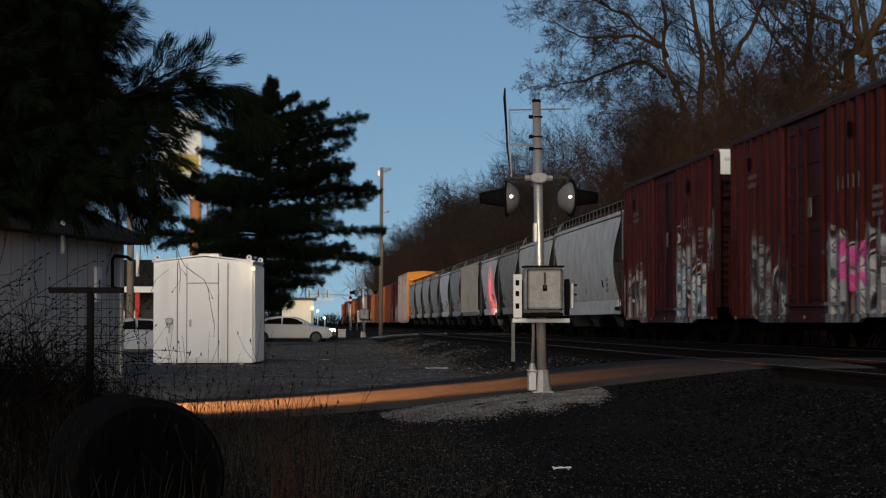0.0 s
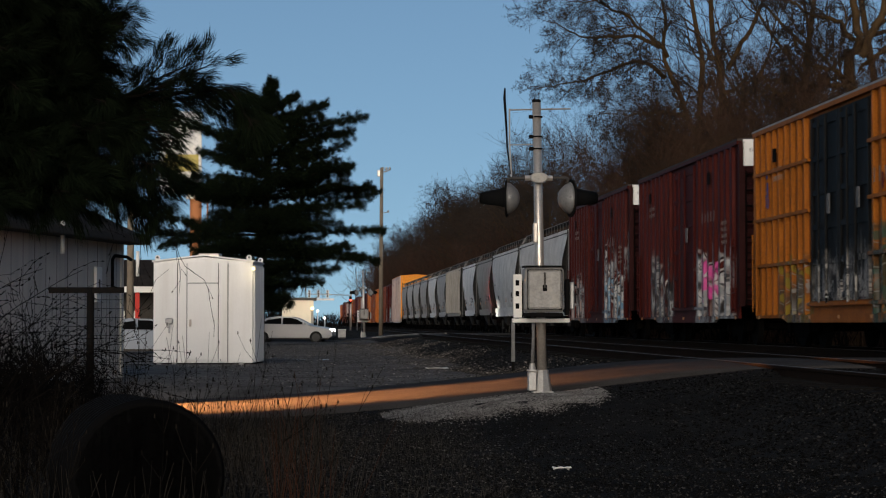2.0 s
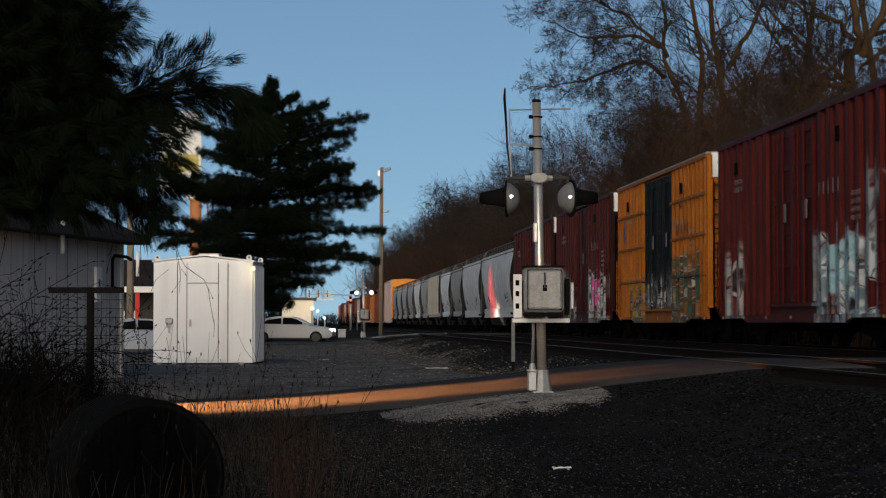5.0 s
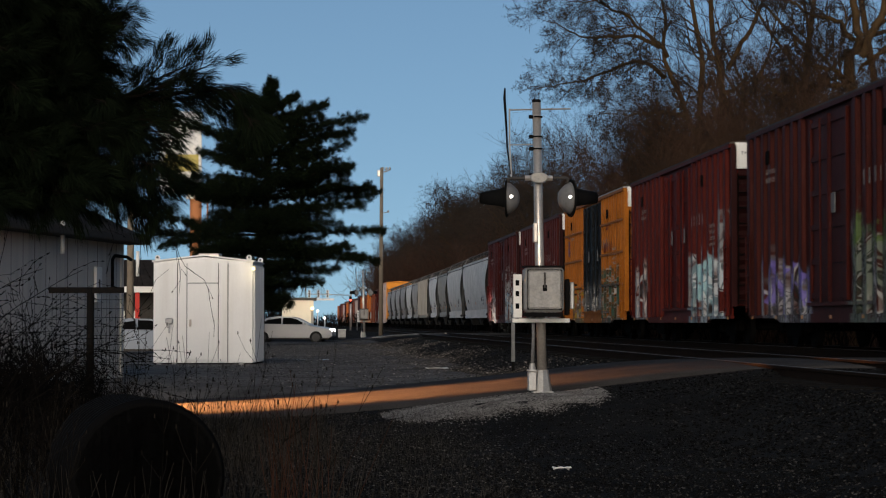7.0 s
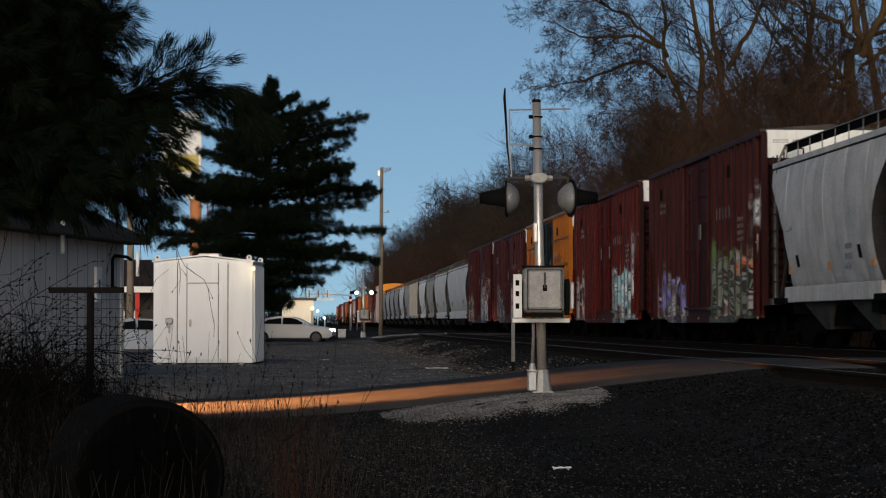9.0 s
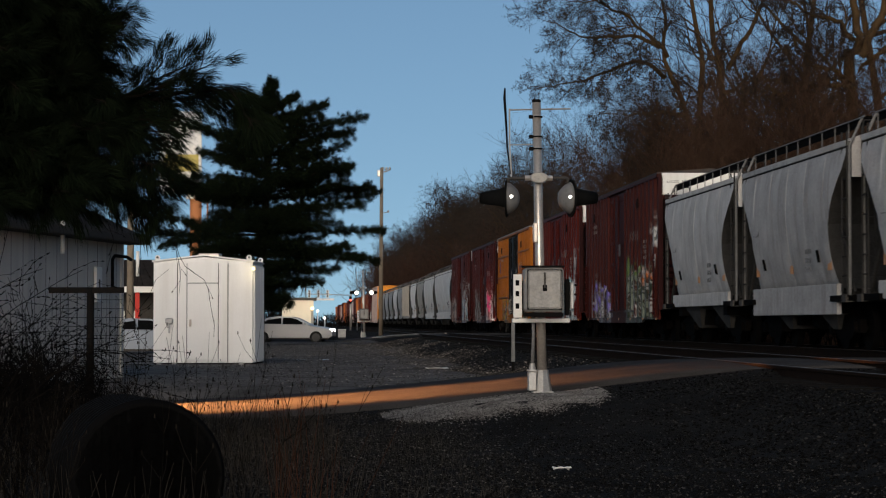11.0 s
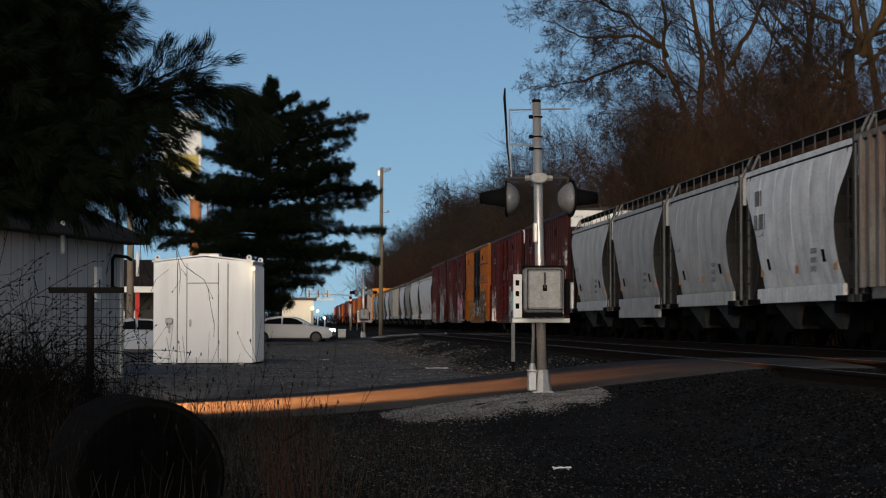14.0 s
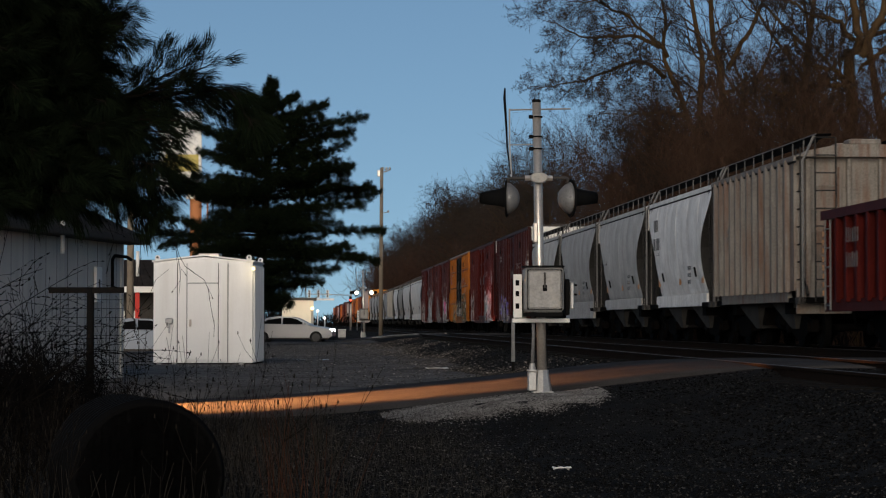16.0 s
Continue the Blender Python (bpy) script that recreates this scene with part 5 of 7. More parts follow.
# ---- things in the yard and the street beyond ----
M_CARWHITE = material("white_car_paint", (0.36, 0.36, 0.36), 0.25, var=0.03, bump=0)
M_CARSILVER = material("silver_car_paint", (0.26, 0.29, 0.33), 0.3, metal=0.3, var=0.03, bump=0)
M_TYRE = material("tyre_rubber", (0.015, 0.015, 0.015), 0.9, var=0.2)
M_RIM = material("alloy_rim", (0.05, 0.05, 0.05), 0.5, metal=0.5, var=0.1)
M_TAIL = material("red_tail_lens", (0.4, 0.01, 0.01), 0.2, var=0.1)


def sedan(m, mat, label, lights):
    """A saloon car, nose towards +x, wheels on z = 0."""
    car = empty("sedan_car", m)
    tagged(car, label, "car", "parked and waiting cars")
    side = [(-2.25, 0.42), (-2.3, 0.75), (-2.2, 0.98), (-1.5, 1.02), (-0.5, 1.0), (0.9, 0.95), (1.9, 0.82), (2.25, 0.68), (2.3, 0.42), (2.1, 0.28), (-2.1, 0.28)]
    bm = bmesh.new()
    rows = []
    for y, k in ((-0.88, 0.0), (-0.86, 0.03), (-0.6, 0.06), (0.6, 0.06), (0.86, 0.03), (0.88, 0.0)):
        rows.append([bm.verts.new((x * (0.985 if abs(y) > 0.87 else 1.0), y, z + (k if z > 0.6 else 0))) for x, z in side])
    n = len(side)
    for a, b in zip(rows, rows[1:]):
        for i in range(n):
            bm.faces.new((a[i], a[(i + 1) % n], b[(i + 1) % n], b[i]))
    bm.faces.new(rows[0][::-1])
    bm.faces.new(rows[-1])
    bmesh.ops.recalc_face_normals(bm, faces=bm.faces[:])
    part("body", bm, mat, car)
    cab = [(-1.75, 1.0), (-1.15, 1.36), (-0.6, 1.44), (0.1, 1.42), (0.45, 1.33), (1.15, 0.98)]
    bm = bmesh.new()
    rows = []
    for y in (-0.8, -0.66, 0.66, 0.8):
        rows.append([bm.verts.new((x, y if z < 1.1 else y * 0.84, z)) for x, z in cab])
    for a, b in zip(rows, rows[1:]):
        for i in range(len(cab) - 1):
            bm.faces.new((a[i], a[i + 1], b[i + 1], b[i]))
    bm.faces.new(rows[0][::-1])
    bm.faces.new(rows[-1])
    bmesh.ops.recalc_face_normals(bm, faces=bm.faces[:])
    part("cabin", bm, mat, car)
    for s in (-1, 1):
        for o in ([(-1.5, 1.05), (-1.05, 1.32), (-0.42, 1.37), (-0.42, 1.03)], [(-0.34, 1.03), (-0.34, 1.37), (0.1, 1.36), (0.38, 1.28), (0.9, 1.02)]):
            bm = bmesh.new()
            a = [bm.verts.new((x, s * (0.805 if z < 1.1 else 0.805 - (z - 1.03) * 0.36), z)) for x, z in o]
            b = [bm.verts.new((x, s * (0.79 if z < 1.1 else 0.79 - (z - 1.03) * 0.36), z)) for x, z in o]
            bm.faces.new(a)
            bm.faces.new(b[::-1])
            for i in range(len(a)):
                bm.faces.new((a[i], b[i], b[(i + 1) % len(a)], a[(i + 1) % len(a)]))
            part("side_window", bm, M_GLASSDARK, car)
        for x in (-1.4, 1.42):
            bm = bmesh.new()
            disc(bm, (x, s * 0.9, 0.33), (0, s, 0), [(-0.2, 0.3), (-0.19, 0.33), (-0.02, 0.33), (0.0, 0.29)], 20)
            w = part("wheel", bm, M_TYRE, car, smooth=False)
            bm = bmesh.new()
            disc(bm, (x, s * 0.905, 0.33), (0, s, 0), [(-0.01, 0.22), (0.0, 0.22), (0.008, 0.07)], 14)
            part("rim", bm, M_RIM, w)
        for x in (-0.45, 0.5):
            boxed("door_handle", (x - 0.1, x + 0.1, s * 0.89 - 0.015, s * 0.89 + 0.015, 0.83, 0.86), mat, car)
        boxed("mirror", (0.72, 0.85, s * 0.9 - 0.09, s * 0.9 + 0.09, 1.0, 1.12), mat, car, bevel=0.02)
        bm = bmesh.new()
        box(bm, 2.1, 2.27, s * 0.68 - 0.16, s * 0.68 + 0.22 * (s < 0) + 0.16 * (s > 0), 0.62, 0.78, bevel=0.03)
        part("headlamp", bm, M_HEADGLOW if lights else M_GLASSDARK, car)
        boxed("tail_lamp", (-2.3, -2.15, s * 0.68 - 0.17, s * 0.68 + 0.17, 0.72, 0.9), M_TAIL, car, bevel=0.02)
    boxed("windscreen", (0.42, 0.5, -0.6, 0.6, 1.0, 1.02), M_GLASSDARK, car)
    boxed("lower_trim", (-2.1, 2.1, -0.895, 0.895, 0.24, 0.32), M_TRIM, car)
    return car


sedan(pose(-0.3, 114.2, float(far_road_z(-0.3)) - 0.05, 0, 0, -7), M_CARWHITE, "white sedan with lit headlamps waiting on the street", True)
sedan(pose(-5.55, 80.0, float(ground_z(-5.55, 80)) - 0.13, 0, 0, 8), M_CARSILVER, "silver sedan parked behind the equipment shed", False)


def block(name, m, w, d, h, wall, roof, label, category, windows=0, awning=False, rise=0.0):
    b = empty(name, m)
    tagged(b, label, category)
    boxed("wall_shell", (-w / 2, w / 2, 0, d, 0, h), wall, b)
    bm = bmesh.new()
    q = [(-w / 2 - 0.3, -0.3, h), (w / 2 + 0.3, -0.3, h), (w / 2 + 0.3, d + 0.3, h), (-w / 2 - 0.3, d + 0.3, h)]
    lo = [bm.verts.new(p) for p in q]
    hi = [bm.verts.new((p[0], p[1] if not rise else (d / 2 - 0.01 if p[1] < 0 else d / 2), p[2] + max(0.25, rise))) for p in q]
    bm.faces.new(lo)
    bm.faces.new(hi)
    for i in range(4):
        bm.faces.new((lo[i], hi[i], hi[(i + 1) % 4], lo[(i + 1) % 4]))
    bmesh.ops.recalc_face_normals(bm, faces=bm.faces[:])
    part("roof", bm, roof, b)
    for k in range(windows):
        x = -w / 2 + w * (k + 0.5) / windows
        win = boxed("window", (x - 0.55, x + 0.55, -0.06, 0.0, 0.9, 2.1), M_SIGNWHITE, b)
        boxed("pane", (x - 0.48, x + 0.48, -0.075, -0.05, 0.97, 2.03), M_GLASSDARK, win)
    return b


M_CREAM = material("cream_rendered_wall", (0.6, 0.55, 0.45), 0.85, var=0.1, scale=1, fine=20)
M_DARKWALL = material("dark_store_wall", (0.06, 0.055, 0.05), 0.8, var=0.2, scale=1, fine=20)
M_REDPOST = material("red_painted_post", (0.5, 0.03, 0.02), 0.5, var=0.1)
M_ORANGEPOST = material("orange_painted_column", (0.5, 0.2, 0.08), 0.7, var=0.2, scale=1.5, fine=20)
store = block("roadside_store", pose(-10.5, 105, -0.62), 13.0, 8, 2.85, M_DARKWALL, M_SHINGLE, "dark-roofed roadside store with a white canopy edge and red posts", "store", rise=1.5)
boxed("canopy_edge", (-6.4, 6.3, -2.2, -2.0, 2.62, 2.9), M_SIGNWHITE, store, "white canopy fascia")
boxed("canopy_roof", (-6.4, 6.3, -2.0, 0.0, 2.72, 2.86), M_TRIM, store)
for x in (-4.2, -0.4, 2.95):
    boxed("canopy_post", (x - 0.1, x + 0.1, -2.1, -1.9, 0, 2.62), M_REDPOST, store, "red canopy post")
for x0, x1 in ((-0.2, 0.6), (1.3, 2.2), (2.4, 2.8), (3.6, 4.6)):
    boxed("white_panel", (x0, x1, -0.08, 0.0, 0.1, 1.75), M_SIGNWHITE, store, "white lower wall panel")
tubed("vent_pipe", [(2.7, 1.5, 3.4), (2.7, 1.5, 4.7)], 0.09, M_SIGNWHITE, store)
block("cream_building", pose(0.1, 200, -0.6), 2.9, 6, 3.25, M_CREAM, M_TRIM, "cream-rendered low building across the street", "building")
block("dark_workshop", pose(-16, 170, -0.7), 26, 10, 4.0, M_DARKWALL, M_SHINGLE, "dark low workshop far behind the pine", "building", windows=6)


def pylon_sign():
    s = empty("pylon_sign", pose(-5.37, 115, -0.6))
    tagged(s, "tall roadside pylon sign, white and yellow on an orange column", "sign")
    tubed("column", [(0, 0, 0), (0, 0, 8.0)], 0.31, M_ORANGEPOST, s, "orange round column", sides=18)
    boxed("sign_cabinet", (-1.9, 0.3, -0.25, 0.25, 8.0, 12.4), M_SIGNWHITE, s, "white sign cabinet", bevel=0.04)
    boxed("yellow_panel", (-1.6, 0.15, -0.27, -0.25, 9.2, 10.1), M_YELLOWGLOW, s, "lit yellow panel")
    boxed("base_trim", (-0.5, 0.5, -0.3, 0.3, 7.75, 7.98), M_GALV, s)
    tubed("side_pipe", [(0.5, 0, 5.0), (0.62, 0, 5.2), (0.62, 0, 7.8)], 0.05, M_ORANGEPOST, s, sides=6)
    boxed("link_bracket", (0.3, 0.65, -0.04, 0.04, 5.0, 5.1), M_ORANGEPOST, s)


M_YELLOWGLOW = glow("lit_yellow_panel", (0.4, 0.32, 0.06), 0.12)
M_ORANGEGLOW = glow("lit_orange_sign", (1.0, 0.35, 0.12), 0.8)
M_PINKGLOW = glow("lit_pink_sign", (1.0, 0.45, 0.4), 0.6)
pylon_sign()


def shop_sign():
    s = empty("shop_sign", pose(-12.0, 116, -0.6))
    tagged(s, "lit orange and pink shop sign on a post", "sign")
    tubed("post", [(0, 0, 0), (0, 0, 7.6)], 0.12, M_GALV, s, sides=10)
    boxed("orange_panel", (-0.85, 0.05, -0.1, 0.1, 7.5, 8.9), M_ORANGEGLOW, s)
    boxed("pink_panel", (0.1, 0.8, -0.1, 0.1, 7.5, 8.4), M_PINKGLOW, s)


shop_sign()


def traffic_signal():
    s = empty("traffic_signal", pose(8.3, 330, -0.5))
    tagged(s, "traffic lights on a horizontal mast arm over the street", "traffic light")
    tubed("pole", [(0, 0, 0), (0, 0, 6.1)], 0.12, M_GALV, s)
    tubed("arm", [(0, 0, 5.3), (-7.0, 0, 5.5)], 0.07, M_GALV, s)
    for x in (-6.4, -5.0, -3.6):
        bm = bmesh.new()
        box(bm, x - 0.2, x + 0.2, -0.15, 0.15, 4.9, 6.1, bevel=0.04)
        head = part("signal_head", bm, M_SIGNWHITE, s)
        for k in range(3):
            bm = bmesh.new()
            disc(bm, (x, -0.16, 5.15 + k * 0.37), (0, -1, 0), [(0, 0.14), (0.03, 0.1)], 10)
            part("lens", bm, M_GLASSDARK, head)
    boxed("street_plate", (-7.0, -2.6, -0.05, 0.05, 4.5, 4.8), M_SIGNWHITE, s)


traffic_signal()


def street_lamp(x, y, h, label, mat):
    s = empty("street_lamp", pose(x, y, float(ground_z(x, y))))
    tagged(s, label, "street lamp", "far street lamps")
    tubed("post", [(0, 0, 0), (0, 0, h)], 0.07, M_GALV, s, sides=8)
    bm = bmesh.new()
    disc(bm, (0, -0.1, h + 0.1), (0, -1, -0.4), [(-0.12, 0.07), (0.0, 0.17), (0.03, 0.17)], 12)
    head = part("lamp_head", bm, M_GALV, s)
    bm = bmesh.new()
    disc(bm, (0, -0.16, h + 0.08), (0, -1, -0.4), [(0, 0.15), (0.06, 0.12), (0.08, 0.03)], 12)
    part("lamp_glass", bm, mat, head)


street_lamp(1.35, 190, 2.2, "lit lamp at the corner of the cream building", M_WARMGLOW)
street_lamp(2.9, 300, 2.6, "lit white lamp over the far street", M_WHITEGLOW)
street_lamp(3.9, 300, 1.6, "lit white lamp low over the far street", M_WHITEGLOW)


cl = new("cream_wall_light", bpy.data.lights.new("cream_wall_light", "POINT"))
cl.data.energy, cl.data.color, cl.data.shadow_soft_size = 260, (1.0, 0.86, 0.66), 0.2
cl.location = (1.1, 197.0, 2.2)


# the lamp over the far street, out of sight behind the pine
al = new("far_street_light", bpy.data.lights.new("far_street_light", "AREA"))
al.data.energy, al.data.color, al.data.size = 80, (1.0, 0.9, 0.76), 0.6
al.matrix_world = look((-1.0, 107.0, 5.6), (0.3, 114.0, 0.0))


def far_signal():
    s = empty("rail_signal", pose(5.6, 225, -0.4))
    tagged(s, "railway signal post with a lit red lamp", "railway signal")
    tubed("post", [(0, 0, 0), (0, 0, 3.6)], 0.08, M_GALV, s, sides=8)
    boxed("head", (-0.15, 0.15, -0.12, 0.1, 2.95, 3.75), M_MATTBLACK, s, bevel=0.05)
    bm = bmesh.new()
    disc(bm, (0, -0.13, 3.35), (0, -1, 0), [(0, 0.12), (0.05, 0.08)], 12)
    part("red_lamp", bm, M_REDGLOW, s)


far_signal()
boxed_cab = empty("signal_cabinet", pose(2.6, 124, -0.36))
tagged(boxed_cab, "small pale trackside signal cabinet", "cabinet")
boxed("body", (-0.22, 0.22, 0, 0.4, 0.08, 0.5), M_CAST, boxed_cab, bevel=0.02)
boxed("lid", (-0.25, 0.25, -0.03, 0.43, 0.5, 0.55), M_SIGNWHITE, boxed_cab, bevel=0.01)
boxed("plinth", (-0.2, 0.2, 0.02, 0.38, 0, 0.08), M_TRIM, boxed_cab)
# ---- trees, brush and weeds ----
M_BARK = material("brown_bark", (0.062, 0.04, 0.02), 0.95, var=0.35, scale=3, fine=30, bump=0.5)
M_TWIG = material("bare_twigs", (0.04, 0.031, 0.025), 0.95, var=0.3, scale=2, fine=20, bump=0, island=0.35)
M_REDTWIG = material("reddish_brush_twigs", (0.055, 0.031, 0.022), 0.95, var=0.35, scale=0.3, fine=8, bump=0, island=0.4)
M_BRUSH = material("brown_brush_twigs", (0.065, 0.038, 0.025), 0.95, var=0.35, scale=0.3, fine=8, bump=0, island=0.4)
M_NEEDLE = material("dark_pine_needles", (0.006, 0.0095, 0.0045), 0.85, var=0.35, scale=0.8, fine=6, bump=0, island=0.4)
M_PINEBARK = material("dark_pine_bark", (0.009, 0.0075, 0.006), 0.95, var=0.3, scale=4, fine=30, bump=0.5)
M_GRASS = material("dry_weeds", (0.038, 0.035, 0.03), 0.95, var=0.35, scale=2, fine=10, bump=0, island=0.5)
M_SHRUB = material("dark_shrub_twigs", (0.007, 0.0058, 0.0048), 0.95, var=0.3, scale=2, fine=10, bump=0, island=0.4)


class Wood:
    """Collects tapered limbs as one mesh."""

    def __init__(self):
        self.rows = {}

    def limb(self, pts, r0, r1, sides):
        self.rows.setdefault((len(pts), sides), []).append((pts, r0, r1))

    def mesh(self, name, mat, parent=None, label=""):
        vs, fs, base = [], [], 0
        for (n, sides), rows in self.rows.items():
            p = np.array([q[0] for q in rows], float)
            r0, r1 = np.array([q[1] for q in rows]), np.array([q[2] for q in rows])
            d = np.empty_like(p)
            d[:, 1:-1] = p[:, 2:] - p[:, :-2]
            d[:, 0], d[:, -1] = p[:, 1] - p[:, 0], p[:, -1] - p[:, -2]
            d /= np.linalg.norm(d, axis=2, keepdims=True) + 1e-9
            s = np.cross(d, (0.3, 0.9, 0.32))
            s /= np.linalg.norm(s, axis=2, keepdims=True) + 1e-9
            t = np.cross(d, s)
            r = r0[:, None] + (r1 - r0)[:, None] * np.arange(n) / (n - 1)
            a = 2 * math.pi * np.arange(sides) / sides
            ring = p[:, :, None] + (s[:, :, None] * np.cos(a)[:, None] + t[:, :, None] * np.sin(a)[:, None]) * r[:, :, None, None]
            vs.append(ring.reshape(-1, 3))
            i = base + np.arange(len(rows) * n * sides).reshape(len(rows), n, sides)
            nx = np.roll(i, -1, axis=2)
            fs.append(np.stack([i[:, :-1], nx[:, :-1], nx[:, 1:], i[:, 1:]], -1).reshape(-1, 4))
            base += len(rows) * n * sides
        return quads(name, np.concatenate(vs), np.concatenate(fs), mat, parent, label)


def quads(name, v, f, mat, parent=None, label=""):
    """A mesh from arrays of points and of faces with equal corners."""
    data = bpy.data.meshes.new(name)
    k = f.shape[1]
    data.vertices.add(len(v))
    data.vertices.foreach_set("co", v.astype(np.float32).ravel())
    data.loops.add(f.size)
    data.loops.foreach_set("vertex_index", f.astype(np.int32).ravel())
    data.polygons.add(len(f))
    data.polygons.foreach_set("loop_start", np.arange(0, f.size, k, dtype=np.int32))
    data.update(calc_edges=True)
    return mesh_ob(name, data, mat, parent, label)


GAUSS = np.random.default_rng(7).normal(0, 1, (65536, 3)).tolist()
DRAW = [0]


def gauss():
    DRAW[0] = (DRAW[0] + 1) % 65536
    return GAUSS[DRAW[0]]


def wander(rng, p, d, length, n, bend, lift):
    x, y, z = p
    a, b, c = d
    q = math.sqrt(a * a + b * b + c * c)
    a, b, c = a / q, b / q, c / q
    pts = [(x, y, z)]
    step = length / n
    for i in range(n):
        g = gauss()
        a, b, c = a + g[0] * bend, b + g[1] * bend, c + g[2] * bend + lift
        q = math.sqrt(a * a + b * b + c * c)
        a, b, c = a / q, b / q, c / q
        x, y, z = x + a * step, y + b * step, z + c * step
        pts.append((x, y, z))
    return pts, np.array((a, b, c))


def between(pts, i, f):
    a, b = pts[i], pts[i + 1]
    return (a[0] + (b[0] - a[0]) * f, a[1] + (b[1] - a[1]) * f, a[2] + (b[2] - a[2]) * f)


def heading(pts, i):
    a, b = pts[i], pts[i + 1]
    d = (b[0] - a[0], b[1] - a[1], b[2] - a[2])
    q = math.sqrt(d[0] ** 2 + d[1] ** 2 + d[2] ** 2) + 1e-9
    return (d[0] / q, d[1] / q, d[2] / q)


def side_way(rng, d, angle):
    g = gauss()
    k = g[0] * d[0] + g[1] * d[1] + g[2] * d[2]
    s = (g[0] - d[0] * k, g[1] - d[1] * k, g[2] - d[2] * k)
    q = math.sqrt(s[0] ** 2 + s[1] ** 2 + s[2] ** 2) + 1e-9
    c, w = math.cos(angle), math.sin(angle) / q
    return np.array((d[0] * c + s[0] * w, d[1] * c + s[1] * w, d[2] * c + s[2] * w))


def branch_out(wood, twigs, rng, p, d, length, r, level, top, kids, thin=0.0065):
    n = (5, 5, 4, 3, 2)[min(level, 4)]
    pts, end = wander(rng, p, d, length, n, (0.08, 0.18, 0.25, 0.28, 0.3)[min(level, 4)], (0.03, 0.03, 0.02, 0.015, 0.01)[min(level, 4)])
    (wood if level < 2 else twigs).limb(pts, r, r * (0.4 if level == 0 else 0.22), (8, 6, 4, 3, 3)[min(level, 4)])
    if level >= top:
        return
    count = kids[level]
    for k in range(count):
        f = 0.3 + 0.7 * (k + rng.uniform(0.2, 0.9)) / count
        i = min(int(f * n), n - 1)
        q = between(pts, i, min(f * n - i, 1))
        way = heading(pts, i)
        ang = rng.uniform(0.45, 1.0)
        branch_out(wood, twigs, rng, q, side_way(rng, way, ang), length * rng.uniform(0.45, 0.72) * (1.1 - 0.4 * f), max(r * (0.42 - 0.12 * f), thin), level + 1, top, kids, thin)


def bare_tree(x, y, height, r, seed, label, kids=(9, 7, 6, 4), group="bare lineside trees", thin=0.0065):
    rng = np.random.default_rng(seed)
    z = float(ground_z(x, y)) - 0.1
    t = empty("bare_tree", Matrix.Translation((x, y, z)))
    tagged(t, label, "tree", group)
    wood, twigs = Wood(), Wood()
    branch_out(wood, twigs, rng, np.array((0.0, 0.0, 0.0)), np.array((0, 0, 1.0)), height * rng.uniform(0.9, 1.0), r, 0, 4, kids, thin)
    wood.mesh("trunk", M_BARK, t)
    twigs.mesh("crown", M_TWIG, t, "fine bare twigs")
    return t


def bough(wood, twigs, rng, p, d, length, r, level, kids, lift):
    """A crooked branch with shorter, crookeder branches down to a spray of fine twigs."""
    n = (6, 5, 4, 3, 2)[level]
    pts, end = wander(rng, p, d, length, n, (0.16, 0.22, 0.28, 0.32, 0.34)[level], lift)
    (wood if level < 2 else twigs).limb(pts, r, max(r * 0.3, 0.0032), (6, 5, 4, 3, 3)[level])
    if level >= 4:
        return
    count = kids[level]
    for k in range(count):
        f = 0.2 + 0.8 * (k + rng.random()) / count
        i = min(int(f * n), n - 1)
        q = between(pts, i, min(f * n - i, 1))
        ang = 0.4 + 0.75 * rng.random() if k < count - 1 else 0.2
        bough(wood, twigs, rng, q, side_way(rng, heading(pts, i), ang), length * (0.36 + 0.3 * rng.random()) * (1.15 - 0.45 * f), max(r * (0.55 - 0.2 * f), 0.0048), level + 1, kids, lift * 0.6)


def guided(rng, ways, y, n, shake):
    """A crooked line through a few way points (x, z), wandering in depth."""
    w = np.array(ways, float)
    along = np.concatenate([[0], np.cumsum(np.linalg.norm(np.diff(w, axis=0), axis=1))])
    at = np.linspace(0, along[-1], n + 1)
    x, z = np.interp(at, along, w[:, 0]), np.interp(at, along, w[:, 1])
    x[1:] += rng.normal(0, shake, n)
    z[1:] += rng.normal(0, shake, n)
    yy = y + np.cumsum(rng.normal(0, shake * 4, n + 1))
    for v in (x, z):
        v[1:-1] = (v[:-2] + 2 * v[1:-1] + v[2:]) / 4
    return [tuple(q) for q in np.stack([x, yy, z], 1)], along[-1]


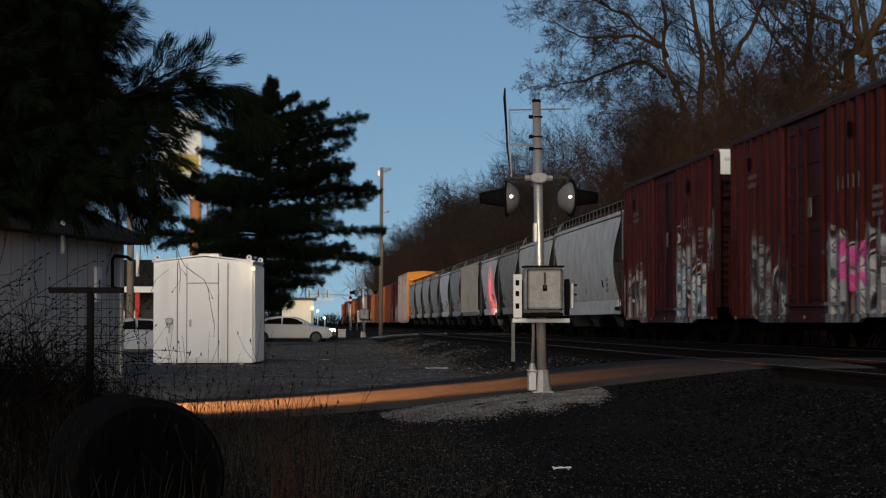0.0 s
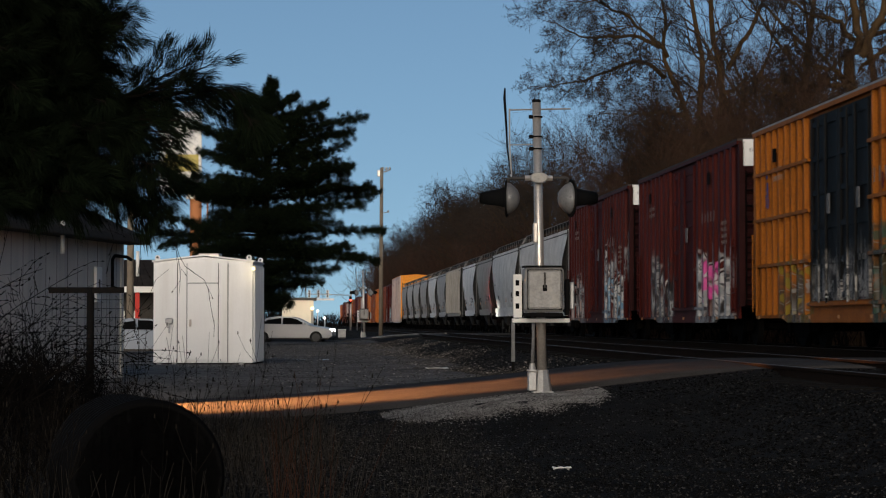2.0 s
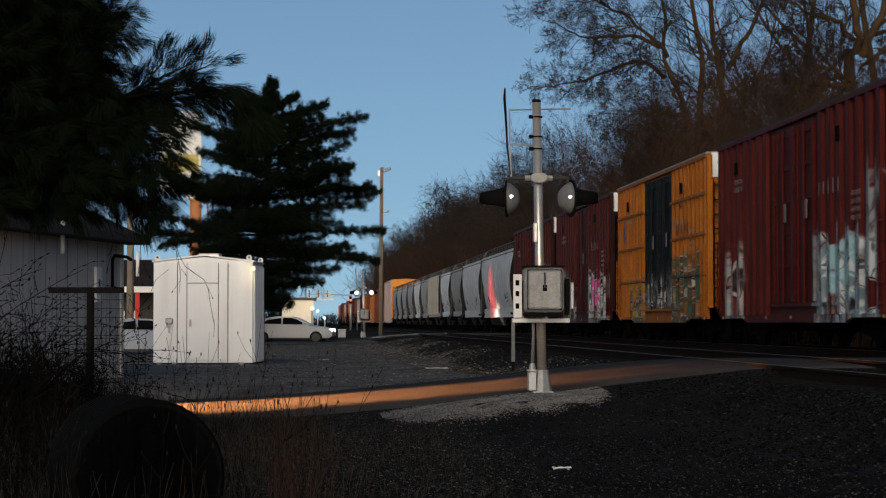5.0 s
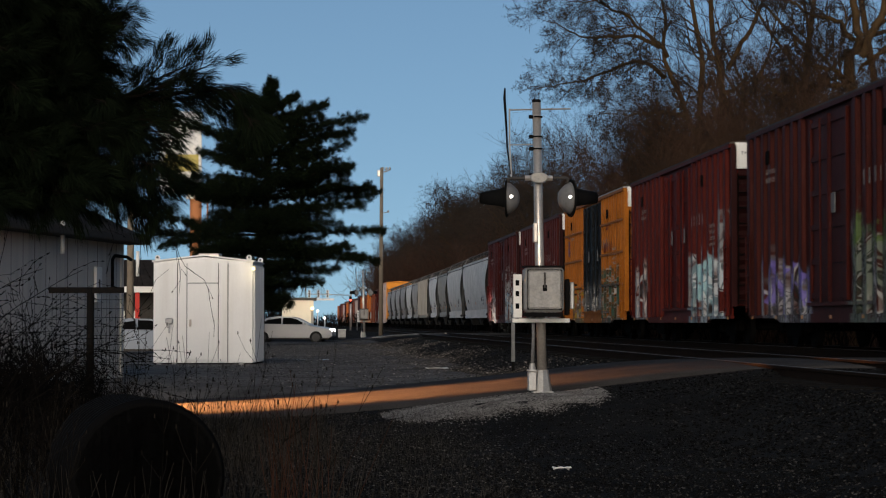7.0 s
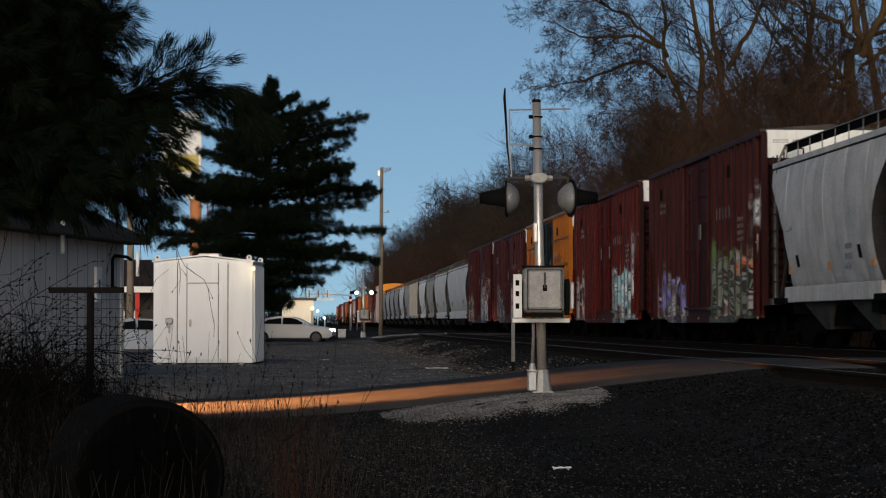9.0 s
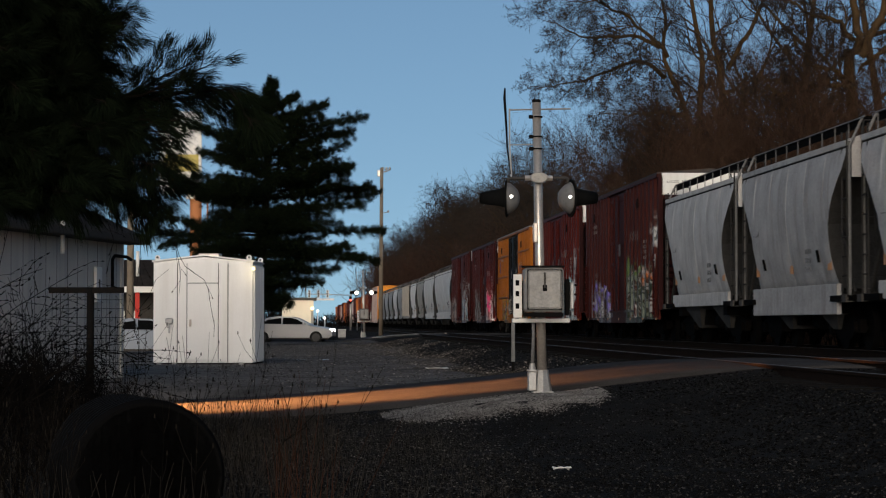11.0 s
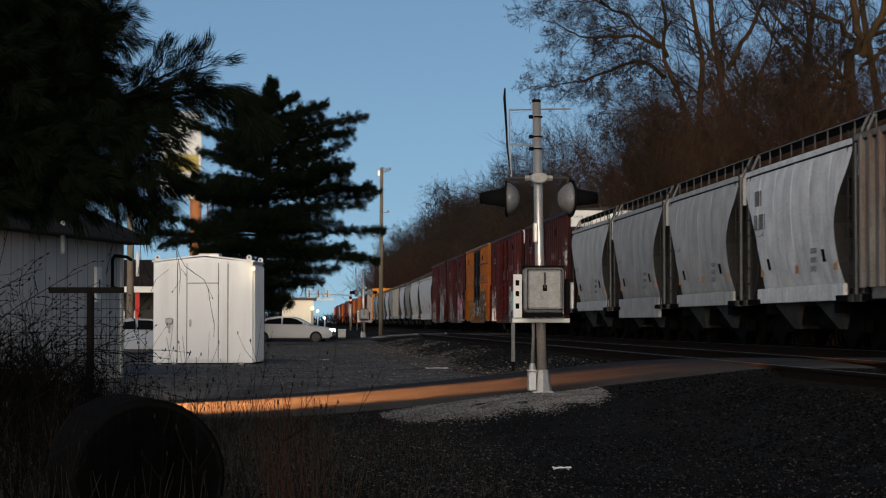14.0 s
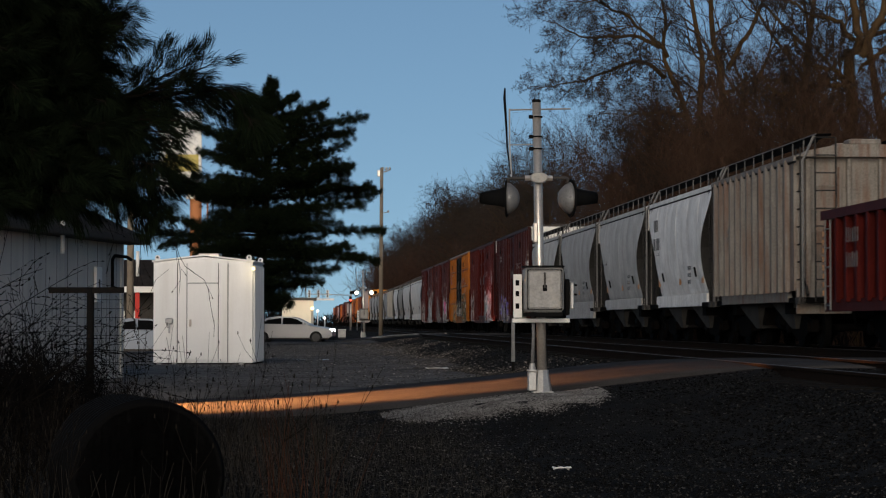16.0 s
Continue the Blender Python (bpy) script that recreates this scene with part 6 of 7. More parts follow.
def spreading_tree(x, y, seed, label, stems, limbs, kids=(10, 9, 7, 5), side=0.42):
    """A broad old tree: stems and limbs run through way points, each one clothed with boughs.
    Rows of (radius at the foot, radius at the tip, boughs, way points)."""
    rng = np.random.default_rng(seed)
    z0 = float(ground_z(x, y)) - 0.1
    t = empty("bare_tree", Matrix.Translation((x, y, z0)))
    tagged(t, label, "tree", "bare lineside trees")
    wood, twigs = Wood(), Wood()
    for kind, rows in ((0, stems), (1, limbs)):
        for r0, r1, count, ways in rows:
            n = 5 * len(ways)
            line, length = guided(rng, [(a - x, c - z0) for a, c in ways], rng.uniform(-0.5, 0.5) * kind, n, 0.045)
            wood.limb(line, r0, r1, 9)
            for k in range(count):
                f = (0.45 if kind == 0 else 0.12) + (0.55 if kind == 0 else 0.88) * (k + rng.random()) / count
                i = min(int(f * n), n - 1)
                size = (2.5 if kind == 0 else 1.75) * (1.2 - 0.5 * f) * rng.uniform(0.6, 1.15)
                rr = (r0 + (r1 - r0) * f) * side
                d = side_way(rng, heading(line, i), rng.uniform(0.5, 1.15))
                bough(wood, twigs, rng, between(line, i, rng.random()), d, size, rr, 1, kids, 0.02 if kind == 0 else -0.015)
    wood.mesh("trunk", M_BARK, t)
    twigs.mesh("crown", M_TWIG, t, "fine bare twigs")
    return t


# the tall trees behind the train
spreading_tree(17.5, 90.0, 11, "broad old bare tree with crooked limbs reaching over the train", [
    (0.3, 0.07, 12, [(17.6, -0.4), (17.9, 5.0), (18.2, 8.6), (18.1, 11.4), (17.8, 12.9), (17.4, 16.5)]),
    (0.26, 0.06, 12, [(17.5, 0.5), (17.2, 6.0), (17.1, 8.9), (17.1, 11.2), (17.0, 12.8), (16.3, 16.0)]),
    (0.22, 0.04, 10, [(17.4, 1.5), (17.1, 8.0), (16.1, 10.3), (15.4, 11.6), (15.6, 13.4), (15.2, 15.4)]),
    (0.12, 0.04, 9, [(18.2, 11.3), (18.8, 12.4), (19.6, 14.0), (19.9, 16.0)])], [
    (0.1, 0.014, 19, [(15.6, 11.8), (14.9, 12.7), (13.9, 13.5), (12.7, 14.0), (11.2, 14.1)]),
    (0.09, 0.012, 24, [(15.3, 12.2), (14.4, 12.7), (13.2, 12.5), (12.0, 12.7), (11.0, 13.1), (10.2, 13.4)]),
    (0.1, 0.012, 26, [(15.6, 11.0), (15.0, 11.75), (14.4, 11.8), (13.4, 11.3), (12.4, 11.0), (11.3, 10.8), (10.2, 10.5)]),
    (0.08, 0.012, 17, [(16.6, 9.3), (14.9, 9.4), (13.7, 9.2), (12.9, 9.3), (12.5, 9.4)]),
    (0.07, 0.012, 18, [(17.0, 8.1), (15.3, 8.4), (14.8, 8.2), (14.4, 8.0)]),
    (0.07, 0.012, 18, [(17.0, 6.8), (15.4, 7.3), (15.0, 7.3), (14.7, 7.0)]),
    (0.07, 0.012, 14, [(17.0, 8.6), (16.0, 9.3), (15.2, 9.9), (14.6, 10.2)]),
    (0.08, 0.02, 9, [(18.1, 10.2), (19.2, 10.9), (20.4, 11.0)])])
spreading_tree(19.1, 72.0, 12, "large bare tree with a mossy brown trunk forking high", [
    (0.27, 0.19, 0, [(19.0, -0.4), (19.0, 4.0), (19.02, 7.8), (19.03, 9.3), (19.1, 10.0)]),
    (0.15, 0.07, 6, [(19.05, 9.7), (18.95, 10.4), (18.85, 11.0), (18.8, 12.3), (18.5, 14.5)]),
    (0.15, 0.07, 6, [(19.1, 9.6), (19.5, 10.4), (19.9, 11.1), (20.1, 12.2), (20.4, 14.5)])], [
    (0.1, 0.02, 17, [(18.95, 10.2), (18.4, 10.7), (17.9, 10.8), (17.0, 11.1), (16.0, 11.6)]),
    (0.08, 0.02, 16, [(18.95, 8.8), (17.9, 9.1), (17.1, 9.6), (16.7, 10.4)]),
    (0.08, 0.02, 18, [(18.9, 8.5), (17.5, 8.7), (16.4, 8.3), (15.6, 8.8)]),
    (0.07, 0.02, 9, [(19.15, 9.2), (19.7, 9.7), (20.4, 9.9), (21.0, 10.4)]),
    (0.07, 0.02, 12, [(19.0, 7.6), (18.0, 7.5), (17.0, 7.9)])])
bare_tree(21.4, 88.0, 15.5, 0.24, 14, "bare tree among the brush behind the train", kids=(9, 8, 7, 5))
bare_tree(23.0, 80.0, 15.0, 0.24, 15, "bare tree among the brush behind the train", kids=(9, 8, 7, 5))
bare_tree(21.0, 104.0, 14.5, 0.22, 16, "bare tree among the brush behind the train", kids=(9, 8, 7, 5))
bare_tree(1.2, 230.0, 7.0, 0.08, 19, "small bare tree near the far street", kids=(7, 6, 5, 3))


def far_trees():
    """A row of bare trees along the line as it runs away."""
    rng = np.random.default_rng(40)
    kinds = []
    for k, h in enumerate((7.8, 9.0, 11.4, 12.6, 13.2, 14.0)):
        kinds.append(bare_tree(20.5 + k % 3, (130, 142, 212, 238, 268, 300)[k], h, 0.2, 100 + k, "distant bare tree in the lineside wood", kids=(12, 8, 6, 3), group="distant bare trees", thin=0.015))
    y = 152.0
    while y < 540:
        x = 20.0 + rng.uniform(-1.0, 4.0) + 0.004 * (y - 130)
        want = float(np.interp(y, [128, 150, 170, 230, 260, 420, 540], [8.0, 9.5, 11.8, 12.6, 13.2, 14, 14]))
        near = sorted(range(6), key=lambda k: abs((7.8, 9.0, 11.4, 12.6, 13.2, 14.0)[k] - want))[:2]
        copy_thing(kinds[near[int(rng.integers(0, 2))]], pose(x, y, float(ground_z(x, y)) - 0.1, 0, 0, rng.uniform(0, 360)))
        y += rng.uniform(5, 9) * (1 + (y - 128) / 500)


far_trees()


def thicket(name, label, places, mat, seed, twig=5, width=0.012):
    """Upright bare stems with side twigs: rows of (x, y, height, reach)."""
    rng = np.random.default_rng(seed)
    w = Wood()
    for x, y, h, wide in places:
        z = float(ground_z(x, y)) - 0.05
        d = np.array((rng.normal(0, 0.22), rng.normal(0, 0.22), 1.0))
        pts, _ = wander(rng, np.array((x, y, z)), d, h, 4, 0.17, 0.02)
        w.limb(pts, width, width * 0.3, 3)
        for k in range(twig):
            f = 0.25 + 0.75 * rng.random() ** 0.7
            i = min(int(f * 4), 3)
            e, _ = wander(rng, between(pts, i, rng.uniform(0, 1)), side_way(rng, np.array((0, 0, 1.0)), rng.uniform(0.4, 1.0)), h * rng.uniform(0.12, 0.4) * wide, 3, 0.26, 0.0)
            w.limb(e, width * 0.55, width * 0.25, 3)
    ob = w.mesh(name, mat)
    tagged(ob, label, "brush", kind="stuff")


rb = np.random.default_rng(50)
places = [(rb.uniform(16.6, 24), y, rb.uniform(4.5, 8.2) * float(np.interp(y, [50, 75, 105, 118, 150], [0.8, 1.0, 1.0, 0.74, 0.7])), 1.0) for y in rb.uniform(50, 150, 1800)]
thicket("lineside_brush", "dense brown bare brush behind the train", places, M_BRUSH, 51, twig=14, width=0.014)
places = [(rb.normal(18.6, 1.2), y, rb.uniform(6.4, 9.6) + 2.2 * float(np.interp(y, [70, 80, 86, 94, 110, 118], [0.7, 0.7, 0.3, 1, 1, 0])), 0.85) for y in rb.uniform(68, 116, 820)]
thicket("tall_brush", "tall tangled brown brush round the old tree", places, M_BRUSH, 57, twig=46, width=0.011)
places = [(rb.uniform(17.5, 27), y, rb.uniform(8.5, 12) * float(np.interp(y, [140, 200, 260, 500], [0.72, 0.9, 1.08, 1.2])), 0.7) for y in rb.uniform(140, 520, 2300)]
thicket("distant_brush", "dense reddish bare wood along the line", places, M_REDTWIG, 52, twig=15, width=0.045)
places = [(rb.uniform(15.6, 22), y, rb.uniform(0.8, 2.2), 1.0) for y in rb.uniform(38, 300, 2200)]
thicket("low_brush", "low dark brush at the foot of the wood", places, M_SHRUB, 53, twig=6, width=0.03)
places = [(rb.uniform(-60, -1), y, rb.uniform(2.5, 6.0), 1.0) for y in rb.uniform(205, 260, 1500)]
thicket("street_hedge", "low dark bushes at the end of the street", [(rb.uniform(-50, 14), y, rb.uniform(1.2, 2.6), 1.0) for y in rb.uniform(370, 430, 900)], M_SHRUB, 55, twig=8, width=0.09)
thicket("far_hedge", "dark bare hedge beyond the far street", places, M_SHRUB, 54, twig=8, width=0.06)


class Needles:
    """Collects pine tufts as thin blades."""

    def __init__(self, seed):
        self.v, self.f, self.n, self.rng = [], [], 0, np.random.default_rng(seed)

    def tuft(self, p, d, count, length, width, spread=0.75, droop=0.0):
        rng = self.rng
        d = d / np.linalg.norm(d)
        way = d + rng.normal(0, spread, (count, 3))
        way[:, 2] -= droop
        way /= np.linalg.norm(way, axis=1)[:, None]
        ln = length * rng.uniform(0.7, 1.1, count)[:, None]
        side = np.cross(way, rng.normal(0, 1, (count, 3)))
        side /= np.linalg.norm(side, axis=1)[:, None]
        root = p + rng.normal(0, length * 0.12, (count, 3))
        mid = root + way * ln * 0.55
        tip = root + way * ln
        tip[:, 2] -= length * 0.1
        self.v.append(np.stack([root, mid + side * width, tip, mid - side * width], 1).reshape(-1, 3))
        self.f.append(np.arange(4 * count).reshape(-1, 4) + self.n)
        self.n += 4 * count

    def mesh(self, name, parent, label):
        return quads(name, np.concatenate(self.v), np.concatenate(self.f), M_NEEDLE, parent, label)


def near_pine():
    """Long-needled pine close to the camera; its trunk stands out of the picture."""
    base = (-4.3, 18.6)
    t = empty("near_pine", Matrix.Translation((base[0], base[1], float(ground_z(*base)) - 0.1)))
    tagged(t, "dark long-needled pine with drooping boughs", "tree", "pines")
    z0 = t.location.z
    wood, needles, rng = Wood(), Needles(60), np.random.default_rng(61)
    pts, _ = wander(rng, np.array((0, 0, 0.0)), np.array((0.02, 0, 1.0)), 9.0, 8, 0.02, 0.0)
    wood.limb(pts, 0.24, 0.08, 10)
    # boughs: height on the trunk, way points (x, z) in the world, tufts, droop of the tufts
    boughs = [(3.2, [(-1.5, 3.55)], 30, 0.1), (3.1, [(-1.45, 3.4)], 26, 0.1), (3.0, [(-1.9, 3.05), (-1.42, 3.12)], 26, 0.1), (2.95, [(-1.8, 3.05), (-1.4, 3.0)], 26, 0.3),
              (2.9, [(-1.8, 2.95), (-1.42, 2.86)], 24, 0.5), (2.6, [(-1.7, 2.8), (-1.5, 2.7)], 24, 0.35),
              (2.25, [(-1.6, 2.36), (-1.2, 2.5), (-0.85, 2.58), (-0.55, 2.5), (-0.3, 2.26)], 60, 0.55), (2.3, [(-1.5, 2.42), (-1.0, 2.52), (-0.74, 2.62)], 40, -0.1), (2.3, [(-1.5, 2.45), (-1.1, 2.58), (-0.88, 2.66)], 34, -0.1),
              (2.2, [(-1.4, 2.36), (-0.85, 2.5), (-0.5, 2.44), (-0.36, 2.14)], 52, 0.75), (2.2, [(-1.4, 2.4), (-0.8, 2.54), (-0.58, 2.5)], 40, 0.3), (2.3, [(-1.5, 2.4), (-1.2, 2.62), (-1.12, 2.68)], 26, 0.0),
              (2.15, [(-1.5, 2.25), (-1.02, 2.22)], 22, 0.5), (2.0, [(-1.5, 2.08), (-1.06, 1.96)], 24, 0.45), (1.9, [(-1.5, 1.92), (-1.08, 1.74)], 34, 0.5), (1.8, [(-1.6, 1.8), (-1.12, 1.46)], 46, 0.7),
              (1.85, [(-1.7, 1.75), (-1.25, 1.44)], 44, 0.7), (1.8, [(-1.9, 1.72), (-1.5, 1.66)], 40, 0.3), (1.75, [(-2.2, 1.65), (-1.8, 1.6)], 44, 0.3),
              (1.7, [(-2.5, 1.6), (-2.1, 1.54)], 44, 0.3), (1.7, [(-2.8, 1.6), (-2.4, 1.54)], 44, 0.3)]
    for k in range(22):
        z = rng.uniform(1.5, 2.35)
        x = float(np.interp(z, [1.5, 1.8, 2.05, 2.35], [-1.16, -0.99, -1.04, -1.12])) + rng.uniform(-0.6, 0.0)
        boughs.append((z + 0.15, [(x - 0.4, z + 0.12), (x, z)], 24, rng.uniform(0.25, 0.7)))
    for k in range(84):
        z = rng.uniform(1.75, 3.7)
        x = -1.9 + rng.uniform(-0.6, 0.3)
        boughs.append((z, [(x - 0.4, z + rng.normal(0.05, 0.08)), (x, z + rng.normal(0, 0.12))], 46, rng.uniform(0.0, 0.35)))
    for zs, ways, amount, droop in boughs:
        depth = 18.0 + rng.uniform(-0.7, 0.7)
        knots = np.array([(0.0, 0.0, zs - z0)] + [(x - base[0], (depth - base[1]) * (i + 1) / len(ways), z - z0) for i, (x, z) in enumerate(ways)])
        n = 9
        at = np.linspace(0, 1, n + 1)
        along = np.concatenate([[0], np.cumsum(np.linalg.norm(np.diff(knots, axis=0), axis=1))])
        along = along / along[-1]
        line = np.stack([np.interp(at, along, knots[:, i]) for i in range(3)], 1)
        line[1:-1] += rng.normal(0, 0.022, (n - 1, 3))
        line = [tuple(p) for p in line]
        wood.limb(line, 0.032, 0.006, 6)
        for k in range(amount):
            f = 1 - 0.62 * (k / amount) ** 1.1
            i = min(int(f * n), n - 1)
            p = between(line, i, f * n - i)
            way = np.array(heading(line, i))
            d = np.array(side_way(rng, way, rng.uniform(0.35, 1.0))) if k else way
            d[2] = d[2] * 0.8 + 0.1 - droop * 0.6
            ln = rng.uniform(0.05, 0.22) if k else 0.05
            tip, e = wander(rng, p, d, ln, 3, 0.1, 0.03)
            wood.limb(tip, 0.006, 0.0035, 3)
            needles.tuft(np.array(tip[-1]), e, 62, 0.2, 0.0024, 0.15, droop * 0.5)
            if k % 3 and amount > 44:
                needles.tuft(np.array(tip[1]), e, 34, 0.16, 0.0023, 0.3, droop * 0.5 + 0.1)
    # bare twigs that hang below the lowest bough
    for ways in ([(-1.08, 1.5), (-0.95, 1.0), (-0.74, 0.92), (-0.66, 0.42)], [(-1.1, 1.45), (-1.0, 1.1), (-0.98, 0.8)], [(-1.6, 1.6), (-1.52, 1.25), (-1.56, 0.95)], [(-1.35, 1.55), (-1.28, 1.2), (-1.3, 0.85)]):
        line, _ = guided(rng, [(x - base[0], z - z0) for x, z in ways], 17.9 - base[1], 12, 0.012)
        wood.limb(line, 0.0035, 0.0016, 5)
        for i in (5, 8, 10):
            tip, e = wander(rng, line[i], side_way(rng, heading(line, i), 0.6), rng.uniform(0.06, 0.2), 3, 0.15, -0.05)
            wood.limb(tip, 0.002, 0.0013, 3)
            q = np.array(tip[-1])
            wood.limb([q, q + e * 0.01, q + e * 0.02], 0.005, 0.003, 4)
    wood.mesh("trunk", M_PINEBARK, t)
    needles.mesh("crown", t, "dark green needle tufts")


near_pine()


def big_pine():
    """Broad white pine with flat, layered boughs."""
    base = (-1.75, 95.0)
    t = empty("big_pine", Matrix.Translation((base[0], base[1], float(ground_z(*base)) - 0.1)))
    tagged(t, "broad dark pine with flat layered boughs", "tree", "pines")
    wood, needles, rng = Wood(), Needles(70), np.random.default_rng(71)
    pts = [(0.06 * 1.16 * k, 0.05 * math.sin(k), 1.16 * k) for k in range(11)]
    wood.limb(pts, 0.3, 0.05, 10)
    def pad(z, az, r, rise, thick):
        """One flat bough with its spray of needles."""
        way = np.array((math.cos(az), math.sin(az), rise))
        line, _ = wander(rng, (pts[min(int(z / 1.16), 9)][0], 0, z), way, r, 6, 0.06, 0.02)
        wood.limb(line, 0.06, 0.012, 5)
        n = int((12 + 34 * r) * thick)
        for j in range(n):
            f = 0.12 + 0.88 * rng.uniform(0, 1) ** 0.75
            i = min(int(f * 6), 5)
            p = np.array(between(line, i, f * 6 - i))
            s = np.array((-way[1], way[0], 0)) * rng.normal(0, 0.5) * (1.15 - 0.6 * f) * min(1.4, r * 0.42)
            p = p + s + np.array((0, 0, rng.normal(0.02, 0.1)))
            d = way + s * 0.8
            d[2] += 0.4
            needles.tuft(p, d, 24, 0.25, 0.0075, 0.5, 0.0)

    z = 1.9
    while z < 11.6:
        reach = float(np.interp(z, [1.9, 2.6, 3.3, 4.2, 5.2, 6.8, 8.2, 9.3, 10.0, 10.7, 12.2], [1.5, 2.3, 3.2, 4.0, 4.3, 4.3, 3.6, 2.8, 1.6, 0.7, 0.12]))
        count = 9 if z < 9.6 else 6
        turn = rng.uniform(0, 6.28)
        for k in range(count):
            az = turn + 2 * math.pi * k / count + rng.normal(0, 0.25)
            r = reach * rng.uniform(0.5, 1.08) * (1.0 + (0.1 if z > 6.5 else 0.0) * math.cos(az))
            rise = float(np.interp(z, [2, 4, 6, 8, 10, 11.5], [-0.12, -0.02, 0.03, 0.12, 0.4, 1.8])) + rng.normal(0, 0.06)
            pad(z + rng.normal(0, 0.08), az, r, rise, 1.0)
        z += rng.uniform(0.42, 0.55)
    # long boughs that stand out of the crown towards the tracks and the yard
    for z, r, rise in ((9.2, 4.4, 0.18), (8.9, 3.8, 0.16), (9.8, 2.6, 0.3), (6.9, 5.3, 0.06), (6.6, 5.0, 0.04), (5.0, 5.3, 0.03), (4.6, 5.2, 0.02), (4.3, 4.4, 0.0), (10.4, 1.3, 0.6), (8.0, 3.6, 0.1), (3.5, 3.4, -0.02)):
        for az in (rng.normal(0.0, 0.12), math.pi + rng.normal(0.0, 0.25)):
            pad(z + rng.normal(0, 0.06), az, r * (1.0 if abs(az) < 1.5 else 0.85), rise, 1.3)
    wood.mesh("trunk", M_PINEBARK, t)
    needles.mesh("crown", t, "dark green needle pads")


big_pine()

# ---- foreground brush and weeds ----
rb = np.random.default_rng(80)
places = [(rb.uniform(-4.6, -1.75), y, rb.uniform(0.8, 1.6), 1.0) for y in rb.uniform(15, 26, 30)]
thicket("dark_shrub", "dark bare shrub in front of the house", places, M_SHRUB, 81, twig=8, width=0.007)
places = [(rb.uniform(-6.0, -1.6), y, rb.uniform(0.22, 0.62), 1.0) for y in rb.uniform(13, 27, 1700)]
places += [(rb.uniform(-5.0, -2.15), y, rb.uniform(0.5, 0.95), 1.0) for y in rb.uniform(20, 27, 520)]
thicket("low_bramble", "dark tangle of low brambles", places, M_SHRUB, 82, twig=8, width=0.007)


def arching_twigs():
    """Long bare canes that bow over towards the line, with buds along them."""
    rng = np.random.default_rng(85)
    w = Wood()
    for k in range(70):
        x, y = rng.uniform(-4.6, -2.5), rng.uniform(16.5, 24)
        lean = rng.normal(0.35, 0.5)
        pts, d = wander(rng, np.array((x, y, float(ground_z(x, y)))), np.array((lean, rng.normal(0, 0.2), 1.0)), rng.uniform(1.2, 2.1), 9, 0.1, -0.13)
        w.limb(pts, 0.0065, 0.0022, 4)
        for j in range(8):
            i = int(rng.integers(2, 9))
            e, g = wander(rng, between(pts, i, rng.uniform(0, 1)), side_way(rng, np.array(heading(pts, i)), rng.uniform(0.4, 1.0)), rng.uniform(0.12, 0.5), 4, 0.16, -0.03)
            w.limb(e, 0.003, 0.0014, 3)
            for q in (e[1], e[2], e[3], e[4]):
                q = np.array(q)
                w.limb([q, q + g * 0.012, q + g * 0.026], 0.0075, 0.0035, 4)
    ob = w.mesh("arching_canes", M_SHRUB)
    tagged(ob, "dark arching bare canes with small buds", "brush", kind="stuff")


arching_twigs()


def weeds(name, label, count, xr, yr, hr, seed, mat, heads):
    rng = np.random.default_rng(seed)
    w = Wood()
    for k in range(count):
        x, y = rng.uniform(*xr), rng.uniform(*yr)
        h = rng.uniform(*hr)
        z = float(ground_z(x, y)) - 0.02
        pts, d = wander(rng, np.array((x, y, z)), np.array((rng.normal(0, 0.18), rng.normal(0, 0.18), 1.0)), h, 4, 0.07, -0.01)
        w.limb(pts, 0.0028, 0.0012, 3)
        if heads:
            for j in range(rng.integers(3, 8)):
                e, _ = wander(rng, pts[rng.integers(2, 4)], side_way(rng, d, rng.uniform(0.4, 0.9)), h * rng.uniform(0.1, 0.25), 2, 0.1, 0.05)
                w.limb(e, 0.0016, 0.001, 3)
                q = e[-1]
                w.limb([q, q + np.array((0, 0, 0.007)), q + np.array((0, 0, 0.02))], 0.0055, 0.003, 5)
    ob = w.mesh(name, mat)
    tagged(ob, label, "weeds", kind="stuff")
    return ob


M_SEED = material("dark_dry_weed", (0.012, 0.01, 0.008), 0.95, var=0.35, scale=2, fine=10, bump=0, island=0.5)
M_DARKGRASS = material("dark_dead_grass", (0.034, 0.03, 0.0245), 0.95, var=0.35, scale=2, fine=10, bump=0, island=0.5)
weeds("dry_grass", "dry dead grass along the lot edge", 3000, (-4.5, 0.35), (10.5, 26.5), (0.12, 0.5), 90, M_DARKGRASS, False)
weeds("seed_weeds", "tall dry weeds with dark seed heads", 52, (-1.7, 0.2), (9.5, 17.0), (0.7, 1.42), 91, M_SEED, True)
weeds("sparse_grass", "sparse dead grass in the gravel", 2200, (-1.5, 1.5), (13.0, 28.0), (0.04, 0.16), 92, M_GRASS, False)
M_REDWEED = material("reddish_dead_weed", (0.045, 0.02, 0.012), 0.95, var=0.3, scale=2, fine=10, bump=0, island=0.4)
SWAY_FOOT = Matrix.Translation((0.0, 9.3, -0.63))
red_weeds = weeds("red_weeds", "reddish dead weeds swaying in the wind", 36, (-0.13, 0.12), (8.4, 10.3), (0.55, 1.05), 93, M_REDWEED, False)
red_weeds.data.transform(SWAY_FOOT.inverted())
red_weeds.matrix_basis = SWAY_FOOT
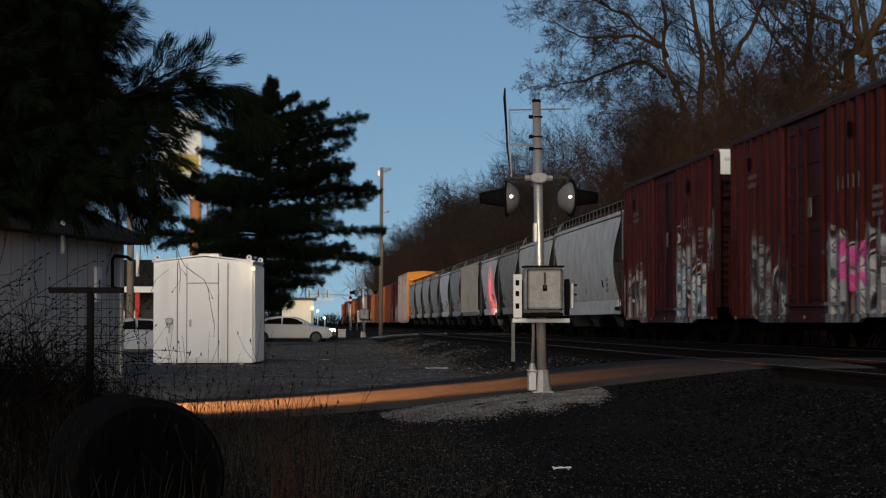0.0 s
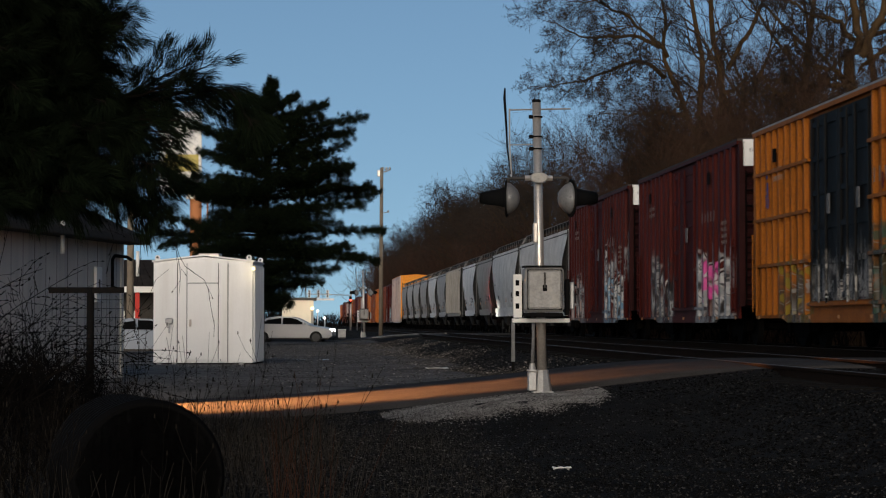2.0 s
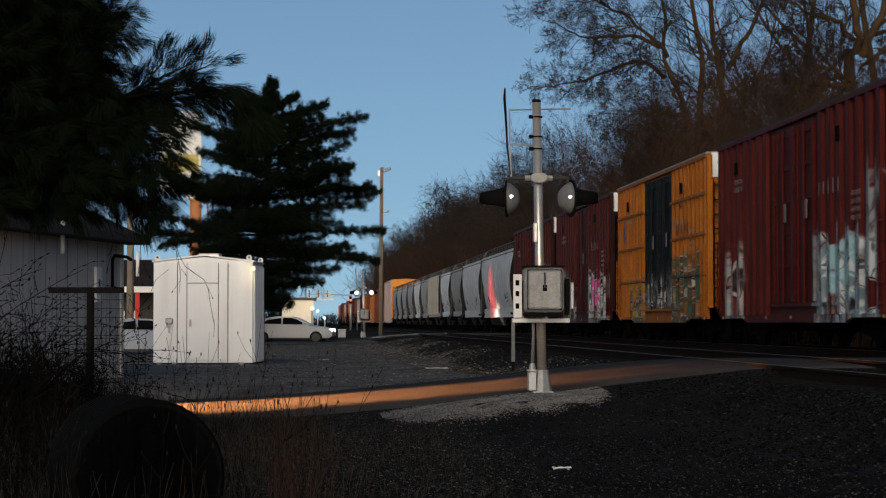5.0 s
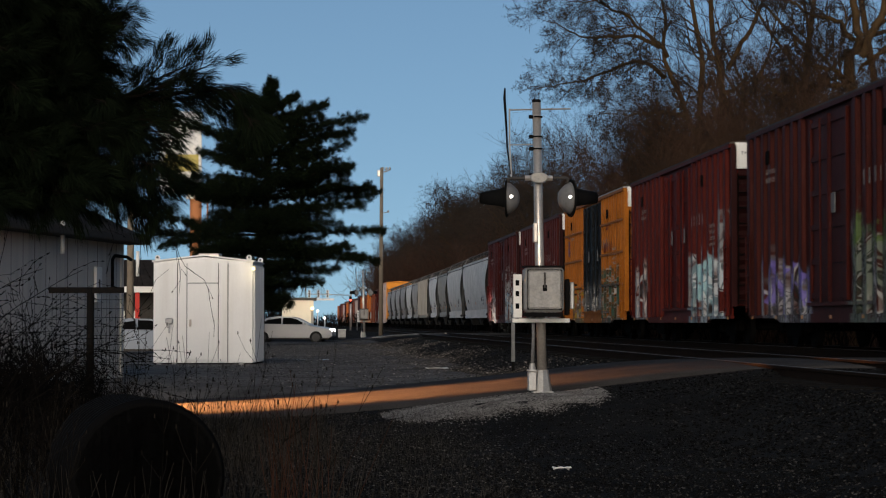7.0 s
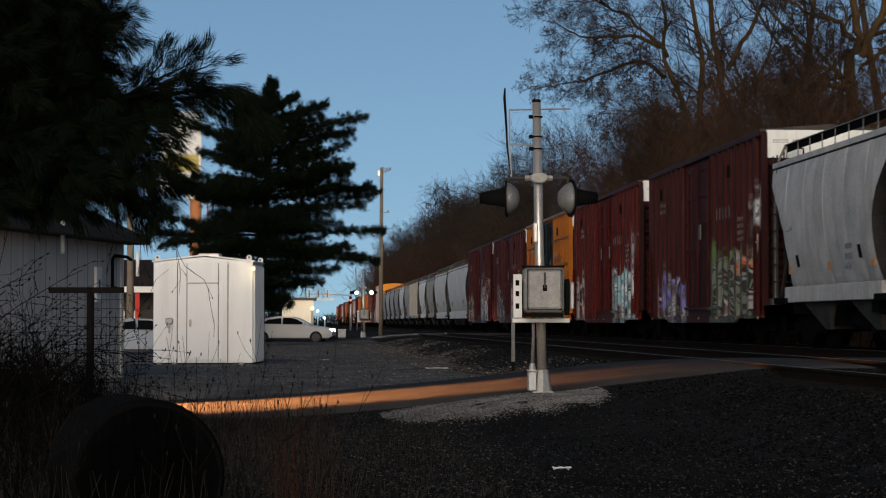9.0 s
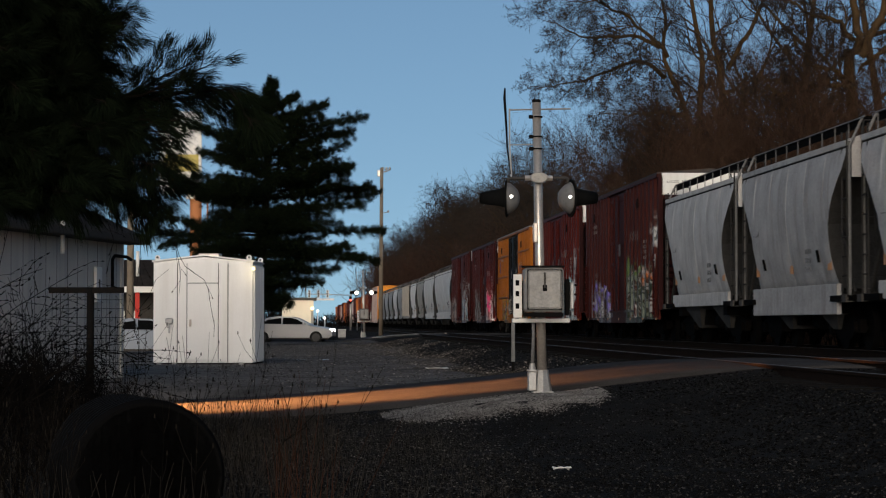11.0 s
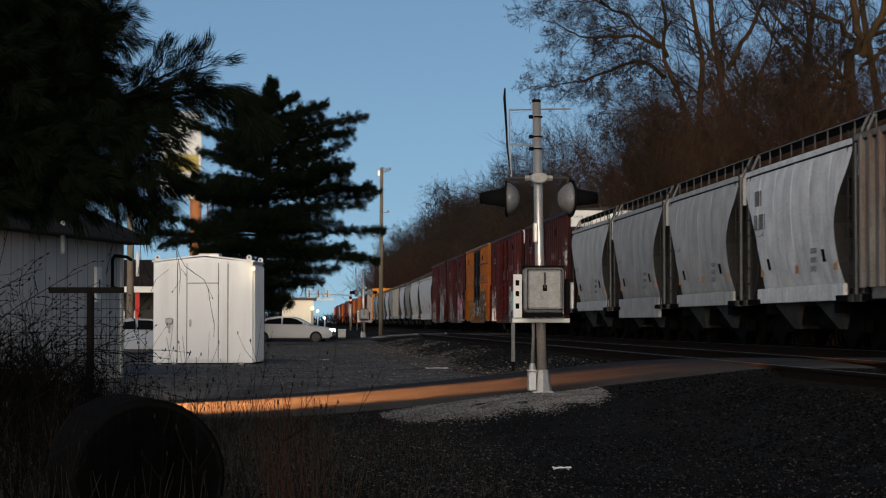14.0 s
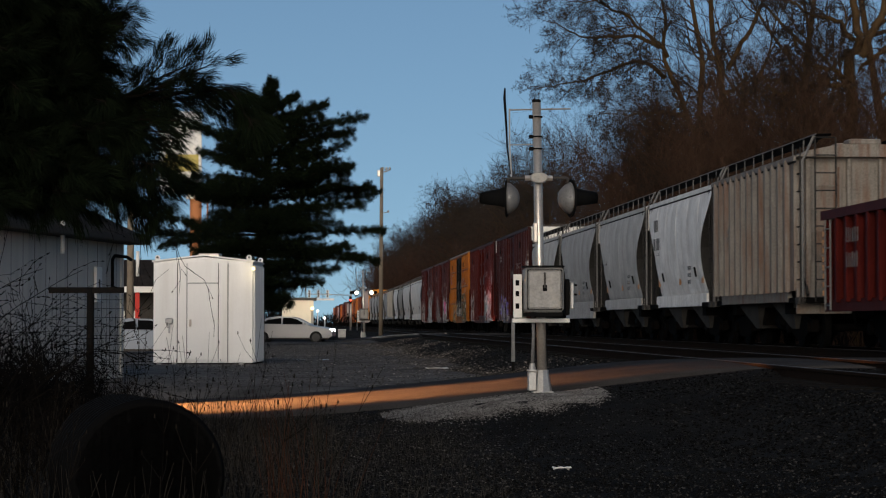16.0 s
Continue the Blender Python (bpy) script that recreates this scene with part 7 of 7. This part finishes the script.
# ---- ballast stones, culvert pipe, litter ----
M_YARDSTONE = material("yard_gravel", (0.1, 0.09, 0.08), 0.95, var=0.3, scale=6, fine=40, bump=0.3, island=0.6, sparkle=3.0)


def stones(name, label, count, place, size, seed, mat, flat=0.6):
    rng = np.random.default_rng(seed)
    base = np.array([(1, 0, 0), (-1, 0, 0), (0, 1, 0), (0, -1, 0), (0, 0, 1), (0, 0, -1)], float)
    tri = np.array([(0, 2, 4), (2, 1, 4), (1, 3, 4), (3, 0, 4), (2, 0, 5), (1, 2, 5), (3, 1, 5), (0, 3, 5)])
    xy = place(rng, count)
    count = len(xy)
    r = size[0] + (size[1] - size[0]) * rng.random(count) ** 2.2
    z = ground_z(xy[:, 0], xy[:, 1])
    q, _ = np.linalg.qr(rng.normal(0, 1, (count, 3, 3)))
    p = base * rng.uniform(0.55, 1.2, (count, 6, 1)) * r[:, None, None]
    p = np.einsum("nij,njk->nik", p, q) * np.array((1, 1, flat))
    p = p + np.stack([xy[:, 0], xy[:, 1], z + r * 0.25 + 0.004], 1)[:, None]
    f = (tri[None] + 6 * np.arange(count)[:, None, None]).reshape(-1, 3)
    ob = quads(name, p.reshape(-1, 3), f, mat)
    tagged(ob, label, "stones", kind="stuff")


def foreground(rng, n):
    y = 13.0 + 16.0 * rng.random(n) ** 1.2
    return np.stack([-1.2 + rng.random(n) * (y * 0.29 + 1.0), y], 1)


def trackside(rng, n):
    y = 14.0 + 60 * rng.random(n) ** 1.6
    x = 2.6 + rng.random(n) ** 0.6 * 8.3
    x = np.where((y < ROAD_Y0) & (x < 4.0), x + 1.6, x)
    bad = (y > ROAD_Y0 - 0.3) & (y < ROAD_Y1 + 0.4)
    y[bad] = y[bad] - 12
    return np.stack([x, y], 1)


def lot(rng, n):
    """Gravel over the yard, thinning out past its edge."""
    y = 38.5 + 70 * rng.random(n)
    spill = 3.2 + np.abs(rng.normal(0, 1.0, n)) + 0.5 * np.sin(y * 0.31) + 0.3 * np.sin(y * 0.83)
    x = np.where(rng.random(n) < 0.62, -3 + rng.random(n) * 6.6, spill)
    return np.stack([x, y], 1)


def pad(rng, n):
    """A strip of fresh stone along the road's shoulder, ragged at its rim."""
    x = rng.uniform(1.1, 4.1, n)
    rag = 0.5 * np.sin(x * 3.1) + 0.3 * np.sin(x * 7.7 + 1)
    lo = np.interp(x, [1.1, 1.6, 2.3, 3.0, 3.6, 4.1], [27.4, 25.8, 25.0, 25.4, 26.4, 28.3]) + 0.6 * rag + np.abs(rng.normal(0, 0.35, n)) * np.sign(rng.normal(0.3, 1, n))
    hi = np.interp(x, [0.8, 1.3, 2.0, 4.6], [27.6, 28.4, 29.0, 29.1]) + rng.normal(0, 0.2, n)
    y = lo + (hi - lo) * rng.random(n)
    bare = (np.hypot(x - 2.7, (y - 28.3) * 0.8) < 0.45) & (rng.random(n) < 0.8)
    return np.stack([x, y], 1)[~bare]


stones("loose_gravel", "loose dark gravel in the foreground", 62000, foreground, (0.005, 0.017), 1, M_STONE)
def lot_edge(rng, n):
    """Paler grit worn out of the lot, thinning towards the tracks."""
    y = 12.5 + 16.3 * rng.random(n) ** 0.8
    x = -2.6 + 4.6 * rng.random(n) ** 1.35
    return np.stack([x, y], 1)


stones("pale_grit", "worn grey grit along the edge of the lot", 42000, lot_edge, (0.005, 0.015), 6, M_GRIT)
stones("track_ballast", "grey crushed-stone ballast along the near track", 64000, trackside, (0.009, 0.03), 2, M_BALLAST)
stones("lot_gravel", "scattered gravel on the yard", 40000, lot, (0.01, 0.042), 3, M_YARDSTONE)
stones("pad_gravel", "pale crushed stones round the signal foot", 44000, pad, (0.006, 0.018), 4, M_PALE)

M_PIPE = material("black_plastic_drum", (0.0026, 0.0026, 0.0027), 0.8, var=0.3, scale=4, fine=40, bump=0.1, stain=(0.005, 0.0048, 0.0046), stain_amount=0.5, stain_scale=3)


def drum():
    """A black ribbed drum lying on its side in the weeds, its end towards the line."""
    p = empty("plastic_drum", pose(-0.86, 12.6, -0.34, 0, 0, 14))
    tagged(p, "black ribbed plastic drum lying in the weeds", "drum")
    r = 0.45
    prof = []
    for k in range(10):
        y = k * 0.1
        prof += [(y, r - 0.02), (y + 0.02, r), (y + 0.06, r), (y + 0.08, r - 0.02)]
    bm = bmesh.new()
    tube(bm, [(0, y, 0) for y, q in prof], [q for y, q in prof], 44)
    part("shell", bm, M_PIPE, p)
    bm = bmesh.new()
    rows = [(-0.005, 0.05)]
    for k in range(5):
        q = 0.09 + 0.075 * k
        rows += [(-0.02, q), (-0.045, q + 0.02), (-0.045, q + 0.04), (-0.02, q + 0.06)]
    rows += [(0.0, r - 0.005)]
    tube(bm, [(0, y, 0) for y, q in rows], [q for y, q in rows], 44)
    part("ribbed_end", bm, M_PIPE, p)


M_PIPE.node_tree.nodes["Principled BSDF"].inputs["Specular IOR Level"].default_value = 0.04
drum()


def litter(x, y, w, d, label):
    rng = random.Random(int(x * 100 + y))
    z = float(ground_z(x, y)) + 0.01
    bm = bmesh.new()
    v = [[bm.verts.new((-w / 2 + w * i / 4, -d / 2 + d * j / 2, 0.02 + rng.uniform(0, 0.03))) for j in range(3)] for i in range(5)]
    for i in range(4):
        for j in range(2):
            bm.faces.new((v[i][j], v[i + 1][j], v[i + 1][j + 1], v[i][j + 1]))
    ob = part("litter_scrap", bm, M_SIGNWHITE, m=pose(x, y, z, 0, 0, rng.uniform(-30, 30)))
    mod = ob.modifiers.new("thick", "SOLIDIFY")
    mod.thickness = 0.008
    tagged(ob, label, "litter", "scraps of litter")


litter(2.13, 17.25, 0.14, 0.06, "scrap of white paper on the gravel")
litter(3.36, 51.5, 0.5, 0.25, "pale crumpled sheet lying on the yard")


def puddle(x, y, w, d):
    rng = random.Random(int(x * 50 + y))
    bm = bmesh.new()
    z = float(ground_z(x, y)) + 0.022
    rim = [bm.verts.new((x + w * math.cos(a) * rng.uniform(0.75, 1.1), y + d * math.sin(a) * rng.uniform(0.75, 1.1), z)) for a in [2 * math.pi * k / 18 for k in range(18)]]
    bm.faces.new(rim)
    ob = part("puddle", bm, M_WATER)
    tagged(ob, "shallow puddle shining on the worn yard", "puddle", "puddles")


M_WATER = material("still_dirty_water", (0.01, 0.01, 0.011), 0.05, var=0.05, bump=0)
M_WATER.node_tree.nodes["Principled BSDF"].inputs["IOR"].default_value = 1.33
puddle(0.85, 63.5, 0.12, 0.9)
puddle(0.15, 63.8, 0.3, 0.22)


def motions():
    """The train rolls away at a steady pace; its nearest wheels turn; weeds sway."""
    sway = ((0, 0), (1.2, 1.5), (2.5, 0.8), (3.3, -0.5), (4.0, 5.0), (5.2, 1.0), (6.5, -1.5), (7.5, 2.2), (8.5, 2.7), (10.0, 0.5), (11.5, 4.5), (12.5, 7.5), (13.2, 2.0), (14.0, -2.2), (15.5, -1.2), (16.0, -1.6))
    walk(red_weeds, [(t, SWAY_FOOT @ pose(0, 0, 0, 0, a, 0)) for t, a in sway])
    for car, y in MOVERS:
        walk(car, [(t, Matrix.Translation((TRAIN_X, y + SPEED * t, 0))) for t in (0, 4, 8, 12, 16)])
    turns = [(k / 15, -math.degrees(SPEED * k / 15 / 0.457)) for k in range(241)]
    for axle, y in AXLES:
        walk(axle, [(t, pose(0, y, 0.457, a, 0, 0)) for t, a in turns])
    # the crossing lamps: lit for half of each 1.2 s, the two masts out of step
    for lamps, start in ((NEAR_LAMPS, 0.9), (FAR_LAMPS, 1.35)):
        turns = []
        k = math.floor((0 - start) / 0.6) - 1
        while start + 0.6 * k < 16.0:
            lit = k % 2 == 0
            a = 0 if lit else 170
            for t, turn in ((start + 0.6 * k, a), (start + 0.6 * k + 0.6 - 3 / 30, a), (start + 0.6 * k + 0.6 - 2 / 30 + 0.001, 60 if lit else 110), (start + 0.6 * k + 0.6 - 1 / 30 + 0.001, 115 if lit else 55)):
                turns.append((t, turn))
            k += 1
        inside = [(t, a) for t, a in turns if 0.02 < t < 15.98]
        before = [a for t, a in turns if t <= 0.02][-1]
        for head, c in lamps:
            walk(head, [(t, pose(*c, 0, 0, a)) for t, a in [(0.0, before), *inside, (16.0, inside[-1][1])]])


motions()
